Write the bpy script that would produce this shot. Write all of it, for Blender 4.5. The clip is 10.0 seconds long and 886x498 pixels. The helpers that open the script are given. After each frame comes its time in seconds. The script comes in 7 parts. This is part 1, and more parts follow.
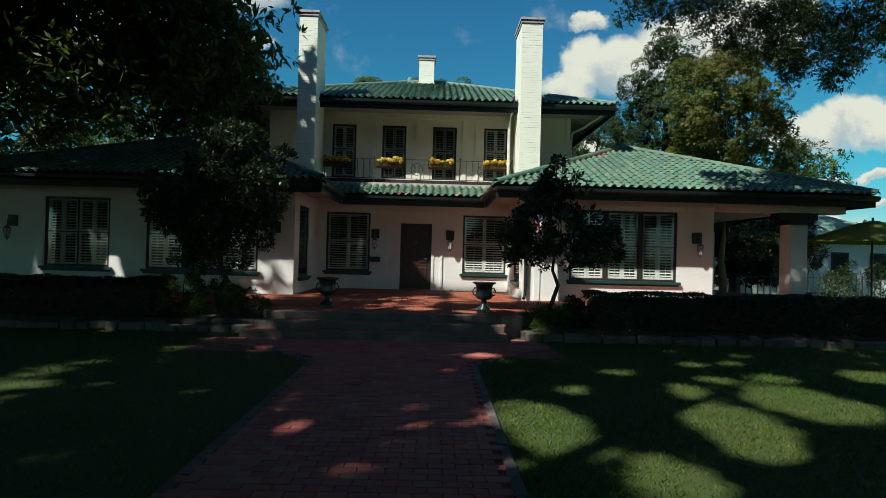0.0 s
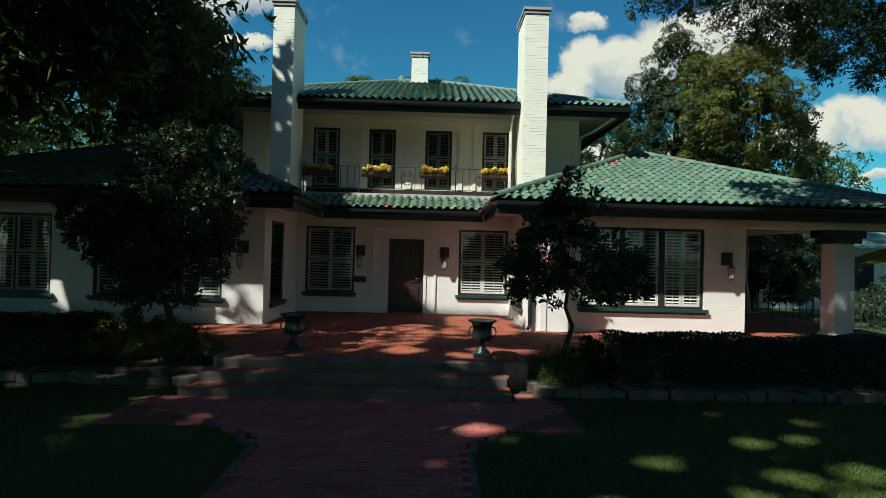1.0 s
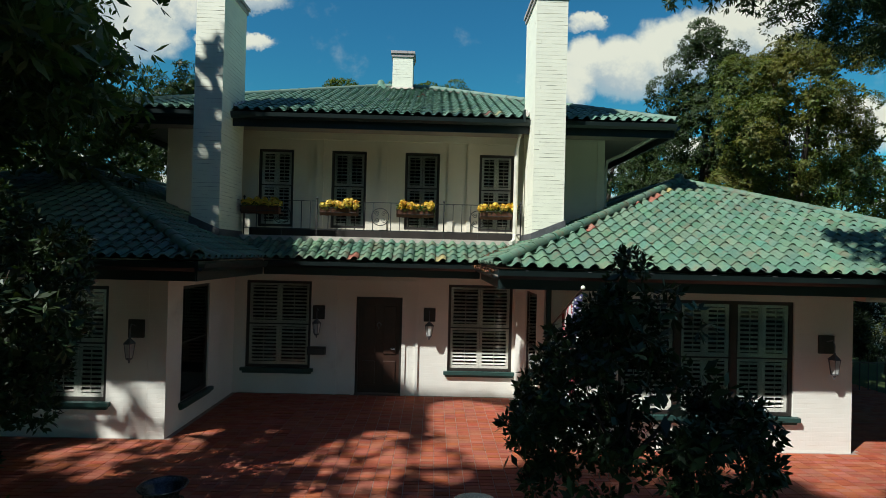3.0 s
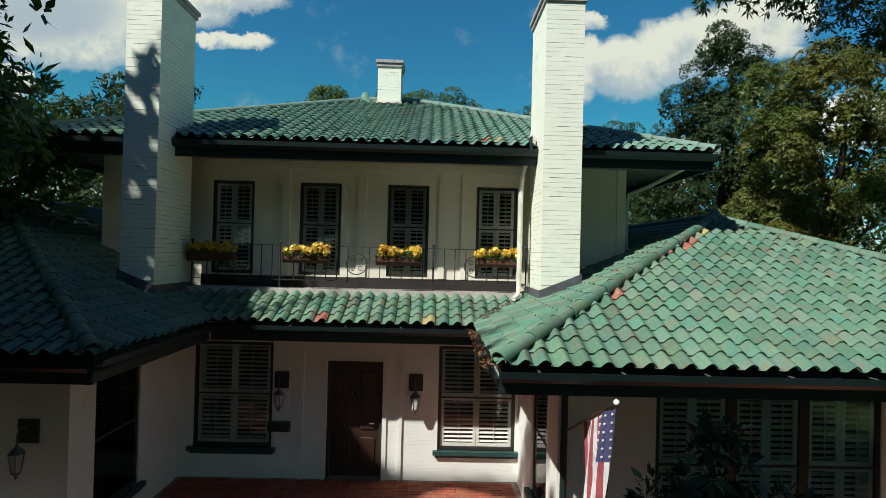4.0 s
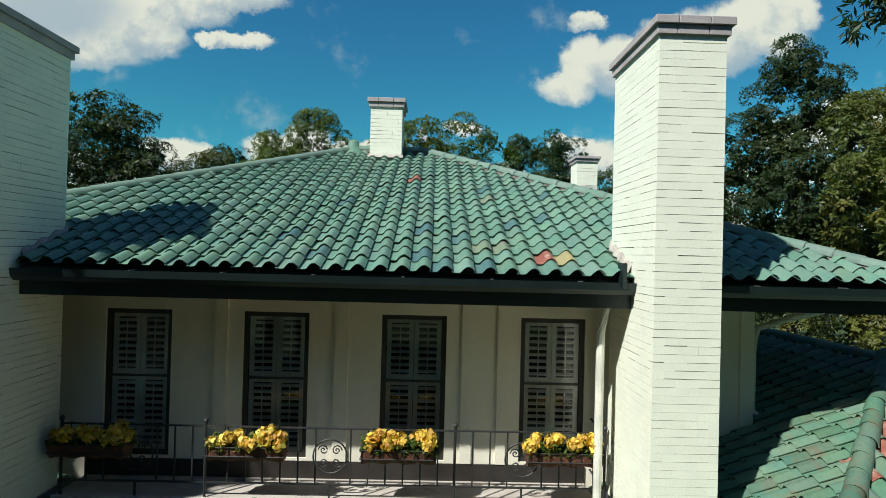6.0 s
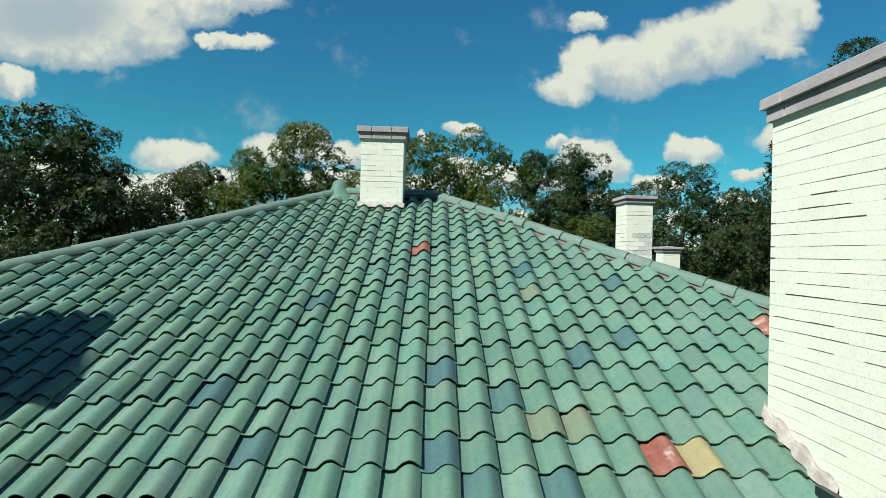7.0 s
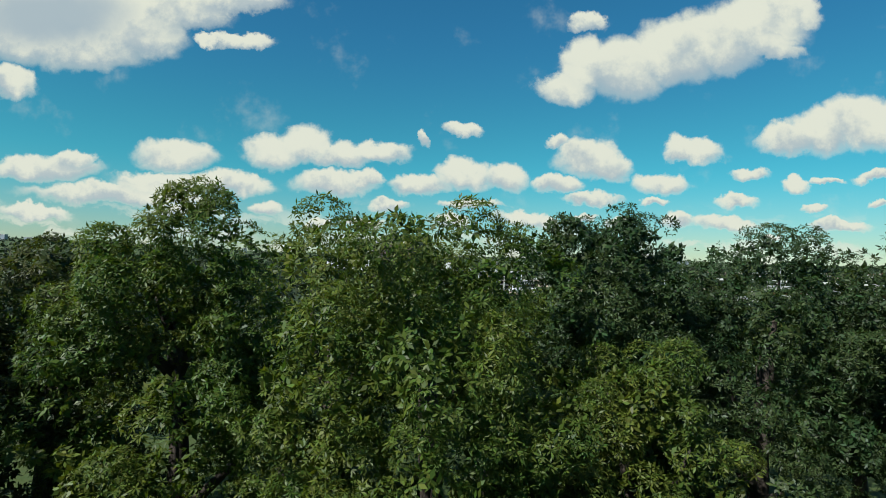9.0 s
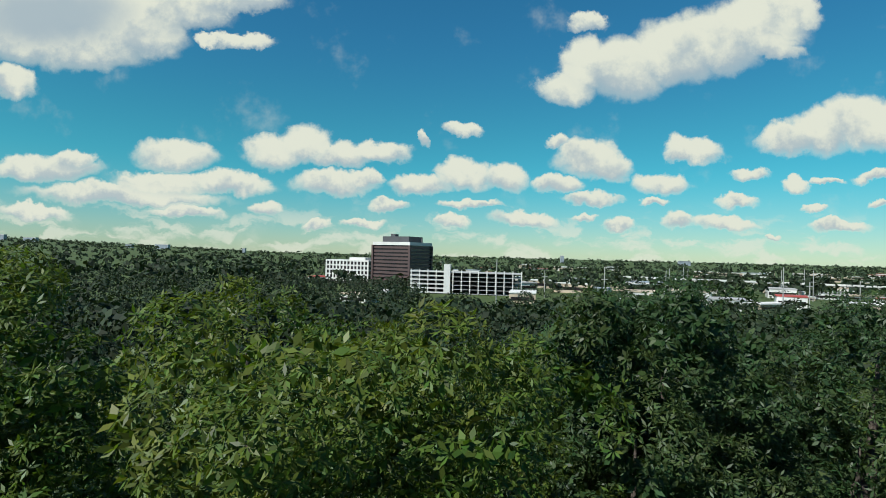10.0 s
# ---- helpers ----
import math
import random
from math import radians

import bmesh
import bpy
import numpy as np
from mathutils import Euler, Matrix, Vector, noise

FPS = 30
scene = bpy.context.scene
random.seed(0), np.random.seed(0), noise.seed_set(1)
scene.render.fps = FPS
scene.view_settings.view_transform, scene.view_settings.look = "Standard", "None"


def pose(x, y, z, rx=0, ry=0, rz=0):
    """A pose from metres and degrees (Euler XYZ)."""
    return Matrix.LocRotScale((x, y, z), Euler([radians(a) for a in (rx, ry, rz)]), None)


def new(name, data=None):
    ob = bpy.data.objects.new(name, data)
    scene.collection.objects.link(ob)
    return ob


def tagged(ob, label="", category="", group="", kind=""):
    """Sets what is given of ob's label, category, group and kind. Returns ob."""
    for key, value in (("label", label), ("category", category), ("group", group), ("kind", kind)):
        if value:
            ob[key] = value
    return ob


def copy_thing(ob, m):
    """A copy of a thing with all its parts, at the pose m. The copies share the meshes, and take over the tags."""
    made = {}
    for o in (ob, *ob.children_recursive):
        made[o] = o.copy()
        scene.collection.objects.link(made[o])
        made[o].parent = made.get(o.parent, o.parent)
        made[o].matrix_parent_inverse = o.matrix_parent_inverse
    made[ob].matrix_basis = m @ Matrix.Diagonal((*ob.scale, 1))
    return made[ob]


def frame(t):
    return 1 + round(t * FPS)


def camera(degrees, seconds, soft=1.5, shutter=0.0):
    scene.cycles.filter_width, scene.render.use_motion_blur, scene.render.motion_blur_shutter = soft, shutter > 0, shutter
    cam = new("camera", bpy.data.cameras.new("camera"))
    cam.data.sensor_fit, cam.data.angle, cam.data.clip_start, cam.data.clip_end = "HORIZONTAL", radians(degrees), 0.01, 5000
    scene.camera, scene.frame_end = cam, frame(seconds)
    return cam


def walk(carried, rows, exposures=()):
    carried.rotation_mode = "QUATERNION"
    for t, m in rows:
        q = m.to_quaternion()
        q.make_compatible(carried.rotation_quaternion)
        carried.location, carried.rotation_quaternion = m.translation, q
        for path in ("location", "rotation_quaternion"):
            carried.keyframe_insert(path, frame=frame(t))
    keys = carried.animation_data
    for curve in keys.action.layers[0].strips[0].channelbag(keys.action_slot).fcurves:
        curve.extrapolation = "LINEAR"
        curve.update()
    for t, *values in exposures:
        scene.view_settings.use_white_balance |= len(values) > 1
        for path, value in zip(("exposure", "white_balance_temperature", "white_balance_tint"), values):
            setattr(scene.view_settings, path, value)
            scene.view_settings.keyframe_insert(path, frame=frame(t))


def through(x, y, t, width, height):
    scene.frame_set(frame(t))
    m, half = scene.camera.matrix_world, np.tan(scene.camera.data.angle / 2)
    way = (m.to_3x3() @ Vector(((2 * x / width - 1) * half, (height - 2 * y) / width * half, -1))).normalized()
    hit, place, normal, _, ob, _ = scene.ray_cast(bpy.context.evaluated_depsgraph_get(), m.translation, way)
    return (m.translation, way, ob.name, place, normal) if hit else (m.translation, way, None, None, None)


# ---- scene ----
cam = camera(79.0, 10.0, soft=0.8)
# seconds, eye, yaw, pitch, roll
ROWS = [
    (0.0, -0.00, 0.00, 1.60, -0.92, 0.53, -1.48),
    (0.5, 0.08, 0.93, 1.83, -0.98, 0.51, -1.46),
    (1.0, 0.18, 1.87, 2.14, -1.00, 0.59, -1.43),
    (1.5, 0.28, 2.74, 2.47, -1.00, 0.54, -1.42),
    (2.0, 0.39, 3.66, 2.77, -1.02, 0.58, -1.46),
    (3.5, 0.66, 6.59, 4.01, -1.01, 0.59, -1.39),
    (4.0, 0.76, 7.60, 4.54, -1.01, 0.55, -1.42),
    (4.5, 0.76, 8.57, 5.03, -0.98, 0.54, -1.46),
    (5.0, 0.67, 9.47, 5.54, -1.02, 0.52, -1.47),
    (5.5, 0.58, 10.35, 6.09, -1.02, 0.51, -1.51),
    (7.0, 0.26, 13.97, 7.78, -1.02, 0.58, -1.43),
    (7.5, 0.25, 15.57, 8.48, -1.02, 0.56, -1.43),
    (8.0, 0.34, 17.28, 9.22, -0.98, 0.58, -1.45),
    (8.5, 0.52, 19.06, 9.99, -1.01, 0.51, -1.48),
    (9.0, 0.74, 20.99, 10.72, -1.00, 0.56, -1.44),
    (9.5, 1.02, 23.06, 11.49, -1.00, 0.54, -1.46),
    (10.0, 1.32, 25.35, 12.32, -1.00, 0.55, -1.45),
]
walk(cam, [(t, pose(x, y, z, 90 + pitch, roll, yaw)) for t, x, y, z, yaw, pitch, roll in ROWS])

# ---- light ----
SUN_DIR = Vector((0.77, 0.64, -1.06)).normalized()
sun = new("sun", bpy.data.lights.new("sun", "SUN"))
sun.data.energy, sun.data.angle, sun.data.color = 5.0, radians(0.8), (0.96, 1.0, 0.97)
sun.rotation_mode = "QUATERNION"
sun.rotation_quaternion = SUN_DIR.to_track_quat("-Z", "Y")
scene.view_settings.exposure = 0.35


def link(nt, a, b):
    nt.links.new(a, b)


def mathn(nt, op, a, b=None, c=None, clamp=False):
    n = nt.nodes.new("ShaderNodeMath")
    n.operation, n.use_clamp = op, clamp
    for i, v in enumerate((a, b, c)):
        if v is None:
            continue
        if isinstance(v, (int, float)):
            n.inputs[i].default_value = v
        else:
            link(nt, v, n.inputs[i])
    return n.outputs[0]


def mixc(nt, fac, a, b, blend="MIX"):
    n = nt.nodes.new("ShaderNodeMix")
    n.data_type, n.blend_type = "RGBA", blend
    for sock, v in ((n.inputs[0], fac), (n.inputs[6], a), (n.inputs[7], b)):
        if isinstance(v, (int, float)):
            sock.default_value = v
        elif isinstance(v, tuple):
            sock.default_value = (*v, 1.0)
        else:
            link(nt, v, sock)
    return n.outputs[2]


def noisen(nt, vec, scale, detail=4.0, rough=0.55, dist=0.0):
    n = nt.nodes.new("ShaderNodeTexNoise")
    n.inputs["Scale"].default_value, n.inputs["Detail"].default_value = scale, detail
    n.inputs["Roughness"].default_value, n.inputs["Distortion"].default_value = rough, dist
    if vec is not None:
        link(nt, vec, n.inputs["Vector"])
    return n.outputs["Fac"]


def ramp(nt, fac, lo, hi):
    n = nt.nodes.new("ShaderNodeMapRange")
    n.interpolation_type = "SMOOTHSTEP"
    n.inputs["From Min"].default_value, n.inputs["From Max"].default_value = lo, hi
    link(nt, fac, n.inputs["Value"])
    return n.outputs["Result"]


world = bpy.data.worlds.new("sky")
scene.world = world
world.use_nodes = True
wn = world.node_tree
for n in list(wn.nodes):
    wn.nodes.remove(n)
sky = wn.nodes.new("ShaderNodeTexSky")
sky.sky_type, sky.sun_disc = "NISHITA", False
sky.sun_elevation = math.asin(-SUN_DIR.z)
sky.sun_rotation = math.atan2(-SUN_DIR.x, -SUN_DIR.y)
sky.altitude, sky.air_density, sky.dust_density, sky.ozone_density = 200.0, 1.0, 0.05, 2.5
sep = wn.nodes.new("ShaderNodeSeparateXYZ")
coord = wn.nodes.new("ShaderNodeTexCoord")
link(wn, coord.outputs["Generated"], sep.inputs[0])
dx, dy, dz = sep.outputs
ahead = mathn(wn, "MAXIMUM", dy, 0.05)
cu = mathn(wn, "DIVIDE", dx, ahead)
cv = mathn(wn, "DIVIDE", dz, ahead)
comb = wn.nodes.new("ShaderNodeCombineXYZ")
link(wn, cu, comb.inputs[0]), link(wn, cv, comb.inputs[1])


def billow(scale, detail, rough):
    """Two noises for the shift of a place across and up."""
    n = wn.nodes.new("ShaderNodeTexNoise")
    n.inputs["Scale"].default_value, n.inputs["Detail"].default_value, n.inputs["Roughness"].default_value = scale, detail, rough
    link(wn, comb.outputs[0], n.inputs["Vector"])
    part_rgb = wn.nodes.new("ShaderNodeSeparateColor")
    link(wn, n.outputs["Color"], part_rgb.inputs[0])
    return [mathn(wn, "SUBTRACT", part_rgb.outputs[k], 0.5) for k in (0, 1)]


big_u, big_v = billow(11.0, 1.5, 0.5)
fine_u, fine_v = billow(30.0, 5.0, 0.62)
wu = mathn(wn, "ADD", cu, mathn(wn, "MULTIPLY_ADD", big_u, 0.05, mathn(wn, "MULTIPLY", fine_u, 0.042)))
wv = mathn(wn, "ADD", cv, mathn(wn, "MULTIPLY_ADD", big_v, 0.04, mathn(wn, "MULTIPLY", fine_v, 0.036)))
flat = wn.nodes.new("ShaderNodeCombineXYZ")
link(wn, mathn(wn, "MULTIPLY", wu, 9.0), flat.inputs[0]), link(wn, mathn(wn, "MULTIPLY", wv, 26.0), flat.inputs[1])
low = noisen(wn, flat.outputs[0], 1.0, 4.0, 0.55)
# fair-weather cumulus ahead, bank by bank: across, middle height, half width, half height of each dome
LEFT_BANK = [(-0.747, 0.392, 0.135, 0.065), (-0.654, 0.379, 0.125, 0.058), (-0.551, 0.398, 0.086, 0.050), (-0.789, 0.427, 0.150, 0.063), (-0.469, 0.443, 0.090, 0.040), (-0.376, 0.457, 0.093, 0.025),
         (-0.625, 0.433, 0.164, 0.053), (-0.369, 0.391, 0.063, 0.017), (-0.426, 0.391, 0.031, 0.012), (-0.790, 0.300, 0.052, 0.032)]
RIGHT_BANK = [(0.238, 0.323, 0.060, 0.038), (0.280, 0.365, 0.067, 0.055), (0.354, 0.361, 0.082, 0.065), (0.439, 0.391, 0.095, 0.069), (0.519, 0.415, 0.097, 0.069), (0.599, 0.452, 0.099, 0.065),
         (0.663, 0.484, 0.060, 0.044), (0.633, 0.405, 0.057, 0.025), (0.283, 0.444, 0.039, 0.021)]
MIDDLE = [(0.663, 0.235, 0.057, 0.034), (0.722, 0.251, 0.073, 0.050), (0.808, 0.271, 0.101, 0.055), (0.486, 0.211, 0.065, 0.025), (0.459, 0.204, 0.040, 0.019), (0.225, 0.215, 0.028, 0.015),
         (0.284, 0.187, 0.067, 0.038), (0.321, 0.169, 0.052, 0.029), (0.230, 0.136, 0.049, 0.020), (0.429, 0.146, 0.060, 0.025), (0.586, 0.169, 0.038, 0.016), (0.675, 0.150, 0.027, 0.016),
         (0.737, 0.157, 0.042, 0.008), (0.568, 0.117, 0.044, 0.015), (0.408, 0.108, 0.028, 0.009), (0.291, 0.108, 0.060, 0.014)]
WESTERN = [(-0.298, 0.186, 0.063, 0.038), (-0.241, 0.201, 0.053, 0.042), (-0.175, 0.179, 0.062, 0.027), (-0.109, 0.188, 0.061, 0.023), (-0.189, 0.126, 0.077, 0.026), (-0.137, 0.135, 0.036, 0.019),
         (-0.311, 0.080, 0.035, 0.017), (-0.030, 0.130, 0.067, 0.023), (0.052, 0.153, 0.053, 0.033), (0.131, 0.148, 0.053, 0.032), (-0.480, 0.173, 0.079, 0.034), (-0.501, 0.120, 0.102, 0.024),
         (-0.377, 0.124, 0.088, 0.023), (-0.723, 0.137, 0.122, 0.027), (-0.667, 0.154, 0.048, 0.021), (-0.573, 0.094, 0.196, 0.021), (0.049, 0.237, 0.040, 0.015), (-0.026, 0.209, 0.013, 0.016)]
LOW = [(0.170, 0.071, 0.066, 0.017), (-0.084, 0.088, 0.042, 0.013), (0.033, 0.066, 0.038, 0.013), (-0.736, 0.059, 0.073, 0.015), (-0.458, 0.069, 0.078, 0.013), (0.462, 0.075, 0.038, 0.018),
         (0.553, 0.077, 0.071, 0.016), (0.350, 0.063, 0.033, 0.013), (0.758, 0.074, 0.067, 0.014), (0.714, 0.109, 0.034, 0.009), (0.832, 0.168, 0.043, 0.013), (0.640, 0.048, 0.017, 0.008),
         (-0.219, 0.052, 0.032, 0.011), (0.064, 0.094, 0.063, 0.009), (0.281, 0.075, 0.026, 0.008), (-0.125, 0.057, 0.049, 0.009), (0.843, 0.112, 0.026, 0.009)]
field, tops, weights = None, None, None
for a, b, w, h in LEFT_BANK + RIGHT_BANK + MIDDLE + WESTERN + LOW:
    p = mathn(wn, "MULTIPLY", mathn(wn, "SUBTRACT", wu, a), 1 / w)
    q = mathn(wn, "MULTIPLY", mathn(wn, "SUBTRACT", wv, b - 0.2 * h), 1 / h)
    # flat bases: the field falls off faster below
    q = mathn(wn, "MAXIMUM", mathn(wn, "MULTIPLY", q, 0.86), mathn(wn, "MULTIPLY", q, -1.3))
    one = mathn(wn, "SUBTRACT", 1.0, mathn(wn, "MULTIPLY_ADD", p, p, mathn(wn, "MULTIPLY", q, q)))
    field = one if field is None else mathn(wn, "MAXIMUM", field, one)
    wt = mathn(wn, "MAXIMUM", mathn(wn, "ADD", one, 0.3), 0.0)
    up = mathn(wn, "MULTIPLY", wt, mathn(wn, "MULTIPLY", mathn(wn, "SUBTRACT", wv, b), 1 / h))
    tops = up if tops is None else mathn(wn, "ADD", tops, up)
    weights = wt if weights is None else mathn(wn, "ADD", weights, wt)
lift = mathn(wn, "DIVIDE", tops, mathn(wn, "MAXIMUM", weights, 0.001))
solid = mathn(wn, "MAXIMUM", field, -3.0)
# crisp domes, frayed undersides
crisp = ramp(wn, solid, -0.12, 0.42)
frayed = ramp(wn, solid, -0.35, 0.95)
dens = mathn(wn, "MULTIPLY_ADD", ramp(wn, lift, -0.7, 0.4), mathn(wn, "SUBTRACT", crisp, frayed), frayed)
# small clouds and veils crowding towards the horizon
near = mathn(wn, "SUBTRACT", 1.0, ramp(wn, cv, 0.03, 0.12))
small = ramp(wn, mathn(wn, "MULTIPLY_ADD", near, 0.10, low), 0.58, 0.70)
dens = mathn(wn, "MAXIMUM", dens, mathn(wn, "MULTIPLY", mathn(wn, "MULTIPLY", small, near), 0.62))
# thin wisps high up
wisp = mathn(wn, "MULTIPLY", ramp(wn, noisen(wn, comb.outputs[0], 7.0, 5.0, 0.6), 0.56, 0.80), 0.34)
dens = mathn(wn, "MAXIMUM", dens, wisp)
front = ramp(wn, dy, 0.1, 0.3)
high = noisen(wn, coord.outputs["Generated"], 3.2, 6.0, 0.6)
around = mathn(wn, "MULTIPLY", ramp(wn, high, 0.63, 0.77), mathn(wn, "SUBTRACT", 1.0, front))
dens = mathn(wn, "MAXIMUM", mathn(wn, "MULTIPLY", dens, front), around)
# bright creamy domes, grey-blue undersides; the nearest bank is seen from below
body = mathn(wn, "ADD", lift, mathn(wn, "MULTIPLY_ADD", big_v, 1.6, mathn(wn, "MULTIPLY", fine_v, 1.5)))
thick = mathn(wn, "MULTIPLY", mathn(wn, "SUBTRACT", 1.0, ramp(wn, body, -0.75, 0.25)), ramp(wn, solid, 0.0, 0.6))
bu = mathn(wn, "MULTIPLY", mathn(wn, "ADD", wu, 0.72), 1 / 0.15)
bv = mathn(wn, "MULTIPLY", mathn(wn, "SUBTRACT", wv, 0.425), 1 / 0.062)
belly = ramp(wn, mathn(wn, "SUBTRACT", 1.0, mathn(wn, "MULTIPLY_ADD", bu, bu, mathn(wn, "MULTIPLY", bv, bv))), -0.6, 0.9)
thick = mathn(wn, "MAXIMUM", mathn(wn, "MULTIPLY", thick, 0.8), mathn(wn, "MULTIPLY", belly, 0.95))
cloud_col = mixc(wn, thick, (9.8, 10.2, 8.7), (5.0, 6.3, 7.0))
haze = mixc(wn, ramp(wn, dz, 0.0, 0.16), (0.70, 0.98, 1.01), (0.28, 1.18, 1.13))
haze = mixc(wn, ramp(wn, dz, 0.18, 0.42), haze, (0.29, 1.12, 1.28))
haze = mixc(wn, ramp(wn, dz, 0.5, 0.8), haze, (0.82, 0.98, 1.28))
tint = mixc(wn, 1.0, sky.outputs[0], haze, "MULTIPLY")
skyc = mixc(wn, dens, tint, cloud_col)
bg = wn.nodes.new("ShaderNodeBackground")
bg.inputs["Strength"].default_value = 0.06
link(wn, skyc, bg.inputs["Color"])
wout = wn.nodes.new("ShaderNodeOutputWorld")
link(wn, bg.outputs[0], wout.inputs[0])


# ---- materials ----
def material(name, base, alt=None, rough=0.7, scale=4.0, fine=40.0, bump=0.2, metal=0.0, vary="", amount=0.25, spec=0.5, stain=None, courses=False):
    """base and alt colours mixed by coarse noise, darkened a little by fine grain; vary: 'object' or 'island' shifts whole pieces."""
    m = bpy.data.materials.new(name)
    m.use_nodes = True
    nt = m.node_tree
    b = nt.nodes["Principled BSDF"]
    gp = nt.nodes.new("ShaderNodeNewGeometry")
    vec = gp.outputs["Position"]
    coarse = noisen(nt, vec, scale, 3.0, 0.6)
    grain = noisen(nt, vec, fine, 4.0, 0.65)
    alt = alt or tuple(c * 0.72 for c in base)
    col = mixc(nt, ramp(nt, coarse, 0.35, 0.68), base, alt)
    col = mixc(nt, mathn(nt, "MULTIPLY", ramp(nt, grain, 0.45, 0.75), 0.35), col, tuple(c * 0.5 for c in base))
    if stain:
        blot = noisen(nt, vec, stain[1], 5.0, 0.7, 0.4)
        col = mixc(nt, mathn(nt, "MULTIPLY", ramp(nt, blot, stain[2], stain[2] + 0.12), stain[3]), col, stain[0])
    if vary:
        if vary == "object":
            rnd = nt.nodes.new("ShaderNodeObjectInfo").outputs["Random"]
        else:
            rnd = gp.outputs["Random Per Island"]
        hs = nt.nodes.new("ShaderNodeHueSaturation")
        link(nt, mathn(nt, "MULTIPLY_ADD", rnd, amount * 2, 1 - amount), hs.inputs["Value"])
        link(nt, mathn(nt, "MULTIPLY_ADD", mathn(nt, "FRACT", mathn(nt, "MULTIPLY", rnd, 37.3)), amount * 0.16, 0.5 - amount * 0.08), hs.inputs["Hue"])
        link(nt, mathn(nt, "MULTIPLY_ADD", mathn(nt, "FRACT", mathn(nt, "MULTIPLY", rnd, 91.7)), amount * 1.4, 1 - amount * 0.9), hs.inputs["Saturation"])
        link(nt, col, hs.inputs["Color"])
        col = hs.outputs[0]
    link(nt, col, b.inputs["Base Color"])
    link(nt, mathn(nt, "MULTIPLY_ADD", grain, 0.3, rough - 0.15), b.inputs["Roughness"])
    b.inputs["Metallic"].default_value = metal
    b.inputs["Specular IOR Level"].default_value = spec
    if bump:
        bn = nt.nodes.new("ShaderNodeBump")
        bn.inputs["Strength"].default_value, bn.inputs["Distance"].default_value = bump, 0.02
        height = grain
        if courses:
            # painted-over courses of brick show faintly through the coat
            sp = nt.nodes.new("ShaderNodeSeparateXYZ")
            link(nt, vec, sp.inputs[0])
            cb = nt.nodes.new("ShaderNodeCombineXYZ")
            link(nt, mathn(nt, "ADD", sp.outputs[0], sp.outputs[1]), cb.inputs[0]), link(nt, sp.outputs[2], cb.inputs[1])
            bt = nt.nodes.new("ShaderNodeTexBrick")
            for key, value in (("Scale", 1.0), ("Brick Width", 0.213), ("Row Height", 0.0762), ("Mortar Size", 0.004), ("Mortar Smooth", 0.7)):
                bt.inputs[key].default_value = value
            link(nt, cb.outputs[0], bt.inputs["Vector"])
            height = mathn(nt, "MULTIPLY_ADD", mathn(nt, "SUBTRACT", 1.0, bt.outputs["Fac"]), 0.6, mathn(nt, "MULTIPLY", grain, 0.5))
            bn.inputs["Strength"].default_value = 0.32
        link(nt, height, bn.inputs["Height"])
        link(nt, bn.outputs[0], b.inputs["Normal"])
    return m


def leaf_material(name, base, alt, gloss=0.45, through=0.35):
    m = bpy.data.materials.new(name)
    m.use_nodes = True
    nt = m.node_tree
    b = nt.nodes["Principled BSDF"]
    gp = nt.nodes.new("ShaderNodeNewGeometry")
    big = noisen(nt, gp.outputs["Position"], 0.5, 2.0, 0.5)
    col = mixc(nt, ramp(nt, big, 0.38, 0.64), base, alt)
    hs = nt.nodes.new("ShaderNodeHueSaturation")
    rnd = gp.outputs["Random Per Island"]
    link(nt, mathn(nt, "MULTIPLY_ADD", rnd, 0.9, 0.6), hs.inputs["Value"])
    link(nt, mathn(nt, "MULTIPLY_ADD", mathn(nt, "FRACT", mathn(nt, "MULTIPLY", rnd, 51.0)), 0.06, 0.465), hs.inputs["Hue"])
    link(nt, col, hs.inputs["Color"])
    link(nt, hs.outputs[0], b.inputs["Base Color"])
    b.inputs["Roughness"].default_value = gloss + 0.05
    b.inputs["Specular IOR Level"].default_value = 0.34
    tr = nt.nodes.new("ShaderNodeBsdfTranslucent")
    link(nt, mixc(nt, 1.0, hs.outputs[0], (1.25, 1.3, 0.5), "MULTIPLY"), tr.inputs["Color"])
    mx = nt.nodes.new("ShaderNodeMixShader")
    mx.inputs[0].default_value = through
    link(nt, b.outputs[0], mx.inputs[1]), link(nt, tr.outputs[0], mx.inputs[2])
    link(nt, mx.outputs[0], nt.nodes["Material Output"].inputs["Surface"])
    return m


def glass_material(name):
    """Thin window glass: clear, with a mirror gloss that grows towards grazing."""
    m = bpy.data.materials.new(name)
    m.use_nodes = True
    nt = m.node_tree
    clear = nt.nodes.new("ShaderNodeBsdfTransparent")
    clear.inputs["Color"].default_value = (0.95, 0.96, 0.96, 1)
    gl = nt.nodes.new("ShaderNodeBsdfGlossy")
    gl.inputs["Roughness"].default_value = 0.03
    fr = nt.nodes.new("ShaderNodeFresnel")
    fr.inputs["IOR"].default_value = 1.45
    mx = nt.nodes.new("ShaderNodeMixShader")
    link(nt, fr.outputs[0], mx.inputs[0]), link(nt, clear.outputs[0], mx.inputs[1]), link(nt, gl.outputs[0], mx.inputs[2])
    link(nt, mx.outputs[0], nt.nodes["Material Output"].inputs["Surface"])
    return m


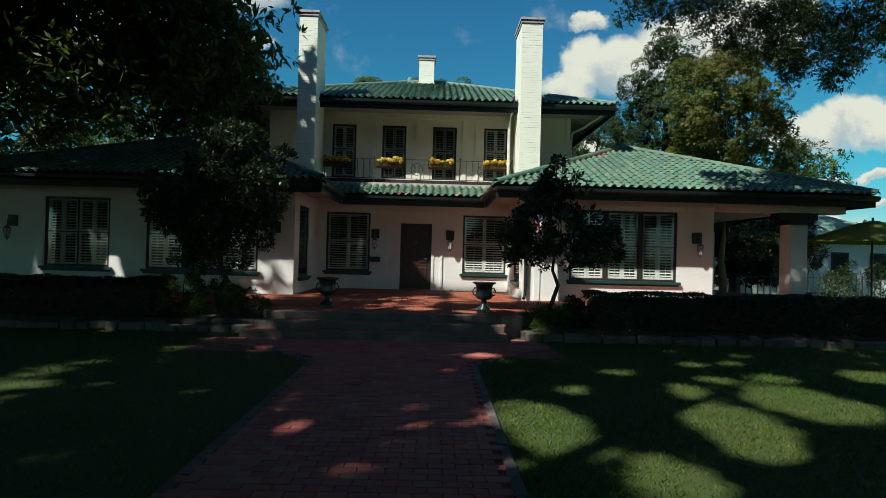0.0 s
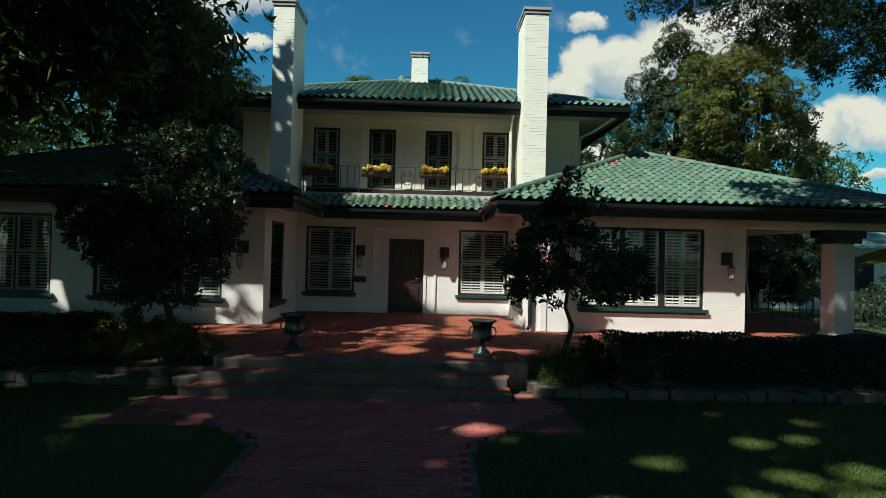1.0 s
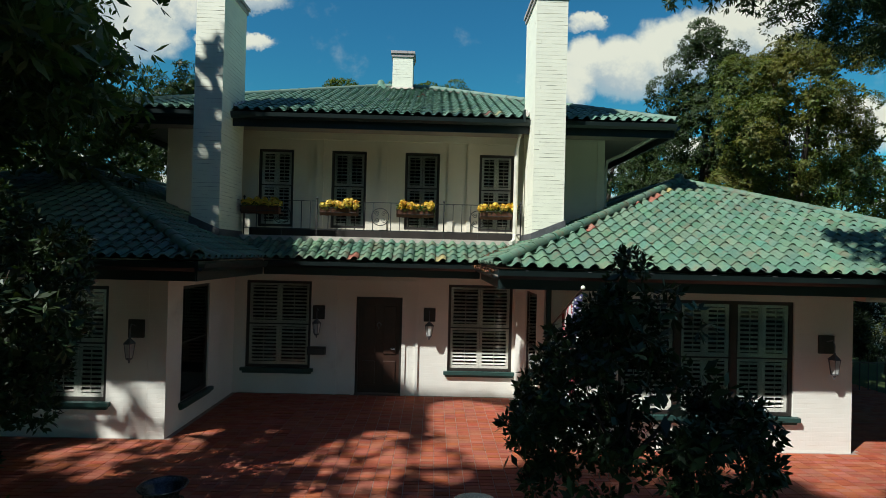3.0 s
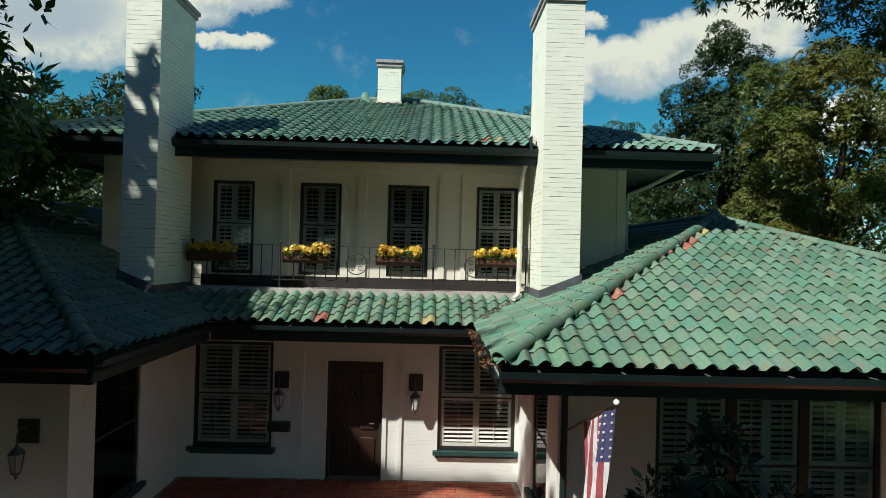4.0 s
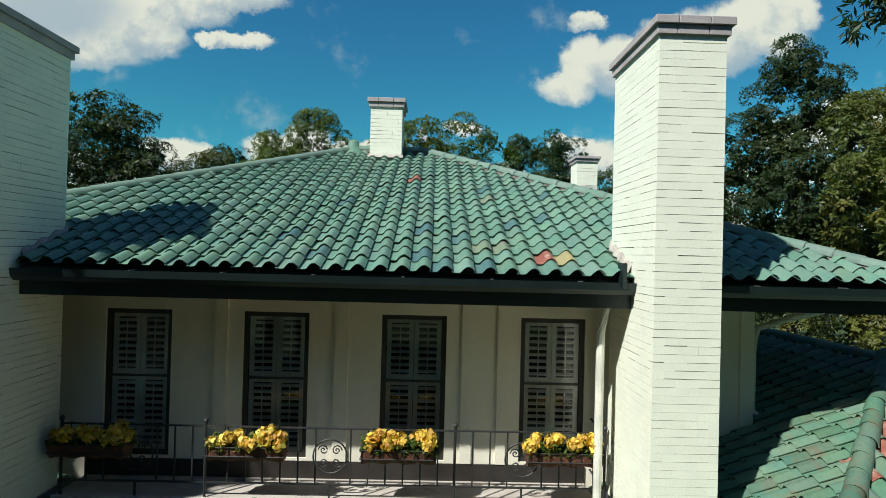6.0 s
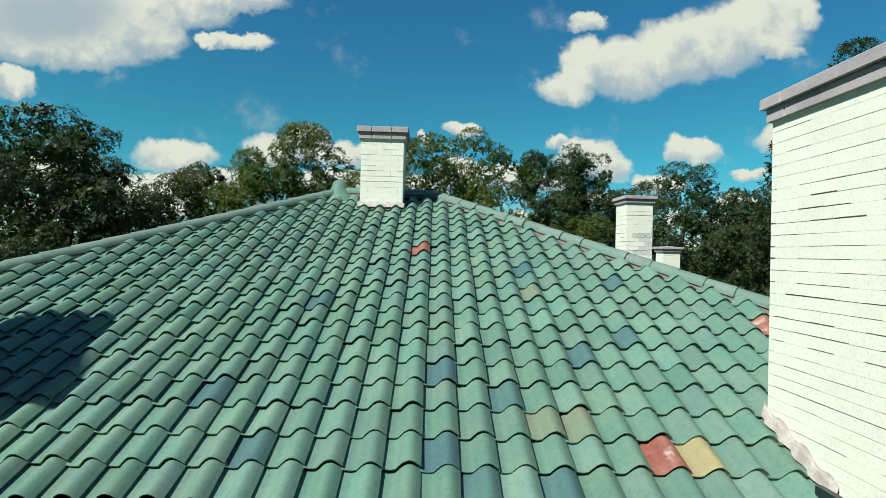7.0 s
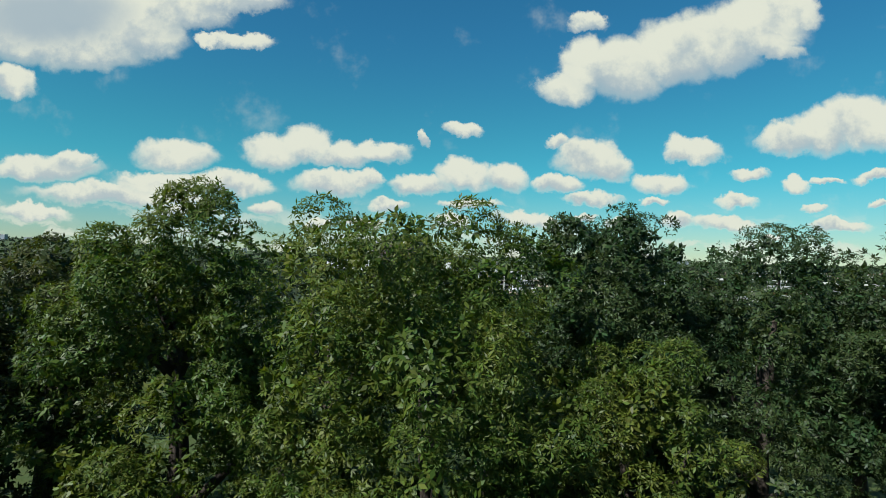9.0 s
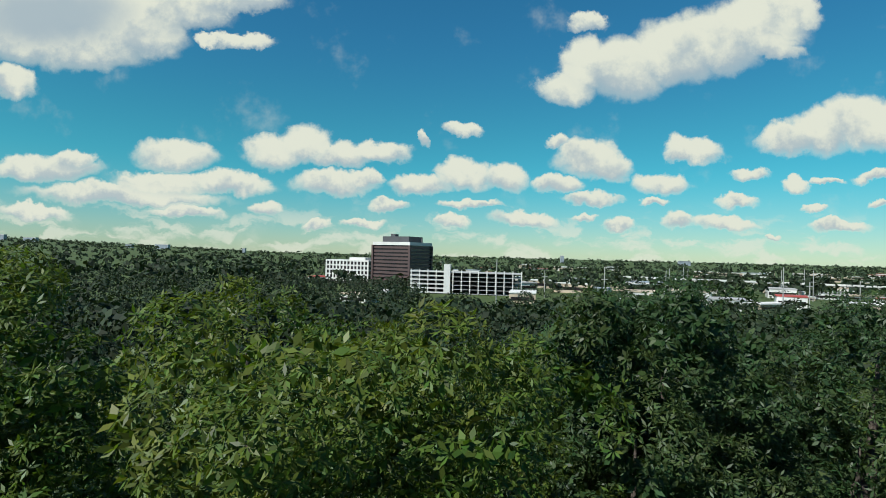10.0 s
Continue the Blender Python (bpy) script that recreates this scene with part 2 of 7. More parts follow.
STUCCO = material("white_painted_brick_wall", (0.82, 0.785, 0.705), (0.77, 0.73, 0.65), 0.8, 1.2, 60, 0.25, stain=((0.5, 0.44, 0.36), 0.9, 0.62, 0.3), courses=True)
# this warmer cream holds light bounced up from the balcony and lower roof
CREAM = material("cream_bounce_upper_wall", (0.80, 0.735, 0.60), (0.76, 0.69, 0.55), 0.8, 1.2, 60, 0.25, stain=((0.6, 0.52, 0.42), 0.9, 0.62, 0.35))
# soffit colour darkened below cream to deepen the shade under eaves and porch
SOFFIT = material("darkened_soffit_boards", (0.36, 0.30, 0.25), (0.31, 0.26, 0.215), 0.7, 1.0, 50, 0.1)
BRICKW = material("white_painted_brick", (0.86, 0.855, 0.69), (0.82, 0.815, 0.66), 0.7, 3.0, 70, 0.08, vary="object", amount=0.02, stain=((0.5, 0.45, 0.4), 9.0, 0.70, 0.12))
BRICKWI = material("white_painted_brick_rest", (0.86, 0.855, 0.69), (0.82, 0.815, 0.66), 0.7, 3.0, 70, 0.08, vary="island", amount=0.02, stain=((0.5, 0.45, 0.4), 9.0, 0.70, 0.12))
MORTAR = material("open_mortar_joint", (0.20, 0.17, 0.15), None, 0.95, 5.0, 80, 0.4)
BRICKPEEL = material("brick_with_peeling_paint", (0.70, 0.69, 0.62), (0.66, 0.64, 0.54), 0.75, 3.0, 70, 0.3, vary="object", amount=0.05, stain=((0.22, 0.20, 0.18), 22.0, 0.53, 0.75))
TILETAN = material("weathered_tan_clay", (0.16, 0.215, 0.135), (0.19, 0.20, 0.13), 0.6, 3.0, 40, 0.2)
CAPSTONE = material("weathered_concrete_cap", (0.45, 0.396, 0.378), (0.36, 0.315, 0.306), 0.85, 3.0, 50, 0.12)
TILE = material("green_glazed_clay", (0.115, 0.222, 0.165), (0.150, 0.245, 0.170), 0.6, 2.6, 30, 0.15, vary="object", amount=0.13, spec=0.3, stain=((0.27, 0.25, 0.15), 1.6, 0.64, 0.55))
TILEI = material("green_glazed_clay_rest", (0.115, 0.222, 0.165), (0.150, 0.245, 0.170), 0.6, 2.6, 30, 0.15, vary="island", amount=0.13, spec=0.3, stain=((0.27, 0.25, 0.15), 1.6, 0.64, 0.55))
TILEW = material("weathered_green_clay", (0.086, 0.182, 0.124), (0.128, 0.198, 0.124), 0.65, 2.2, 22, 0.25, vary="object", amount=0.19, spec=0.25, stain=((0.17, 0.135, 0.085), 3.4, 0.52, 0.62))
TILEWI = material("weathered_green_clay_rest", (0.086, 0.182, 0.124), (0.128, 0.198, 0.124), 0.65, 2.2, 22, 0.25, vary="island", amount=0.19, spec=0.25, stain=((0.17, 0.135, 0.085), 3.4, 0.52, 0.62))
TILECAP = material("faded_hip_cap_clay", (0.135, 0.215, 0.165), (0.17, 0.235, 0.185), 0.65, 3.0, 40, 0.15, vary="object", amount=0.10, spec=0.25, stain=((0.26, 0.22, 0.16), 5.0, 0.60, 0.5))
TILERED = material("bare_red_clay", (0.25, 0.075, 0.05), (0.33, 0.15, 0.10), 0.6, 9.0, 40, 0.2, stain=((0.50, 0.42, 0.33), 7.0, 0.55, 0.75))
TILEYEL = material("pale_yellow_clay", (0.374, 0.3145, 0.1275), (0.306, 0.2635, 0.136), 0.5, 3.0, 40, 0.2)
TILEBLUE = material("blue_slate_clay", (0.070, 0.140, 0.140), (0.085, 0.165, 0.145), 0.6, 3.0, 40, 0.2, spec=0.2)
UNDER = material("dark_roof_underlay", (0.05, 0.075, 0.06), None, 0.9, 2.0, 30, 0.2)
GREENP = material("dark_green_painted_metal", (0.010, 0.019, 0.019), (0.014, 0.025, 0.024), 0.4, 3.0, 40, 0.06)
SILLP = material("green_painted_sill", (0.02, 0.06, 0.052), (0.017, 0.05, 0.044), 0.45, 3.0, 40, 0.06)
FRAMEP = material("dark_brown_painted_wood", (0.035, 0.028, 0.024), None, 0.5, 3.0, 40, 0.06)
SHUTTER = material("white_shutter_paint", (0.76, 0.72, 0.64), (0.70, 0.66, 0.585), 0.5, 2.0, 40, 0.05)
# the darkness of unlit interiors, put into the colour
DARKIN = material("unlit_room_black", (0.02, 0.018, 0.016), None, 0.9, 2.0, 20, 0.0)
GLASS = glass_material("window_glass")
DOORW = material("dark_stained_door_wood", (0.035, 0.016, 0.011), (0.05, 0.022, 0.014), 0.4, 5.0, 60, 0.1)
PAVER = material("red_clay_paver", (0.37, 0.100, 0.052), (0.29, 0.080, 0.044), 0.8, 2.0, 60, 0.3, vary="object", amount=0.10, spec=0.2)
PAVERI = material("red_clay_paver_rest", (0.37, 0.100, 0.052), (0.29, 0.080, 0.044), 0.8, 2.0, 60, 0.3, vary="island", amount=0.10, spec=0.2)
# lighter than the patio paver, to brighten the path where it lies in shade
PATHBRICK = material("shade_lifted_path_brick", (0.46, 0.135, 0.105), (0.38, 0.115, 0.092), 0.8, 2.0, 60, 0.3, vary="object", amount=0.10, spec=0.2)
PATHBRICKI = material("shade_lifted_path_brick_rest", (0.46, 0.135, 0.105), (0.38, 0.115, 0.092), 0.8, 2.0, 60, 0.3, vary="island", amount=0.10, spec=0.2)
LEDGE = material("pale_ledge_concrete", (0.52, 0.46, 0.40), (0.42, 0.36, 0.31), 0.85, 3.0, 50, 0.2, stain=((0.2, 0.15, 0.12), 4.0, 0.58, 0.5))
MORTARP = material("pale_paving_mortar", (0.34, 0.25, 0.20), (0.26, 0.18, 0.15), 0.95, 6.0, 90, 0.3)
SAND = material("paving_joint_sand", (0.26, 0.085, 0.062), None, 0.95, 6.0, 90, 0.3)
STONE = material("limestone_block", (0.13, 0.10, 0.075), (0.09, 0.07, 0.055), 0.85, 4.0, 50, 0.5, vary="object", amount=0.2)
EDGE = material("pale_edging_stone", (0.15, 0.11, 0.095), (0.11, 0.08, 0.07), 0.85, 4.0, 50, 0.4, vary="object", amount=0.2)
STEP = material("step_concrete", (0.17, 0.125, 0.105), (0.11, 0.08, 0.068), 0.85, 2.0, 40, 0.3)
SOIL = material("mulch_soil", (0.06, 0.045, 0.03), (0.045, 0.035, 0.025), 0.95, 5.0, 60, 0.6)
TURF = material("turf_soil", (0.034, 0.062, 0.007), (0.05, 0.07, 0.009), 0.95, 1.2, 60, 0.6)
IRON = material("black_wrought_iron", (0.045, 0.043, 0.04), (0.03, 0.03, 0.03), 0.5, 5.0, 60, 0.1, metal=0.2)
URNM = material("dark_cast_iron_urn", (0.032, 0.042, 0.042), (0.05, 0.058, 0.056), 0.26, 5.0, 60, 0.2, metal=0.3)
LEADM = material("grey_lead_flashing", (0.16, 0.16, 0.17), None, 0.5, 5.0, 40, 0.1, metal=0.4)
PIPEW = material("cream_painted_pipe", (0.74, 0.71, 0.6), None, 0.5, 3.0, 40, 0.05)
BARK = material("brown_grey_bark", (0.075, 0.055, 0.042), (0.05, 0.038, 0.03), 0.9, 6.0, 30, 0.8)
TANBARK = material("smooth_tan_bark", (0.36, 0.24, 0.15), (0.28, 0.18, 0.11), 0.8, 6.0, 40, 0.4)
LEAF_OAK = leaf_material("oak_leaf", (0.056, 0.098, 0.015), (0.088, 0.116, 0.017))
LEAF_OLIVE = leaf_material("olive_oak_leaf", (0.034, 0.056, 0.014), (0.064, 0.070, 0.015))
# leaf colour raised in place of light, for the crown seen from its unlit side
LEAF_SHADE = leaf_material("shade_lifted_oak_leaf", (0.062, 0.105, 0.042), (0.084, 0.122, 0.042), 0.4, 0.4)
LEAF_ELM = leaf_material("yellowing_elm_leaf", (0.080, 0.108, 0.022), (0.128, 0.125, 0.025))
LEAF_LIVE = leaf_material("live_oak_leaf", (0.032, 0.064, 0.021), (0.046, 0.072, 0.021))
LEAF_DARK = leaf_material("dark_oak_leaf", (0.024, 0.045, 0.014), (0.036, 0.058, 0.015))
LEAF_SHINY = leaf_material("glossy_holly_leaf", (0.02, 0.042, 0.014), (0.03, 0.05, 0.016), 0.42, 0.12)
LEAF_FAR = leaf_material("distant_canopy_leaf", (0.014, 0.028, 0.012), (0.022, 0.033, 0.0125), 0.7, 0.2)
LEAF_HEDGE = leaf_material("boxwood_leaf", (0.014, 0.028, 0.010), (0.021, 0.035, 0.012), 0.4, 0.2)
GRASS = leaf_material("lawn_grass", (0.066, 0.125, 0.012), (0.105, 0.132, 0.014), 0.5, 0.35)
YELLOW = leaf_material("yellow_flower", (0.70, 0.46, 0.07), (0.72, 0.52, 0.12), 0.6, 0.25)
LINER = material("brown_coco_liner", (0.17, 0.06, 0.03), (0.12, 0.05, 0.03), 0.95, 14.0, 90, 0.8)


SKIRT = material("pale_mortar_skirt", (0.50, 0.45, 0.38), (0.36, 0.30, 0.26), 0.9, 9.0, 60, 0.5)
FILLET = material("pinkish_roof_mortar", (0.27, 0.22, 0.19), (0.18, 0.15, 0.13), 0.9, 8.0, 60, 0.5)


# ---- mesh helpers ----
class Build:
    """Collects vertices and faces for one mesh."""

    def __init__(self):
        self.v, self.f = [], []

    def add(self, verts, faces):
        o = len(self.v)
        self.v += [tuple(p) for p in verts]
        self.f += [tuple(i + o for i in q) for q in faces]
        return self

    def box(self, x0, x1, y0, y1, z0, z1, m=None):
        vs = [(x, y, z) for z in (z0, z1) for x, y in ((x0, y0), (x1, y0), (x1, y1), (x0, y1))]
        if m is not None:
            vs = [m @ Vector(p) for p in vs]
        return self.add(vs, [(3, 2, 1, 0), (4, 5, 6, 7), (0, 1, 5, 4), (1, 2, 6, 5), (2, 3, 7, 6), (3, 0, 4, 7)])

    def bevel_box(self, x0, x1, y0, y1, z0, z1, b, m=None):
        """A box with chamfered upright and top edges."""
        def ring(i, z):
            return [(x0 + i, y0 + i + b, z), (x0 + i + b, y0 + i, z), (x1 - i - b, y0 + i, z), (x1 - i, y0 + i + b, z),
                    (x1 - i, y1 - i - b, z), (x1 - i - b, y1 - i, z), (x0 + i + b, y1 - i, z), (x0 + i, y1 - i - b, z)]
        vs = ring(0, z0) + ring(0, z1 - b) + ring(b, z1)
        if m is not None:
            vs = [m @ Vector(p) for p in vs]
        fs = [tuple(range(7, -1, -1)), tuple(range(16, 24))]
        for k in (0, 8):
            fs += [(k + i, k + (i + 1) % 8, k + 8 + (i + 1) % 8, k + 8 + i) for i in range(8)]
        return self.add(vs, fs)

    def tube(self, pts, radii, n=8, caps=True):
        """A tube along points."""
        pts = [Vector(p) for p in pts]
        if isinstance(radii, (int, float)):
            radii = [radii] * len(pts)
        vs, fs = [], []
        for i, p in enumerate(pts):
            d = (pts[min(i + 1, len(pts) - 1)] - pts[max(i - 1, 0)]).normalized()
            a = d.cross(Vector((0.13, 0.31, 0.94)) if abs(d.z) < 0.9 else Vector((1, 0.1, 0))).normalized()
            b = d.cross(a)
            for k in range(n):
                w = 2 * math.pi * k / n
                vs.append(p + radii[i] * (math.cos(w) * a + math.sin(w) * b))
        for i in range(len(pts) - 1):
            fs += [(i * n + k, i * n + (k + 1) % n, (i + 1) * n + (k + 1) % n, (i + 1) * n + k) for k in range(n)]
        if caps:
            fs += [tuple(range(n - 1, -1, -1)), tuple(range((len(pts) - 1) * n, len(pts) * n))]
        return self.add(vs, fs)

    def lathe(self, prof, cx=0.0, cy=0.0, n=20):
        """A profile of (radius, height) turned about the upright through cx, cy."""
        vs = [(cx + r * math.cos(2 * math.pi * k / n), cy + r * math.sin(2 * math.pi * k / n), z) for r, z in prof for k in range(n)]
        fs = [(i * n + k, i * n + (k + 1) % n, (i + 1) * n + (k + 1) % n, (i + 1) * n + k) for i in range(len(prof) - 1) for k in range(n)]
        return self.add(vs, fs)

    def mesh(self, name, mat, smooth=False):
        me = bpy.data.meshes.new(name)
        me.from_pydata(self.v, [], self.f)
        me.materials.append(mat)
        if smooth:
            me.polygons.foreach_set("use_smooth", [True] * len(me.polygons))
        me.update()
        return me


def part(name, b, mat, parent=None, label="", smooth=False):
    ob = new(name, b.mesh(name, mat, smooth))
    ob.parent = parent
    return tagged(ob, label)


def thing(name, label, category, group="", at=(0, 0, 0), kind=""):
    e = new(name)
    e.empty_display_size = 0.2
    e.location = at
    return tagged(e, label, category, group, kind)


def quads_mesh(name, corners, mat):
    """A mesh of loose quads from an array (n, 4, 3)."""
    n = len(corners)
    me = bpy.data.meshes.new(name)
    me.vertices.add(4 * n), me.loops.add(4 * n), me.polygons.add(n)
    me.vertices.foreach_set("co", np.ascontiguousarray(corners, dtype=np.float32).ravel())
    me.loops.foreach_set("vertex_index", np.arange(4 * n, dtype=np.int32))
    me.polygons.foreach_set("loop_start", np.arange(0, 4 * n, 4, dtype=np.int32))
    me.materials.append(mat)
    me.update(calc_edges=True)
    return me


def leaves(rng, centres, size, outward, spread=0.8, slim=0.5):
    """Leaf quads at centres, pointing every way but leaning to the outward normals."""
    n = len(centres)
    nrm = outward + rng.normal(0, spread, (n, 3))
    nrm /= np.linalg.norm(nrm, axis=1, keepdims=True) + 1e-9
    t = np.cross(nrm, rng.normal(0, 1, (n, 3)))
    t /= np.linalg.norm(t, axis=1, keepdims=True) + 1e-9
    b = np.cross(nrm, t)
    s = size * rng.uniform(0.6, 1.25, (n, 1))
    return np.stack([centres - t * s, centres + b * s * slim - t * s * 0.1 + nrm * s * 0.15, centres + t * s, centres - b * s * slim - t * s * 0.1 + nrm * s * 0.15], 1)


# ---- the house ----
P = 0.42  # patio level
house = thing("house", "cream painted masonry villa with green clay tile roofs", "house")
rng = np.random.default_rng(7)


def wall(name, axis, face, back, a0, a1, z0, z1, holes=(), mat=STUCCO, label=""):
    """An upright wall with openings. axis: the way that it runs; face and back: its two sides on the other axis; holes: a0, a1, z0, z1."""
    A = sorted({a0, a1, *[h[0] for h in holes], *[h[1] for h in holes]})
    Z = sorted({z0, z1, *[h[2] for h in holes], *[h[3] for h in holes]})
    def solid(i, j):
        if not (0 <= i < len(A) - 1 and 0 <= j < len(Z) - 1):
            return False
        ca, cz = (A[i] + A[i + 1]) / 2, (Z[j] + Z[j + 1]) / 2
        return not any(h[0] < ca < h[1] and h[2] < cz < h[3] for h in holes)
    def at(a, d, z):
        return (a, d, z) if axis == "x" else (d, a, z)
    b = Build()
    for i in range(len(A) - 1):
        for j in range(len(Z) - 1):
            if not solid(i, j):
                continue
            p, q, r, s = A[i], A[i + 1], Z[j], Z[j + 1]
            for d in (face, back):
                b.add([at(p, d, r), at(q, d, r), at(q, d, s), at(p, d, s)], [(0, 1, 2, 3)])
            if not solid(i - 1, j):
                b.add([at(p, face, r), at(p, back, r), at(p, back, s), at(p, face, s)], [(0, 1, 2, 3)])
            if not solid(i + 1, j):
                b.add([at(q, face, r), at(q, back, r), at(q, back, s), at(q, face, s)], [(0, 1, 2, 3)])
            if not solid(i, j - 1):
                b.add([at(p, face, r), at(q, face, r), at(q, back, r), at(p, back, r)], [(0, 1, 2, 3)])
            if not solid(i, j + 1):
                b.add([at(p, face, s), at(q, face, s), at(q, back, s), at(p, back, s)], [(0, 1, 2, 3)])
    return part(name, b, mat, house, label)


XL, XR = -3.76, 2.38      # inner faces of the two wings
YE, YL, YR, YU = 17.40, 14.45, 14.35, 18.00   # entry wall, wing fronts, upper wall
EZ = 3.36                 # lower eaves
UZ = 6.42                 # upper eaves
K = 0.41                  # roof pitch, rise per metre
W_ENTRY_L, W_ENTRY_R = (-3.50, -2.09, 0.98, 2.87), (0.91, 2.32, 0.98, 2.87)
W_SIDE_L, W_SIDE_R = (14.98, 16.10, 0.86, 2.87), (14.98, 16.10, 0.86, 2.87)
W_LEFT = [(-10.38, -8.66, 1.02, 2.87), (-7.70, -4.72, 1.00, 2.88)]
W_RIGHT = (3.62, 6.52, 1.00, 2.88)
W_UP = [(-3.51, -2.71, 4.08, 5.86), (-1.84, -1.04, 4.08, 5.86), (-0.15, 0.65, 4.08, 5.86), (1.57, 2.37, 4.08, 5.86)]
DOOR = (-1.11, -0.10, P, 2.56)

wall("wall", "x", YE, YE + 0.3, XL, XR, P, 3.5, [W_ENTRY_L, DOOR, W_ENTRY_R])
wall("wall", "y", XL, XL - 0.3, YL, YE + 0.3, P - 0.4, 3.4, [W_SIDE_L])
wall("wall", "y", XR, XR + 0.3, YR, YE + 0.3, P - 0.4, 3.4, [W_SIDE_R])
wall("wall", "x", YL, YL + 0.3, -17.0, XL - 0.303, P - 0.4, 3.3, W_LEFT)
wall("wall", "x", YR, YR + 0.3, XR + 0.303, 7.5, P - 0.4, 3.3, [W_RIGHT])
wall("wall", "y", 7.5, 7.2, YR + 0.303, 26.0, P - 0.4, 3.3)
wall("wall", "x", YU, YU + 0.3, -5.6, 4.45, 3.5, 6.36, W_UP, mat=CREAM)
wall("wall", "y", 4.45, 4.15, YU + 0.303, 26.5, 3.5, 6.36, mat=CREAM)
wall("wall", "y", -5.6, -5.3, YU + 0.303, 26.5, 3.5, 6.36, mat=CREAM)
wall("wall", "x", 26.803, 26.503, -5.6, 4.45, 3.5, 6.36)
wall("wall", "x", 26.3, 26.003, -17.0, 7.2, -0.4, 3.3)
# near-black sheets behind the windows, their colour standing in for unlit rooms
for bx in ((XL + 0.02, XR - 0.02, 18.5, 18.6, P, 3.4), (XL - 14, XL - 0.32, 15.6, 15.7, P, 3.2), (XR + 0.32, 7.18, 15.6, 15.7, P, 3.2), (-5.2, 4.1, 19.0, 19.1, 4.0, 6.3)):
    part("unlit_backing", Build().box(*bx), DARKIN, house)
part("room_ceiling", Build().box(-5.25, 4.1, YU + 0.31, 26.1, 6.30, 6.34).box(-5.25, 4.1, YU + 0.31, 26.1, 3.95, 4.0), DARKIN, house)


# ---- roofs ----
def s_tile():
    """One S-shaped clay tile, up along +y, its lower lip at y 0; the roll laps over the pan of the next tile."""
    n, w, l, th = 11, 0.222, 0.315, 0.011
    def height(u):
        if u < 0.36:
            return -0.007 * math.sin(math.pi * max(0.0, u) / 0.36)
        return 0.064 * math.sin(math.pi * min(0.93, (u - 0.36) / 0.66)) ** 0.8
    us = [-0.06 + 1.06 * i / n for i in range(n + 1)]
    top = [((u - 0.5) * w, height(u)) for u in us]
    edge = [(x, 0.0, z + 0.032) for x, z in top]
    vs = edge + [(x, l, z + 0.006) for x, z in top] + edge + [(x, 0.004, z + 0.032 - th) for x, z in top]
    k = n + 1
    fs = [(i, i + 1, k + i + 1, k + i) for i in range(n)] + [(3 * k + i, 3 * k + i + 1, 2 * k + i + 1, 2 * k + i) for i in range(n)]
    # the free edge of the roll
    vs += [(top[n][0], 0.0, top[n][1] + 0.032), (top[n][0], l, top[n][1] + 0.006), (top[n][0] - 0.002, l, top[n][1] + 0.006 - th), (top[n][0] - 0.002, 0.0, top[n][1] + 0.032 - th)]
    fs.append((4 * k, 4 * k + 3, 4 * k + 2, 4 * k + 1))
    return vs, fs


TV, TF = s_tile()
TILE_W, TILE_L = 0.222, 0.27


def tile_mesh(name, mat):
    b = Build().add(TV, TF)
    return b.mesh(name, mat, True)


TILE_MESH = {TILE: tile_mesh("roof_tile", TILE), TILEW: tile_mesh("roof_tile_weathered", TILEW)}
TILE_ODD = [tile_mesh("roof_tile_red", TILERED), tile_mesh("roof_tile_yellow", TILEYEL), tile_mesh("roof_tile_blue", TILEBLUE), tile_mesh("roof_tile_tan", TILETAN)]


# replaced and faded tiles of the upper and the lower roofs: x, y, and 0 red, 1 yellow, 2 blue, 3 tan
ODD_UP = [(1.68, 17.21, 0), (1.88, 17.21, 1), (3.16, 18.75, 0), (1.10, 17.40, 3), (1.30, 17.40, 3), (0.70, 17.63, 2), (1.48, 18.08, 2), (1.86, 18.32, 2), (0.90, 16.95, 2), (0.48, 16.95, 2),
          (0.10, 20.1, 0), (0.30, 17.18, 2), (1.25, 19.15, 3)]
ODD_LOW = [(3.37, 15.0, 0), (4.64, 16.3, 0), (4.95, 16.59, 0), (5.24, 16.86, 0), (5.45, 17.08, 3), (5.62, 17.33, 1), (4.52, 14.31, 3), (0.64, 16.61, 1), (-1.03, 16.61, 0)]


def odd_kind(m):
    if m[1][1] < 0.5:
        return None
    c = m @ Vector((0, 0.14, 0.05))
    for ox, oy, kind in ODD_UP if c.z > 6 else ODD_LOW:
        if abs(c.x - ox) < 0.112 and abs(c.y - oy) < 0.125:
            return kind
    return None


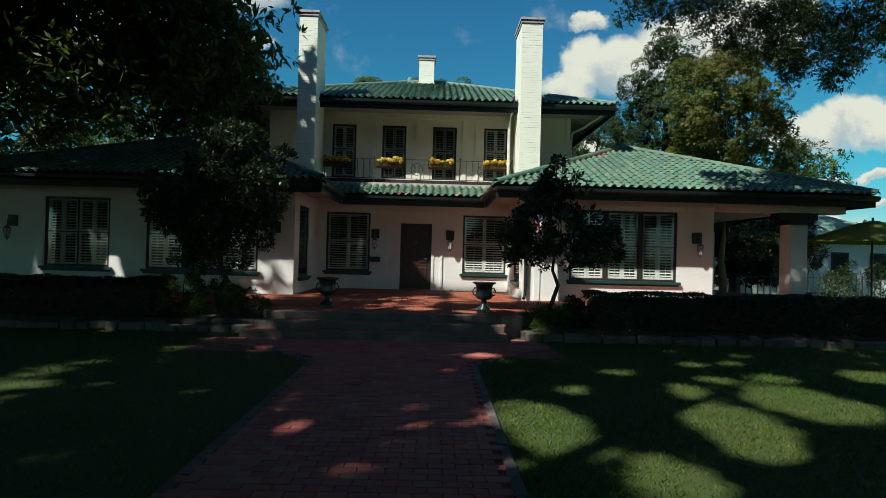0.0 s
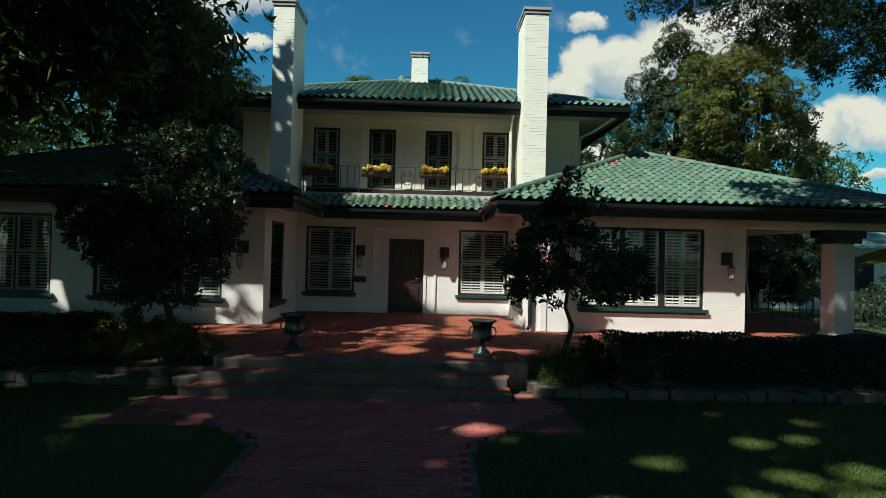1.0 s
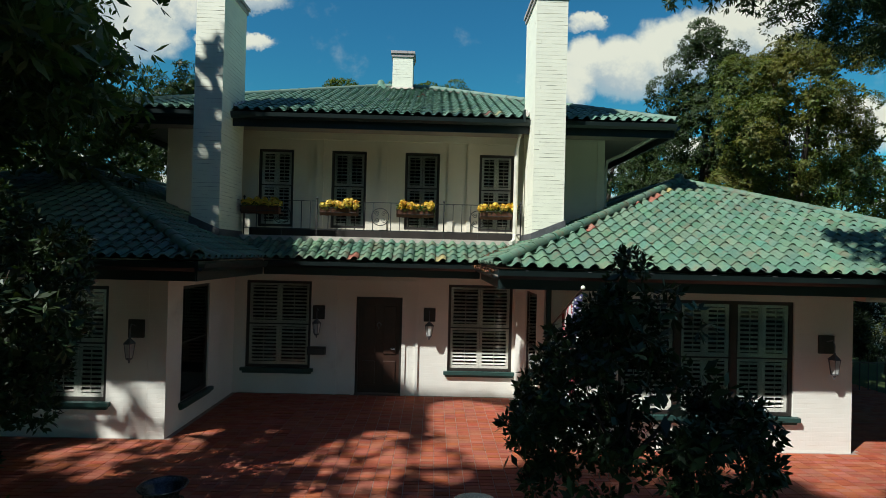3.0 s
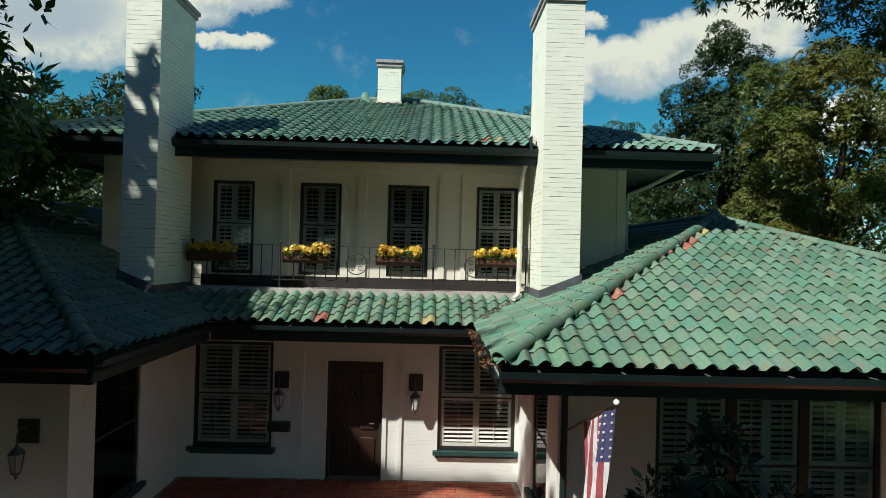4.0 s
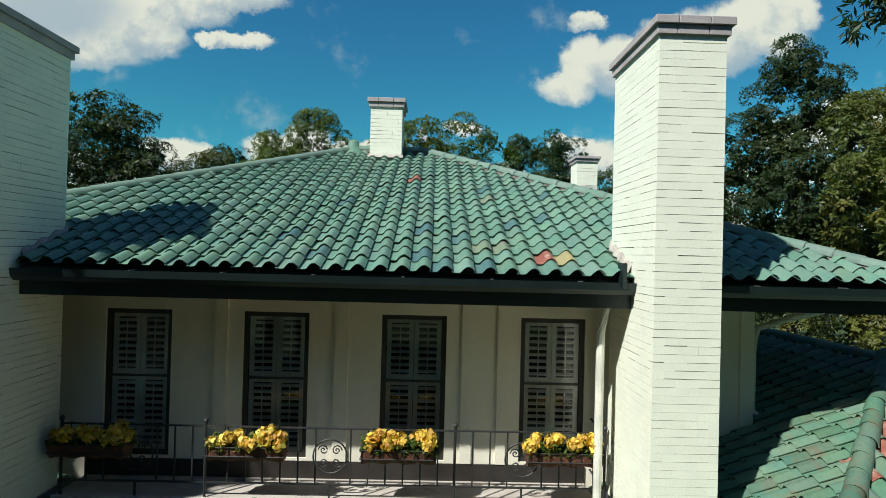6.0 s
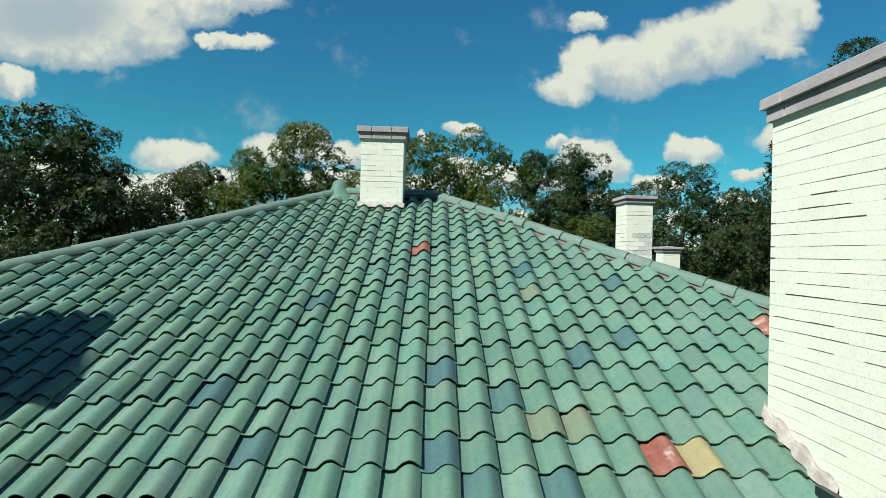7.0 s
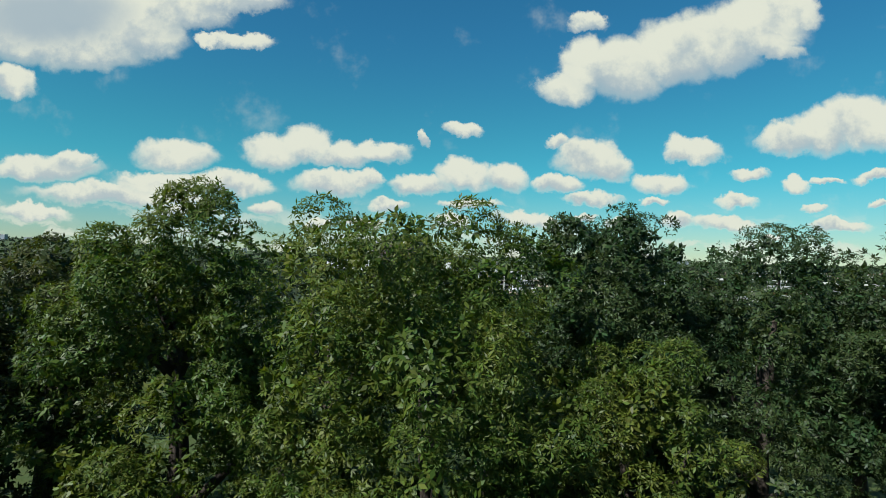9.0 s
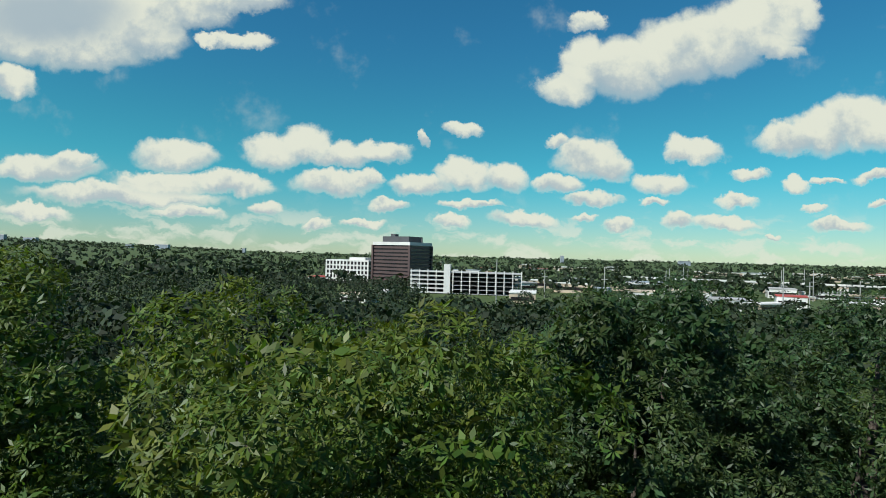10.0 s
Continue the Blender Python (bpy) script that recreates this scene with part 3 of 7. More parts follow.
def slope(origin, along, up, spans, single=None):
    """Tiles one roof slope. origin: a point of the eave; along, up: level unit vectors along the eave and into the roof;
    spans(v): the reach along the eave at the level distance v from it; single(u, v): which tiles are pieces of their own."""
    roof = None
    c = math.sqrt(1 + K * K)
    o, a, w = Vector(origin), Vector((*along, 0)), Vector((*up, K)) / c
    nrm = a.cross(w).normalized()
    tiles, singles = [], []
    row = 0
    while True:
        v = row * TILE_L / c
        sp = spans(v + 0.1)
        if sp is None:
            break
        u0, u1 = sp
        k = math.ceil(u0 / TILE_W)
        while k * TILE_W < u1:
            u = k * TILE_W
            m = Matrix((a, w, nrm)).transposed().to_4x4()
            jit = rng.normal(0, 1, 4)
            m.translation = o + a * (u + 0.003 * jit[0]) + w * (row * TILE_L - 0.04 + 0.006 * jit[1]) + nrm * (0.01 + 0.003 * abs(jit[2]))
            m = m @ pose(0, 0, 0, 0.5 * jit[3], 0, 0.5 * jit[2])
            (singles if (single and single(u, v)) or odd_kind(m) is not None else tiles).append((m, u, v))
            k += 1
        row += 1
    return tiles, singles


def lay_roof(name, label, deck, slopes, mat=TILEW, rest=TILEWI):
    """A roof deck with its tiles. deck: a Build of the boarding; slopes: what slope() takes, and the upright planes (point, outward normal)
    of the hips and valleys at which the tiles are cut."""
    roof = part(name, deck, UNDER, house, label)
    base = np.array(TV)
    for *args, cuts in slopes:
        tiles, singles = slope(*args)
        cut_f, cut_v, rest_f, rest_v = [], [], [], []
        for m, u, v in tiles:
            M = np.array(m)
            p = M[:3, 3] + M[:3, 1] * 0.15
            d = max([(p[0] - c[0][0]) * c[1][0] + (p[1] - c[0][1]) * c[1][1] for c in cuts] or [-9.0])
            if d > 0.3:
                continue
            vs, fs = (cut_v, cut_f) if d > -0.3 else (rest_v, rest_f)
            o = len(vs) * len(TV)
            vs.append(base @ M[:3, :3].T + M[:3, 3])
            fs += [tuple(i + o for i in q) for q in TF]
        for vs, fs, cut in ((cut_v, cut_f, True), (rest_v, rest_f, False)):
            if not vs:
                continue
            me = bpy.data.meshes.new("roof_tiles")
            me.from_pydata(np.concatenate(vs).tolist(), [], fs)
            if cut:
                bm = bmesh.new()
                bm.from_mesh(me)
                for c, n in cuts:
                    bmesh.ops.bisect_plane(bm, geom=bm.verts[:] + bm.edges[:] + bm.faces[:], plane_co=(*c, 0), plane_no=(*n, 0), clear_outer=True)
                bm.to_mesh(me)
                bm.free()
            me.materials.append(rest)
            me.polygons.foreach_set("use_smooth", [True] * len(me.polygons))
            ob = new("roof_tiles", me)
            ob.parent = roof
            tagged(ob, kind="stuff")
        for m, u, v in singles:
            me = TILE_MESH[mat] if rng.random() > 0.015 else TILE_ODD[2]
            if odd_kind(m) is not None:
                me = TILE_ODD[odd_kind(m)]
            t = new("roof_tile", me)
            t.parent, t.matrix_basis = roof, m
    return roof


def caps(name, p, q, roof, step=0.29, r=0.088, mat=None):
    """Half-round cover tiles along a hip or ridge from p up to q."""
    p, q = Vector(p), Vector(q)
    d = q - p
    n = max(1, round(d.length / step))
    x = d.normalized()
    y = Vector((0, 0, 1)).cross(x).normalized()
    z = x.cross(y)
    s = d.length / n
    vs, fs, m = [], [], 8
    for t, rr in ((-0.03, r), (s, r * 0.88), (-0.03, r), (-0.026, r - 0.012)):
        for i in range(m + 1):
            w = math.pi * (i / m * 1.1 - 0.05)
            vs.append((t, math.cos(w) * rr, math.sin(w) * rr))
    k = m + 1
    fs = [(i, k + i, k + i + 1, i + 1) for i in range(m)] + [(3 * k + i, 2 * k + i, 2 * k + i + 1, 3 * k + i + 1) for i in range(m)]
    me = Build().add(vs, fs).mesh("hip_cap", mat or TILECAP, True)
    turn = Matrix((x, y, z)).transposed().to_4x4()
    turn.translation = p
    if mat is None:
        part("hip_mortar", Build().box(0.05, d.length, -r, r, -0.06, -0.026, turn), FILLET, roof, "pale pinkish mortar under the hip tiles")
    for i in range(n):
        c = new("hip_cap", me)
        R = Matrix((x, y, z)).transposed().to_4x4()
        R.translation = p + x * (i * s)
        c.parent, c.matrix_basis = roof, R @ pose(0, 0.008 * math.sin(i * 2.1), 0, 0, 0, 1.2 * math.sin(i * 3.7))


Q = math.sqrt(0.5)
# upper roof: eaves x -6.55 to 5.6, y 16.85 to 27.55
UX0, UX1, UY0, UY1 = -6.55, 5.60, 16.85, 27.55
HALF = (UY1 - UY0) / 2
RX0, RX1, RY, RZ = UX0 + HALF, UX1 - HALF, UY0 + HALF, UZ + HALF * K
deck = Build().add([(UX0, UY0, UZ), (UX1, UY0, UZ), (UX1, UY1, UZ), (UX0, UY1, UZ), (RX0, RY, RZ), (RX1, RY, RZ)],
                   [(0, 1, 5, 4), (1, 2, 5), (2, 3, 4, 5), (3, 0, 4), (3, 2, 1, 0)])
CHR = (2.51, 3.14, 16.30, 17.52)   # right chimney in plan
CHL = (-4.265, -3.71, 16.30, 17.52)  # left chimney


def upper_front(v):
    return None if v > HALF - 0.05 else (v - 0.3, UX1 - UX0 - v + 0.3)


roof_up = lay_roof("roof", "hipped upper roof of green glazed S-shaped clay tiles", deck, [
    ((UX0, UY0, UZ), (1, 0), (0, 1), upper_front, lambda u, v: 5.2 < u < 8.7 and v < 3.0,
     [((UX0, UY0), (-Q, Q)), ((UX1, UY0), (Q, Q))]),
    ((UX1, UY0, UZ), (0, 1), (-1, 0), lambda v: None if v > HALF - 0.05 else (v - 0.3, 2 * HALF - v + 0.3), None,
     [((UX1, UY0), (-Q, -Q)), ((UX1, UY1), (-Q, Q))]),
    ((UX0, UY1, UZ), (0, -1), (1, 0), lambda v: None if v > HALF - 0.05 else (v - 0.3, 2 * HALF - v + 0.3), None,
     [((UX0, UY0), (Q, -Q)), ((UX0, UY1), (Q, Q))]),
    ((UX1, UY1, UZ), (-1, 0), (0, -1), upper_front, None, [((UX0, UY1), (-Q, -Q)), ((UX1, UY1), (Q, -Q))]),
], TILE, TILEI)
caps("hip", (UX1, UY0, UZ + 0.062), (RX1, RY, RZ + 0.062), roof_up)
caps("hip", (UX0, UY0, UZ + 0.062), (RX0, RY, RZ + 0.062), roof_up)
caps("hip", (UX1, UY1, UZ + 0.062), (RX1, RY, RZ + 0.062), roof_up)
caps("hip", (UX0, UY1, UZ + 0.062), (RX0, RY, RZ + 0.062), roof_up)
caps("ridge", (RX0, RY, RZ + 0.07), (RX1, RY, RZ + 0.07), roof_up)


def finial(x, y, z, roof, mat):
    """A bell-shaped end piece over the meeting of ridge and hips."""
    b = Build().lathe([(0.31, z - 0.17), (0.25, z - 0.09), (0.18, z - 0.02), (0.135, z + 0.05), (0.112, z + 0.11), (0.095, z + 0.16), (0.06, z + 0.195), (0.0, z + 0.205)], x, y, 18)
    part("finial", b, mat, roof, smooth=True)


finial(RX0, RY, RZ + 0.06, roof_up, TILE)

# right wing roof: eaves x 1.5 to 11.1, front y 13.35, running back
GX0, GX1, GY0, GY1 = 1.50, 11.10, 13.35, 27.0
GH = (GX1 - GX0) / 2
GXM, GYA, GZ = (GX0 + GX1) / 2, GY0 + GH, EZ + GH * K
deck = Build().add([(GX0, GY0, EZ), (GX1, GY0, EZ), (GX1, GY1, EZ), (GX0, GY1, EZ), (GXM, GYA, GZ), (GXM, GY1, GZ)],
                   [(0, 1, 4), (1, 2, 5, 4), (3, 0, 4, 5), (3, 5, 2)])
RECESS_Y = 16.45


def right_left_slope(v):
    # from the valley with the porch roof forward to the hip, until the upper wall
    if v > GH - 0.1:
        return None
    if v < 0.75:
        return (GY1 - RECESS_Y - v + 0.0, GY1 - GY0 - v + 0.3)
    return (GY1 - YU - 0.02 if v < 2.95 else 2.0, GY1 - GY0 - v + 0.3)


roof_r = lay_roof("roof", "low hipped wing roof of green glazed clay tiles", deck, [
    ((GX0, GY0, EZ), (1, 0), (0, 1), lambda v: None if v > GH - 0.05 else (v - 0.3, 2 * GH - v + 0.3), lambda u, v: v + 0.45 < u < 5.6 and v < 3.9,
     [((GX0, GY0), (-Q, Q)), ((GX1, GY0), (Q, Q))]),
    ((GX0, GY1, EZ), (0, -1), (1, 0), right_left_slope, None, [((GX0, GY0), (Q, -Q))]),
    ((GX1, GY0, EZ), (0, 1), (-1, 0), lambda v: None if v > GH - 0.05 else (v - 0.3, GY1 - GY0), None, [((GX1, GY0), (-Q, -Q))]),
])
caps("hip", (GX0, GY0, EZ + 0.07), (GXM, GYA, GZ + 0.07), roof_r, r=0.098, mat=TILEW)
caps("hip", (GX1, GY0, EZ + 0.07), (GXM, GYA, GZ + 0.07), roof_r, mat=TILEW)
caps("ridge", (GXM, GY1 - 4, GZ + 0.08), (GXM, GYA, GZ + 0.08), roof_r, mat=TILEW)
finial(GXM, GYA, GZ + 0.04, roof_r, TILEW)

# left wing roof
LX0, LX1, LY0, LY1 = -12.45, -2.85, 13.40, 27.0
LXM = (LX0 + LX1) / 2
deck = Build().add([(LX0, LY0, EZ), (LX1, LY0, EZ), (LX1, LY1, EZ), (LX0, LY1, EZ), (LXM, LY0 + GH, GZ), (LXM, LY1, GZ)],
                   [(0, 1, 4), (1, 2, 5, 4), (3, 0, 4, 5), (3, 5, 2)])
deck.box(-17, LX0, LY0 + 0.02, 27, EZ - 0.1, EZ)


def left_right_slope(v):
    if v > GH - 0.1:
        return None
    if v < 0.75:
        return (v - 0.3, RECESS_Y - LY0 + v)
    return (v - 0.3, YU - LY0 if v < 2.7 else 11.0)


roof_l = lay_roof("roof", "low hipped wing roof of green clay tiles in tree shade", deck, [
    ((LX0, LY0, EZ), (1, 0), (0, 1), lambda v: None if v > GH - 0.05 else (v - 0.3, 2 * GH - v + 0.3), None, [((LX0, LY0), (-Q, Q)), ((LX1, LY0), (Q, Q))]),
    ((LX1, LY0, EZ), (0, 1), (-1, 0), left_right_slope, None, [((LX1, LY0), (-Q, -Q))]),
    ((LX0, LY1, EZ), (0, -1), (1, 0), lambda v: None if v > GH - 0.05 else (0.0, LY1 - LY0 - v + 0.3), None, [((LX0, LY0), (Q, -Q))]),
])
caps("hip", (LX1, LY0, EZ + 0.07), (LXM, LY0 + GH, GZ + 0.07), roof_l, r=0.098, mat=TILEW)
caps("hip", (LX0, LY0, EZ + 0.07), (LXM, LY0 + GH, GZ + 0.07), roof_l, mat=TILEW)
caps("ridge", (LXM, 23, GZ + 0.08), (LXM, LY0 + GH, GZ + 0.08), roof_l, mat=TILEW)

# low roof over the entry, up to the balcony
PR = 0.98
deck = Build().add([(LX1 - PR, RECESS_Y, EZ - 0.004), (GX0 + PR, RECESS_Y, EZ - 0.004), (GX0 + PR, RECESS_Y + PR, EZ + PR * K - 0.004), (LX1 - PR, RECESS_Y + PR, EZ + PR * K - 0.004)], [(0, 1, 2, 3)])
roof_e = lay_roof("roof", "short roof of green clay tiles over the entry", deck, [
    ((LX1, RECESS_Y, EZ), (1, 0), (0, 1), lambda v: None if v > PR - 0.02 else (-0.12 - v, GX0 - LX1 + v + 0.12), lambda u, v: True, []),
])

# eaves: soffits, fascias and gutters
def eave(name, p, q, z, out, depth, wall_gap):
    """Soffit, fascia and gutter under a level eave from p to q; out: level unit vector away from the house."""
    p, q, o = Vector((*p, 0)), Vector((*q, 0)), Vector((*out, 0))
    d = (q - p).normalized()
    def bar(b, a0, a1, s0, s1, z0, z1):
        vs = [(p + d * a + o * s) + Vector((0, 0, zz)) for zz in (z0, z1) for a, s in ((a0, s0), (a1, s0), (a1, s1), (a0, s1))]
        return b.add(vs, [(3, 2, 1, 0), (4, 5, 6, 7), (0, 1, 5, 4), (1, 2, 6, 5), (2, 3, 7, 6), (3, 0, 4, 7)])
    L = (q - p).length
    part("fascia", bar(Build(), 0, L, -0.06, -0.02, z - 0.31, z - 0.02), GREENP, house)
    g = Build()
    prof = [(-0.018, -0.03), (-0.018, -0.13), (0.06, -0.15), (0.10, -0.10), (0.115, -0.04), (0.125, -0.04), (0.11, -0.115), (0.065, -0.165), (-0.03, -0.145), (-0.03, -0.03)]
    n = len(prof)
    vs = [p + d * a + o * s + Vector((0, 0, z + h)) for a in (0.0, L) for s, h in prof]
    g.add(vs, [(i, (i + 1) % n, n + (i + 1) % n, n + i) for i in range(n)])
    part("gutter", g, GREENP, house)
    hb = Build()
    for i in range(int(L / 0.9)):
        a = 0.4 + 0.9 * i
        bar(hb, a, a + 0.02, -0.03, 0.12, z - 0.045, z - 0.035)
    if hb.v:
        part("gutter_hanger", hb, LEADM, house)
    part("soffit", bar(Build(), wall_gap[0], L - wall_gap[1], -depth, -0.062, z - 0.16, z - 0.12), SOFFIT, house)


eave("upper", (UX0, UY0), (UX1, UY0), UZ, (0, -1), 1.1, (0, 0))
eave("upper", (UX1, UY0 + 0.003), (UX1, UY1), UZ, (1, 0), 1.14, (1.12, 0))
eave("upper", (UX0, UY1), (UX0, UY0 + 0.003), UZ, (-1, 0), 0.94, (0, 1.12))
eave("right", (GX0, GY0), (GX1, GY0), EZ, (0, -1), 1.0, (0, 0))
eave("right", (GX0, RECESS_Y), (GX0, GY0 + 0.003), EZ, (-1, 0), 0.87, (0, 1.02))
eave("right", (GX1, GY0 + 0.003), (GX1, GY1), EZ, (1, 0), 4.0, (1.02, 0))
eave("left", (-17, LY0), (LX1, LY0), EZ, (0, -1), 1.04, (0, 0))
eave("left", (LX1, LY0 + 0.003), (LX1, RECESS_Y), EZ, (1, 0), 0.90, (1.06, 0))
eave("entry", (LX1, RECESS_Y), (GX0, RECESS_Y), EZ, (0, -1), 0.95, (0.003, 0.003))


# ---- chimneys ----
FLUE = material("sooty_red_flue_brick", (0.28, 0.11, 0.08), (0.16, 0.08, 0.07), 0.9, 9.0, 60, 0.4)


def chimney(label, x0, x1, y0, y1, z0, z1, cap=0.16, singles=300, peel=0, shut=0.86, closed=False):
    ch = part("chimney", Build().box(x0 + 0.012, x1 - 0.012, y0 + 0.012, y1 - 0.012, z0, z1 - 0.25), MORTAR, house, label)
    ch_rest = Build()
    H, L = 0.0762, 0.213
    n = int((z1 - z0) / H)
    tight = 0.45 if 0.5 < shut < 0.8 else 0.95
    count = 0
    for i in range(n):
        z = z1 - (i + 1) * H
        off = (i % 2) * L / 2
        for side in range(4):
            w = (x1 - x0) if side in (0, 2) else (y1 - y0)
            a = -off
            bed = rng.choice([0.003, 0.004, 0.005, 0.007])
            while a < w - 0.001:
                s0, s1 = max(a, 0.0), min(a + L, w)
                a += L
                if s1 - s0 < 0.008:
                    continue
                g = 0.0 if rng.random() < tight else rng.uniform(0.0006, 0.0022)
                j = rng.uniform(-0.0003, 0.0004)
                p0, p1, d0, d1 = s0 + g, s1 - g, -j, 0.05
                if side in (1, 3):
                    p0, p1 = max(p0, 0.051), min(p1, w - 0.051)
                    if p1 - p0 < 0.005:
                        continue
                # the paint bridges many of the bed joints
                gap = bed * rng.uniform(0.35, 1.35) if rng.random() < shut else 0.0004
                zz0, zz1 = z + gap, z + H - 0.0004
                if side == 0:
                    bx = (x0 + p0, x0 + p1, y0 + d0, y0 + d1)
                elif side == 2:
                    bx = (x0 + p0, x0 + p1, y1 - d1, y1 - d0)
                elif side == 1:
                    bx = (x1 - d1, x1 - d0, y0 + p0, y0 + p1)
                else:
                    bx = (x0 + d0, x0 + d1, y0 + p0, y0 + p1)
                if count < singles and side != 2:
                    t = part("brick", Build().box(*bx, zz0, zz1), BRICKPEEL if peel and i > peel and side == 0 and s0 > 0.06 + 0.07 * math.sin(i * 2.3) and rng.random() < 0.8 else BRICKW, ch)
                    count += 1
                else:
                    ch_rest.box(*bx, zz0, zz1)
    r = part("bricks", ch_rest, BRICKWI, ch)
    tagged(r, kind="stuff")
    # two courses of concrete slabs round an open flue
    for e, za, zb in ((0.03, z1, z1 + cap * 0.54), (0.06, z1 + cap * 0.54 + 0.002, z1 + cap)):
        rim = 0.25 * (x1 - x0)
        fx0, fx1, fy0, fy1 = x0 + rim, x1 - rim, y0 + rim, y1 - rim
        xa, xb = x0 + 0.25 * (x1 - x0), x0 + 0.72 * (x1 - x0)
        slabs = [(x0 - e, xa - 0.003), (xa, xb - 0.004), (xb, x1 + e)]
        for bx in [(p, q, y0 - e, fy0) for p, q in slabs] + [(p, q, fy1, y1 + e) for p, q in slabs] + [(x0 - e, fx0, fy0 + 0.003, fy1 - 0.003), (fx1, x1 + e, fy0 + 0.003, fy1 - 0.003)]:
            part("cap_slab", Build().bevel_box(*bx, za, zb, 0.006), CAPSTONE, ch, "weathered concrete cap slab")
    if closed:
        part("lid", Build().bevel_box(fx0 + 0.003, fx1 - 0.003, fy0 + 0.006, fy1 - 0.006, z1, z1 + cap + 0.012, 0.006), CAPSTONE, ch)
        return ch
    part("flue", Build().box(fx0 - 0.01, fx1 + 0.01, fy0 - 0.01, fy0 + 0.03, z1 - 0.3, z1 + cap - 0.03).box(fx0 - 0.01, fx1 + 0.01, fy1 - 0.03, fy1 + 0.01, z1 - 0.3, z1 + cap - 0.03)
         .box(fx0 - 0.01, fx0 + 0.03, fy0 + 0.032, fy1 - 0.032, z1 - 0.3, z1 + cap - 0.034).box(fx1 - 0.03, fx1 + 0.01, fy0 + 0.032, fy1 - 0.032, z1 - 0.3, z1 + cap - 0.034), FLUE, ch, "red brick flue lining")
    return ch


chimney("tall white painted brick chimney rising through the eaves", CHR[0], CHR[1], CHR[2], CHR[3], 3.6, 8.72)
chimney("tall white painted brick chimney dappled with leaf shade", CHL[0], CHL[1], CHL[2], CHL[3], 3.6, 8.72)
chimney("small white painted brick chimney near the ridge", -0.805, -0.20, 21.62, 22.30, 8.0, 9.40, 0.17, 300, shut=0.72)
chimney("white painted brick chimney with peeling paint on the slope", 3.62, 4.08, 23.3, 23.85, 6.9, 8.77, 0.12, 300, peel=5, shut=0.6, closed=True)
chimney("short white brick chimney behind the taller one", 4.92, 5.27, 24.8, 25.15, 6.3, 7.95, 0.1, 100, shut=0.25, closed=True)

# mortar fillets where the roof chimneys meet the tiles
z0 = UZ + (21.62 - UY0) * K + 0.02
FN, PIPE_AT, PIPE_H = 24, (3.95, 25.07, 7.16), 0.28
vs = []
for k in range(FN + 1):
    x = -0.84 + k / FN * 0.67
    vs += [(x, 21.565 + 0.012 * math.sin(k * 1.9), z0 + 0.035 + 0.006 * math.sin(k * 2.7)), (x, 21.59, z0 + 0.075), (x, 21.617, z0 + 0.105 + 0.006 * math.sin(k * 1.3)), (x, 21.617, z0 - 0.1)]
part("mortar_fillet", Build().add(vs, [(4 * k + q, 4 * k + 4 + q, 4 * k + 5 + q, 4 * k + 1 + q) for k in range(FN) for q in range(3)]), SKIRT, house, "cracked pale mortar skirt at the chimney foot", True)
for cx, sgn in ((CHR[0], -1), (CHL[1], 1)):
    vs = []
    for k in range(19):
        y = UY0 + 0.03 + (CHR[3] - UY0) * k / 18
        zr = UZ + (y - UY0) * K + 0.045
        vs += [(cx + sgn * (0.035 + 0.014 * math.sin(k * 1.7)), y, zr), (cx + sgn * 0.014, y, zr + 0.05 + 0.012 * math.sin(k * 2.3)), (cx + sgn * 0.001, y, zr + 0.085 + 0.02 * math.sin(k * 1.1)), (cx + sgn * 0.001, y, zr - 0.1)]
    part("mortar_skirt", Build().add(vs, [(4 * k + q, 4 * k + 4 + q, 4 * k + 5 + q, 4 * k + 1 + q)[::sgn] for k in range(18) for q in range(3)]), SKIRT, house, "pale mortar skirt where chimney meets tiles", True)
part("vent_pipe", Build().lathe([(0.045, PIPE_AT[2] - 0.15), (0.045, PIPE_AT[2] + PIPE_H), (0.036, PIPE_AT[2] + PIPE_H), (0.036, PIPE_AT[2] - 0.1)], PIPE_AT[0], PIPE_AT[1], 12), LEADM, house, "short grey vent pipe")


# ---- ground ----
b = Build()
N = 90
xs = [math.copysign(abs(i / N * 2 - 1) ** 3.2 * 4200, i / N * 2 - 1) for i in range(N + 1)]


def land(x, y):
    """The height of the land: level round the house, falling away behind, low hills far off."""
    d = max(0.0, y - 38.0)
    z = -26.0 * (1 - math.exp(-(d / 200.0) ** 1.3))
    far = max(0.0, y - 900.0)
    z += far * 0.0065 + max(0.0, -x - 0.3 * y) * 0.03 * min(1.0, max(0.0, y - 300.0) / 1500.0)
    return z


vs = [(x, y + 20.0, land(x, y + 20.0)) for y in xs for x in xs]
fs = [(j * (N + 1) + i, j * (N + 1) + i + 1, (j + 1) * (N + 1) + i + 1, (j + 1) * (N + 1) + i) for j in range(N) for i in range(N)]
ground = part("ground", Build().add(vs, fs), TURF, None, "grassy ground falling away behind the house", True)
tagged(ground, "level lawn ground that falls away to wooded lowland", "ground", kind="structure")


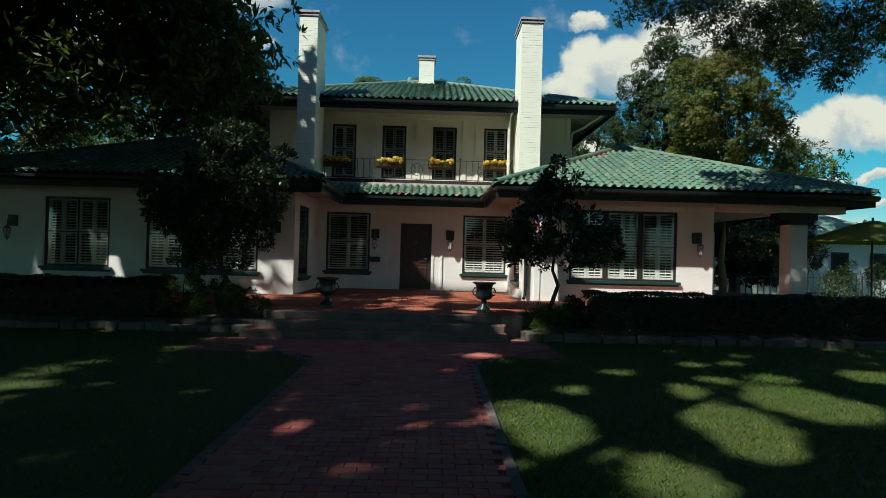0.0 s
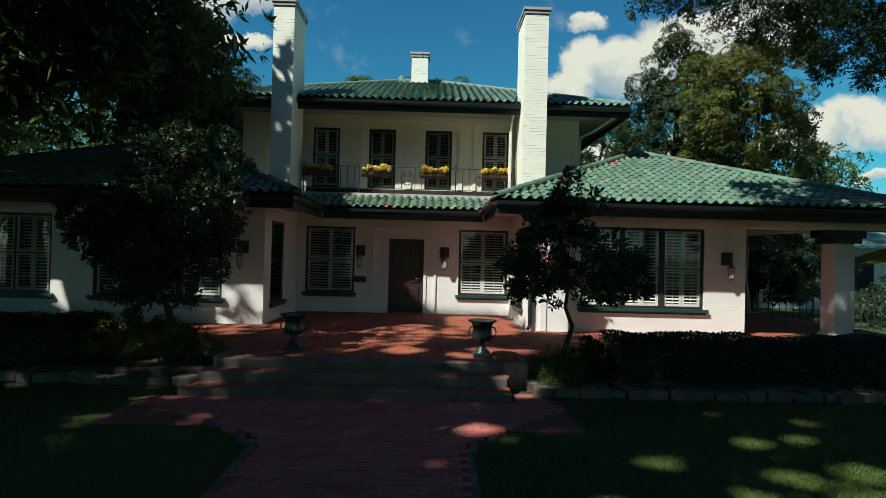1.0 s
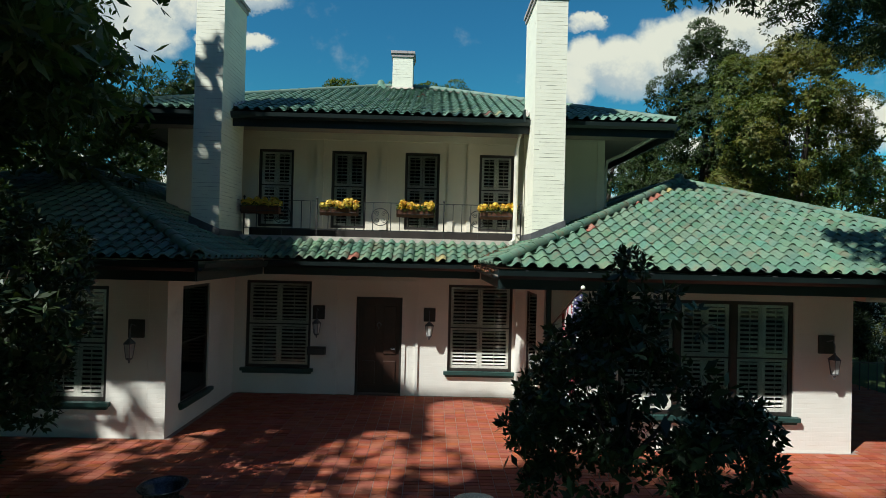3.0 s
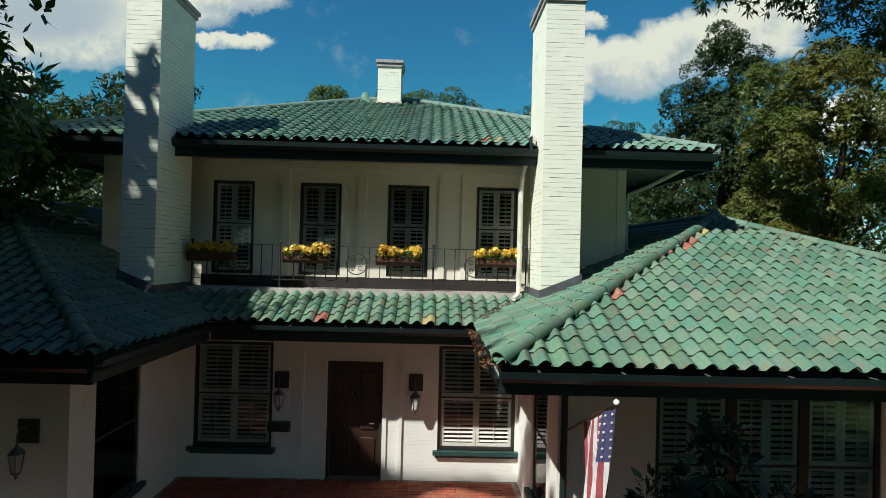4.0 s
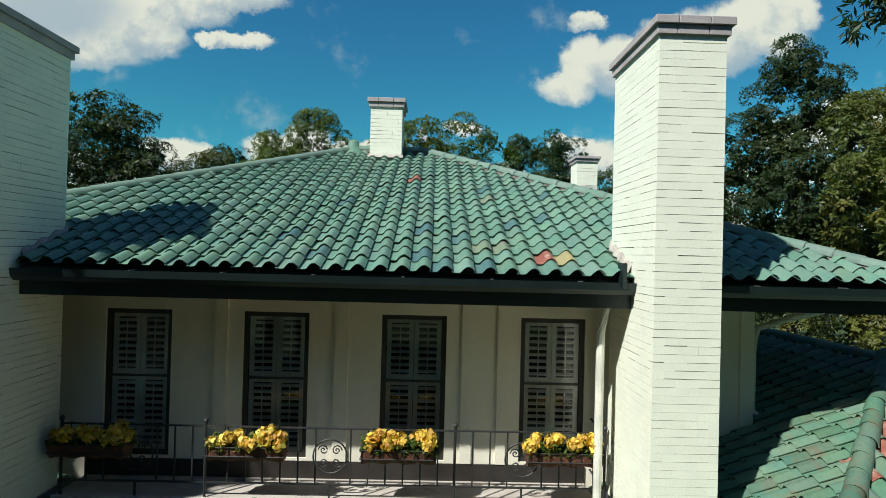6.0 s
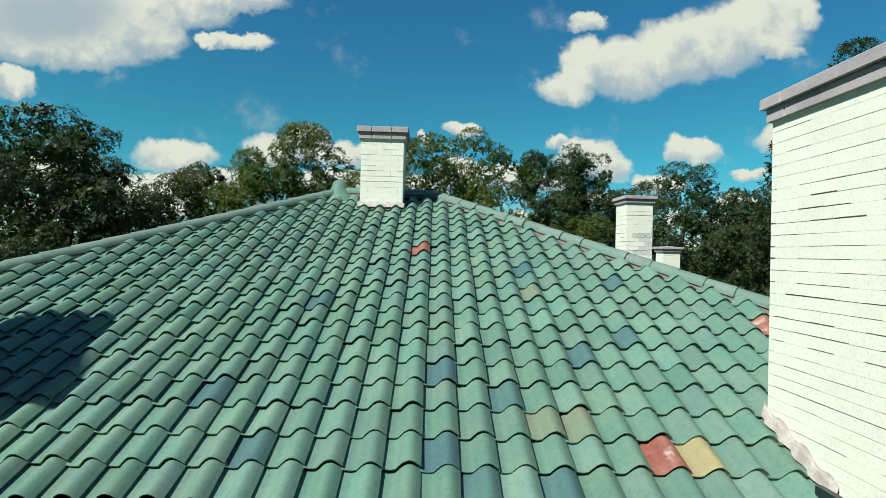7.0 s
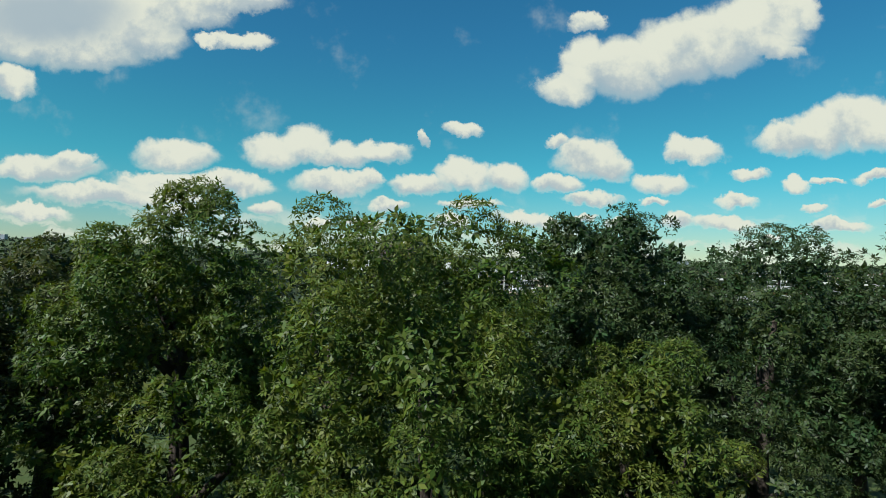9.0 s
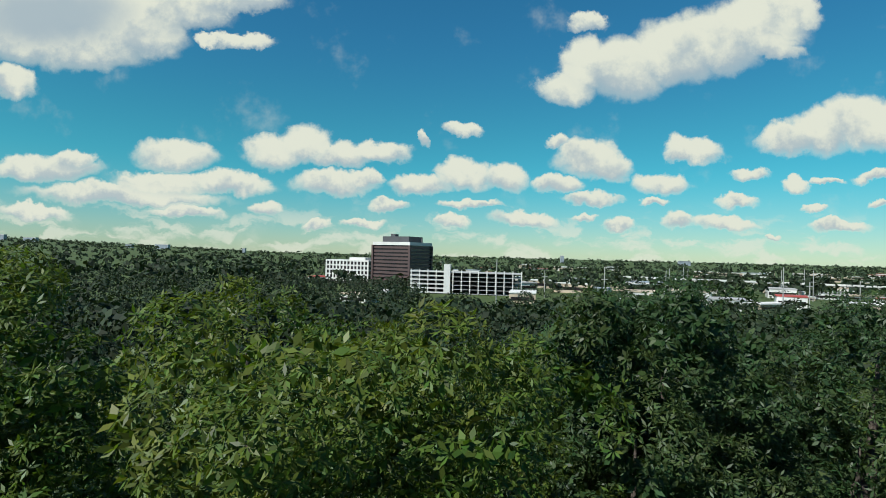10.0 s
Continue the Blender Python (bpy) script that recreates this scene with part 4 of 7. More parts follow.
# ---- windows and door ----
def window(rect, axis, face, sgn, cols, sill=0.07, split=0.5, pane_back=0.05):
    """A shuttered window in an opening. axis: the way the wall runs; face: its outer face; sgn: +1 where inside lies at the higher coordinate."""
    a0, a1, z0, z1 = rect
    win = new("window")
    win.empty_display_size = 0.1
    win.parent = house

    def slab(b, p0, p1, d0, d1, r0, r1):
        lo, hi = sorted((face + sgn * d0, face + sgn * d1))
        if axis == "x":
            return b.box(p0, p1, lo, hi, r0, r1)
        return b.box(lo, hi, p0, p1, r0, r1)

    f = 0.045
    fr = Build()
    for p0, p1, r0, r1 in ((a0, a0 + f, z0, z1), (a1 - f, a1, z0, z1), (a0 + f, a1 - f, z1 - f, z1), (a0 + f, a1 - f, z0, z0 + f)):
        slab(fr, p0, p1, 0.03, 0.14, r0, r1)
    zm = z0 + (z1 - z0) * split
    part("frame", fr, FRAMEP, win)
    wide = (a1 - a0 - 2 * f) / cols
    if sill:
        sb = Build()
        slab(sb, a0 - 0.08, a1 + 0.08, -0.09, 0.03, z0 - sill, z0)
        slab(sb, a0 - 0.04, a1 + 0.04, -0.05, 0.0, z0 - sill - 0.05, z0 - sill - 0.001)
        part("sill", sb, SILLP, win)
    for c in range(cols):
        p0 = a0 + f + c * wide
        p1 = p0 + wide
        if c:
            mb = Build()
            slab(mb, p0 - 0.045, p0 + 0.045, 0.035, 0.13, z0 + f, z1 - f)
            if cols == 3:
                part("mullion", mb, FRAMEP, win)
        q0, q1 = (p0 + (0.05 if c and cols == 3 else 0), p1 - (0.05 if c < cols - 1 and cols == 3 else 0))
        sash = Build()
        s = 0.014
        for u0, u1, r0, r1 in ((q0, q0 + s, z0 + f, z1 - f), (q1 - s, q1, z0 + f, z1 - f), (q0 + s, q1 - s, z1 - f - s, z1 - f), (q0 + s, q1 - s, z0 + f, z0 + f + s), (q0 + s, q1 - s, zm - 0.012, zm + 0.012)):
            slab(sash, u0, u1, 0.035, 0.06, r0, r1)
        part("sash", sash, FRAMEP, win)
        g = Build()
        slab(g, q0 + s, q1 - s, 0.045, 0.049, z0 + f + s, z1 - f - s)
        pane = part("pane", g, GLASS, win)
        pane.visible_shadow = False
        # two shutter leaves in two tiers behind the glass
        half = (q1 - q0 - 2 * s) / 2
        for k in range(2):
            l0 = q0 + s + k * half
            for r0, r1 in ((z0 + f, zm), (zm + 0.004, z1 - f)):
                lf = Build()
                e = 0.058
                for u0, u1, w0, w1 in ((l0 + 0.003, l0 + e, r0, r1), (l0 + half - e, l0 + half - 0.003, r0, r1), (l0 + e, l0 + half - e, r1 - 0.06, r1), (l0 + e, l0 + half - e, r0, r0 + 0.07)):
                    slab(lf, u0, u1, 0.065, 0.095, w0, w1)
                slab(lf, l0 + half / 2 - 0.006, l0 + half / 2 + 0.006, 0.052, 0.062, r0 + 0.08, r1 - 0.07)
                part("shutter", lf, SHUTTER, win)
                n = int((r1 - r0 - 0.13) / 0.072)
                for i in range(n):
                    zc = r0 + 0.07 + (i + 0.5) * (r1 - r0 - 0.13) / n
                    d0, d1 = face + sgn * 0.064, face + sgn * 0.100
                    th = 0.009
                    pts = [(d0, zc - 0.016), (d1, zc + 0.008), (d1, zc + 0.008 + th), (d0, zc - 0.016 + th)]
                    vs = [((u, d, z) if axis == "x" else (d, u, z)) for u in (l0 + e, l0 + half - e) for d, z in pts]
                    lou = Build().add(vs, [(0, 1, 5, 4), (1, 2, 6, 5), (2, 3, 7, 6), (3, 0, 4, 7), (0, 3, 2, 1), (4, 5, 6, 7)])
                    part("slat", lou, SHUTTER, win)
    return win


window(W_ENTRY_L, "x", YE, 1, 1)
window(W_ENTRY_R, "x", YE, 1, 1)
window(W_SIDE_L, "y", XL, -1, 1)
window(W_SIDE_R, "y", XR, 1, 1)
window(W_LEFT[0], "x", YL, 1, 2)
window(W_LEFT[1], "x", YL, 1, 3)
window(W_RIGHT, "x", YR, 1, 3)
for r in W_UP:
    window(r, "x", YU, 1, 1, 0.0, 0.54)

# entry door with its flat surround
door = part("door", Build().box(DOOR[0] + 0.05, DOOR[1] - 0.05, YE + 0.10, YE + 0.15, P + 0.03, DOOR[3] - 0.05), DOORW, house, "dark stained wooden entry door, closed")
d0, d1 = DOOR[0] + 0.05, DOOR[1] - 0.05
for i in range(2):
    for z0, z1 in ((P + 0.2, 1.15), (1.3, DOOR[3] - 0.2)):
        w = (d1 - d0) / 2
        part("door_panel", Build().bevel_box(d0 + i * w + 0.1, d0 + (i + 1) * w - 0.08, z0, z1, 0, 0.02, 0.01, Matrix.Translation((0, YE + 0.098, 0)) @ pose(0, 0, 0, 90, 0, 0)), DOORW, door)
part("knocker", Build().tube([((d0 + d1) / 2 - 0.05, YE + 0.07, 1.95), ((d0 + d1) / 2, YE + 0.06, 1.86), ((d0 + d1) / 2 + 0.05, YE + 0.07, 1.95), ((d0 + d1) / 2, YE + 0.085, 2.0), ((d0 + d1) / 2 - 0.05, YE + 0.07, 1.95)], 0.012, 6), LEADM, door)
part("door_handle", Build().tube([(d1 - 0.1, YE + 0.1, 1.42), (d1 - 0.1, YE + 0.04, 1.42), (d1 - 0.18, YE + 0.04, 1.42)], 0.013, 8), LEADM, door)
part("door_frame", Build().box(DOOR[0], DOOR[0] + 0.05, YE + 0.05, YE + 0.2, P, DOOR[3]).box(DOOR[1] - 0.05, DOOR[1], YE + 0.05, YE + 0.2, P, DOOR[3])
     .box(DOOR[0] + 0.05, DOOR[1] - 0.05, YE + 0.05, YE + 0.2, DOOR[3] - 0.05, DOOR[3]), FRAMEP, house)
part("door_threshold", Build().box(DOOR[0], DOOR[1], YE - 0.06, YE + 0.2, P + 0.002, P + 0.03), STEP, house)
SUR = (-1.58, 0.26, 2.93)
t = 0.06
part("door_surround", Build().box(SUR[0], SUR[0] + t, YE - 0.035, YE, P, SUR[2]).box(SUR[1] - t, SUR[1], YE - 0.035, YE, P, SUR[2])
     .box(SUR[0] + t, SUR[1] - t, YE - 0.035, YE, SUR[2] - t, SUR[2]).box(DOOR[0] - 0.08, DOOR[0] - 0.003, YE - 0.025, YE, P, DOOR[3] + 0.08)
     .box(DOOR[1] + 0.003, DOOR[1] + 0.08, YE - 0.025, YE, P, DOOR[3] + 0.08).box(DOOR[0] - 0.003, DOOR[1] + 0.003, YE - 0.025, YE, DOOR[3] + 0.003, DOOR[3] + 0.08), STUCCO, house)
# flat pilaster strips between the upper windows
for x0, x1 in ((-2.18, -2.02), (-0.72, -0.55), (0.84, 0.98), (1.28, 1.40)):
    part("pilaster", Build().box(x0, x1, YU - 0.035, YU, 4.06, 6.1), CREAM, house)
part("frieze", Build().box(-3.69, 2.39, YU - 0.05, YU, 6.1, 6.3), CREAM, house)
part("corner_strip", Build().box(4.30, 4.47, YU - 0.03, YU, 3.9, 6.3), CREAM, house)
part("base_strip", Build().box(-3.69, 2.39, YU - 0.02, YU - 0.002, 3.845, 4.05), FRAMEP, house, "dark strip along the foot of the wall")
part("corner_strip", Build().box(XR + 0.3, XR + 0.45, YR - 0.025, YR, P, 3.2), STUCCO, house)

# balcony ledge and wrought-iron railing
part("balcony_ledge", Build().box(-3.69, 2.39, YE + 0.005, YU, 3.62, 3.84).box(-3.69, 2.39, YE - 0.03, YE + 0.003, 3.74, 3.86), LEDGE, house, "narrow concrete balcony ledge")
RY0, RB, RT = 17.44, 3.92, 4.64
rail = thing("railing", "black wrought-iron balcony railing with scroll medallions", "railing", at=(-0.6, RY0, 3.86))


def rpart(name, b, mat=IRON):
    ob = part(name, b, mat, rail)
    ob.matrix_parent_inverse = Matrix.Translation((0.6, -RY0, -3.86))
    return ob


rpart("top_rail", Build().box(-3.62, 2.46, RY0 - 0.018, RY0 + 0.018, RT - 0.012, RT))
rpart("bottom_rail", Build().box(-3.62, 2.46, RY0 - 0.014, RY0 + 0.014, RB + 0.08, RB + 0.095))
for x in (-3.62, -2.03, 0.76, 2.46):
    rpart("post", Build().tube([(x, RY0, 3.84), (x, RY0, RT + 0.03)], 0.016, 8).lathe([(0.0, RT + 0.02), (0.022, RT + 0.035), (0.028, RT + 0.055), (0.018, RT + 0.075), (0.0, RT + 0.082)], x, RY0, 10))
rpart("return_rail", Build().box(2.45, 2.47, RY0, YU, RT - 0.012, RT).box(2.45, 2.47, RY0, YU, RB + 0.08, RB + 0.095))
MED = (-0.64, 1.52, -2.8)
x = -3.35
while x < 2.4:
    if min(abs(x - m) for m in MED) > 0.16 and min(abs(x - q) for q in (-2.03, 0.76)) > 0.08:
        rpart("baluster", Build().box(x - 0.008, x + 0.008, RY0 - 0.008, RY0 + 0.008, RB + 0.095, RT - 0.012))
    x += 0.196
for m in MED:
    cz = (RB + RT) / 2 + 0.04
    ring = [(m + 0.19 * math.cos(w), RY0, cz + 0.19 * math.sin(w)) for w in np.linspace(0, 2 * math.pi, 25)]
    rpart("medallion", Build().tube(ring, 0.010, 6, False))
    for s in (-1, 1):
        for q in (-1, 1):
            cur = [(m + s * (0.075 + 0.06 * (1 - k / 16) * math.cos(w)), RY0, cz + q * (0.07 + 0.06 * (1 - k / 16) * math.sin(w))) for k, w in enumerate(np.linspace(0, 3.4 * math.pi, 16))]
            rpart("scroll", Build().tube(cur, 0.008, 5))
    rpart("medallion_foot", Build().box(m - 0.01, m + 0.01, RY0 - 0.01, RY0 + 0.01, 3.84, RB + 0.1))


def flower_box(x):
    """A rail planter: wire basket, liner, leaves and yellow blossoms."""
    f = thing("flower_box", "rail planter with brown liner full of yellow blossoms", "planter", "flower boxes on the railing", (x, RY0 - 0.13, 4.32))
    li = Build()
    n = 12
    sec = [(-0.10, 0.16), (-0.085, 0.05), (-0.045, 0.0), (0.045, 0.0), (0.085, 0.05), (0.10, 0.16)]
    vs = [((i / n - 0.5) * 0.82, d * (1 + 0.05 * math.sin(i * 2.3)), z + 0.012 * math.sin(i * 1.7 + d * 30)) for i in range(n + 1) for d, z in sec]
    fs = [(i * 6 + k, i * 6 + k + 1, (i + 1) * 6 + k + 1, (i + 1) * 6 + k) for i in range(n) for k in range(5)]
    fs += [tuple(range(6)), tuple(n * 6 + 5 - k for k in range(6))]
    part("liner", li.add(vs, fs), LINER, f)
    bk = Build()
    for z, w in ((0.16, 0.108), (0.06, 0.094)):
        bk.tube([(-0.42, -w, z), (0.42, -w, z), (0.42, w, z), (-0.42, w, z), (-0.42, -w, z)], 0.006, 5, False)
    for i in range(8):
        a = -0.4 + i * 0.114
        bk.tube([(a, -0.108, 0.16), (a, -0.09, 0.05), (a, 0.0, -0.01)], 0.005, 5)
    part("basket", bk, IRON, f)
    part("hook", Build().tube([(-0.3, 0.1, 0.14), (-0.3, 0.145, 0.33), (-0.3, 0.10, 0.33)], 0.007, 5).tube([(0.3, 0.1, 0.14), (0.3, 0.145, 0.33), (0.3, 0.10, 0.33)], 0.007, 5), IRON, f)
    c = rng.uniform((-0.42, -0.12, 0.12), (0.42, 0.12, 0.26), (420, 3))
    o = new("foliage", quads_mesh("foliage", leaves(rng, c, 0.035, np.array([[0, -0.4, 0.7]]), 0.8, 0.5), LEAF_OAK))
    o.parent = f
    for i in range(17):
        cx, cy, cz = rng.uniform(-0.42, 0.42), rng.uniform(-0.15, 0.08), rng.uniform(0.2, 0.31)
        m = 46
        d = rng.normal(0, 1, (m, 3))
        d /= np.linalg.norm(d, axis=1, keepdims=True)
        pts = np.array([[cx, cy, cz]]) + d * rng.uniform(0.035, 0.07, (m, 1))
        bl = new("blossom", quads_mesh("blossom", leaves(rng, pts, 0.036, d, 0.4, 0.8), YELLOW))
        bl.parent = f
    return f


for x in (-3.22, -1.52, 0.14, 1.96):
    flower_box(x)

# downspouts and flashings
part("downspout", Build().tube([(2.40, 16.92, 6.3), (2.33, 17.1, 6.1), (2.29, 17.15, 5.8), (2.29, 17.15, 4.0), (2.25, 17.0, 3.85), (2.16, 16.85, 3.8)], 0.045, 10), PIPEW, house, "cream painted downspout beside the chimney")
part("downspout", Build().tube([(XR + 0.06, YR - 0.07, 3.2), (XR + 0.06, YR - 0.07, P + 0.15), (XR + 0.0, YR - 0.2, P + 0.06)], 0.045, 8), GREENP, house)
part("downspout", Build().tube([(5.35, UY0 + 0.4, 6.25), (4.9, YU - 0.1, 5.95), (4.56, YU + 0.05, 5.8), (4.53, YU + 0.1, 5.5), (4.53, YU + 0.1, 4.75), (4.7, YU + 0.05, 4.62)], 0.04, 10), PIPEW, house)
def flashing(x0, x1, y0, y1, slope_x, s):
    z = lambda x: EZ + slope_x(x) * K + 0.06
    b = Build()
    for xa, ya, xb, yb in ((x0, y0, x1, y0), (x0, y0, x0, y1), (x1, y0, x1, y1)):
        b.add([(xa, ya, z(xa) - 0.05), (xb, yb, z(xb) - 0.05), (xb, yb, z(xb) + 0.17), (xa, ya, z(xa) + 0.17)], [(0, 1, 2, 3)])
    part("flashing", b, LEADM, house, "grey lead flashing")
flashing(CHR[0] - 0.03, CHR[1] + 0.03, CHR[2] - 0.03, CHR[3], lambda x: x - GX0, 1)
flashing(CHL[0] - 0.03, CHL[1] + 0.03, CHL[2] - 0.03, CHL[3], lambda x: LX1 - x, 1)
part("gutter_end", Build().box(2.36, 2.40, 16.70, 16.86, UZ - 0.1, UZ + 0.16), GREENP, house)


# ---- things on the walls ----
def lantern(x, y, z):
    l = thing("wall_lantern", "pale metal carriage lantern hanging from a dark wall plate", "lantern", "wall lanterns", (x, y, z))
    part("plate", Build().bevel_box(-0.13, 0.13, 0.0, 0.30, 0, 0.03, 0.008, Matrix.Translation((0, 0, 0)) @ pose(0, 0, 0, 90, 0, 0)), FRAMEP, l, "dark square wall plate")
    part("bracket", Build().tube([(0, -0.03, 0.2), (0, -0.16, 0.24), (0, -0.2, 0.16), (0, -0.2, 0.05)], 0.011, 6), LEADM, l)
    part("hood", Build().lathe([(0.012, 0.05), (0.02, 0.02), (0.05, -0.01), (0.095, -0.055), (0.10, -0.065), (0.0, -0.065)], 0, -0.2, 6), LEADM, l)
    cg = Build()
    for k in range(6):
        w = 2 * math.pi * k / 6
        cg.tube([(0.088 * math.cos(w), -0.2 + 0.088 * math.sin(w), -0.065), (0.055 * math.cos(w), -0.2 + 0.055 * math.sin(w), -0.29)], 0.006, 4)
    part("cage", cg, LEADM, l)
    part("glazing", Build().lathe([(0.082, -0.067), (0.05, -0.285)], 0, -0.2, 6), FROST, l)
    part("finial", Build().lathe([(0.055, -0.285), (0.05, -0.31), (0.02, -0.33), (0.012, -0.37), (0.0, -0.385)], 0, -0.2, 8), LEADM, l)
    return l


FROST = material("frosted_lantern_glass", (0.6, 0.6, 0.56), None, 0.3, 4.0, 40, 0.0)
for x, y in ((0.50, YE), (-1.92, YE), (7.05, YR), (-4.25, YL), (-11.2, YL)):
    lantern(x, y, 2.05)
box = thing("mailbox", "small dark metal mailbox on the wall", "mailbox", at=(-1.94, YE, 1.29))
part("body", Build().bevel_box(-0.2, 0.2, -0.11, -0.002, 0.0, 0.15, 0.02), IRON, box)
part("lid", Build().box(-0.205, 0.205, -0.125, -0.003, 0.151, 0.165), IRON, box)

# flag on a slanted pole beside the wing corner
flag = thing("flag", "limp striped flag with a starred blue canton on a slanted pole", "flag", at=(2.62, YR, 2.55))
FX, FY, FZ = 2.60, YR, 2.52
pole_end = (2.60, 12.88, 3.12)
a, e = Vector((2.46, YR - 0.01, 2.35)), Vector(pole_end)
par = Matrix.Translation((-2.62, -YR, -2.55))
pl = part("pole", Build().tube([a, e], 0.013, 8), DOORW, flag)
pl.matrix_parent_inverse = par
kb = part("knob", Build().lathe([(0.0, -0.035), (0.025, -0.02), (0.034, 0.0), (0.025, 0.02), (0.0, 0.035)], 0, 0, 10), BRICKWI, flag, "pale round knob", True)
kb.matrix_parent_inverse = par
kb.location = e
RED = material("flag_red", (0.36, 0.07, 0.08), None, 0.8, 8.0, 80, 0.1)
WHITEF = material("flag_white", (0.72, 0.7, 0.68), None, 0.8, 8.0, 80, 0.1)
BLUEF = material("flag_blue", (0.06, 0.06, 0.14), None, 0.8, 8.0, 80, 0.1)


def cloth(u, v):
    """A hanging fold: u along the pole 0 to 1, v down 0 to 1."""
    p = a.lerp(e, 0.45 + 0.5 * u * (1 - 0.45 * v))
    return p + Vector((0.05 * math.sin(u * 14 + v * 2) * (0.4 + v), 0.04 * math.sin(u * 11 + 1), -0.03 - 1.35 * v))


for i in range(13):
    b = Build()
    n = 16
    start = 6 if i > 6 else 0
    vs = [cloth((i + k) / 13, j / n) for j in range(start, n + 1) for k in (0, 1)]
    b.add(vs, [(2 * j, 2 * j + 1, 2 * j + 3, 2 * j + 2) for j in range(n - start)])
    s = part("stripe", b, RED if i % 2 == 0 else WHITEF, flag)
    s.matrix_parent_inverse = par
b = Build()
vs = [cloth((7 + 6 * k / 8) / 13, j / 16) for j in range(7) for k in range(9)]
b.add(vs, [(9 * j + k, 9 * j + k + 1, 9 * j + k + 10, 9 * j + k + 9) for j in range(6) for k in range(8)])
part("canton", b, BLUEF, flag).matrix_parent_inverse = par
for i in range(4):
    for j in range(6):
        p = cloth((7.7 + i * 1.5) / 13, (j + 0.5) / 16.5) + Vector((-0.012, -0.012, 0))
        part("star", Build().lathe([(0.0, -0.004), (0.016, 0.0), (0.0, 0.004)], 0, 0, 5), WHITEF, flag).matrix_parent_inverse = par @ Matrix.Translation(p) @ pose(0, 0, 0, 90, 0, 0)


# ---- porch ----
col = thing("porch_column", "square cream masonry porch pier with a dark timber capital", "column", at=(9.63, 14.28, P))
part("shaft", Build().bevel_box(-0.23, 0.23, -0.23, 0.23, -0.4, 2.2, 0.015).bevel_box(-0.28, 0.28, -0.28, 0.28, -0.4, 0.12, 0.03), STUCCO, col)
part("capital", Build().box(-0.32, 0.32, -0.32, 0.32, 2.203, 2.32).box(-0.5, 0.5, -0.22, -0.08, 2.323, 2.508).box(-0.5, 0.5, 0.08, 0.22, 2.323, 2.508), GREENP, col)
part("porch_beam", Build().box(7.503, 10.9, 14.1, 14.5, 2.93, 3.22), STUCCO, house)
part("porch_beam", Build().box(9.3, 9.7, 14.503, 22.0, 2.93, 3.22), STUCCO, house)
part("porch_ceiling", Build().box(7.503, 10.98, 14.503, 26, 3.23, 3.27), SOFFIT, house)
c2 = copy_thing(col, pose(9.63, 19.0, P))


# ---- patio, steps and walk ----
def lay_bricks(owner, name, x0, x1, y0, y1, z, bond, keep, limit, th=0.05, mat=None, rest_mat=None):
    """Clay pavers in running bond over a rectangle; keep(x, y) leaves some out; the first ones within the limit are single pieces."""
    L, Wd, g = 0.205, 0.102, 0.010 if bond == "stack" else 0.006
    meshes = []
    for k in range(4):
        meshes.append(Build().bevel_box(-L / 2 + g / 2, L / 2 - g / 2, -Wd / 2 + g / 2, Wd / 2 - g / 2, -th, 0, 0.004).mesh("paver", mat or PAVER))
    rest = Build()
    count = 0
    j = 0
    while True:
        if bond in ("x", "stack"):
            y = y0 + (j + 0.5) * Wd
            if y > y1:
                break
            spots = [(x0 + (i + 0.5 + (0.5 * (j % 2) if bond == "x" else 0.0)) * L, y, 0) for i in range(int((x1 - x0) / L))]
        else:
            x = x0 + (j + 0.5) * Wd
            if x > x1:
                break
            spots = [(x, y0 + (i + 0.5 + 0.5 * (j % 2)) * L, 90) for i in range(int((y1 - y0) / L))]
        j += 1
        for px, py, turn in spots:
            if not keep(px, py):
                continue
            jz = z + rng.normal(0, 0.0015)
            m = pose(px, py, jz, rng.normal(0, 0.35), rng.normal(0, 0.35), turn + rng.normal(0, 0.4))
            if limit(px, py) and count < 300:
                o = new("paver", meshes[count % 4])
                o.parent, o.matrix_basis = owner, m
                count += 1
            else:
                rest.box(-L / 2 + g / 2, L / 2 - g / 2, -Wd / 2 + g / 2, Wd / 2 - g / 2, -th, 0, m)
    if rest.v:
        r = part("pavers", rest, rest_mat or PAVERI, owner)
        tagged(r, kind="stuff")


patio = part("patio", Build().box(-3.3, 1.75, 10.55, YE, -0.2, P - 0.008).box(-9.0, -3.3, 11.6, YL, -0.2, P - 0.008).box(1.75, 11.5, 11.1, YR, -0.2, P - 0.008)
             .box(1.75, XR, YR, YE, -0.2, P - 0.008).box(XL, -3.3, YL, YE, -0.2, P - 0.008).box(7.5, 11.5, YR, 24, -0.2, P - 0.008), MORTARP)
tagged(patio, "red brick patio before the entry", "patio", kind="structure")
lay_bricks(patio, "paver", -9.0, 11.5, 10.62, 17.4, P, "stack", lambda x, y: ((-3.25 < x < 1.72) or (x >= 1.72 and y > 11.15) or (x < -3.2 and y > 11.65)) and (x > XL + 0.08 or y < YL - 0.05) and (x < XR - 0.08 or y < YR - 0.05),
           lambda x, y: -0.6 < x < 1.3 and y < 13.0)
lay_bricks(patio, "paver", 7.6, 11.5, 14.3, 20, P, "x", lambda x, y: not (9.0 < x < 10.0 and y < 14.8), lambda x, y: False)
steps = []
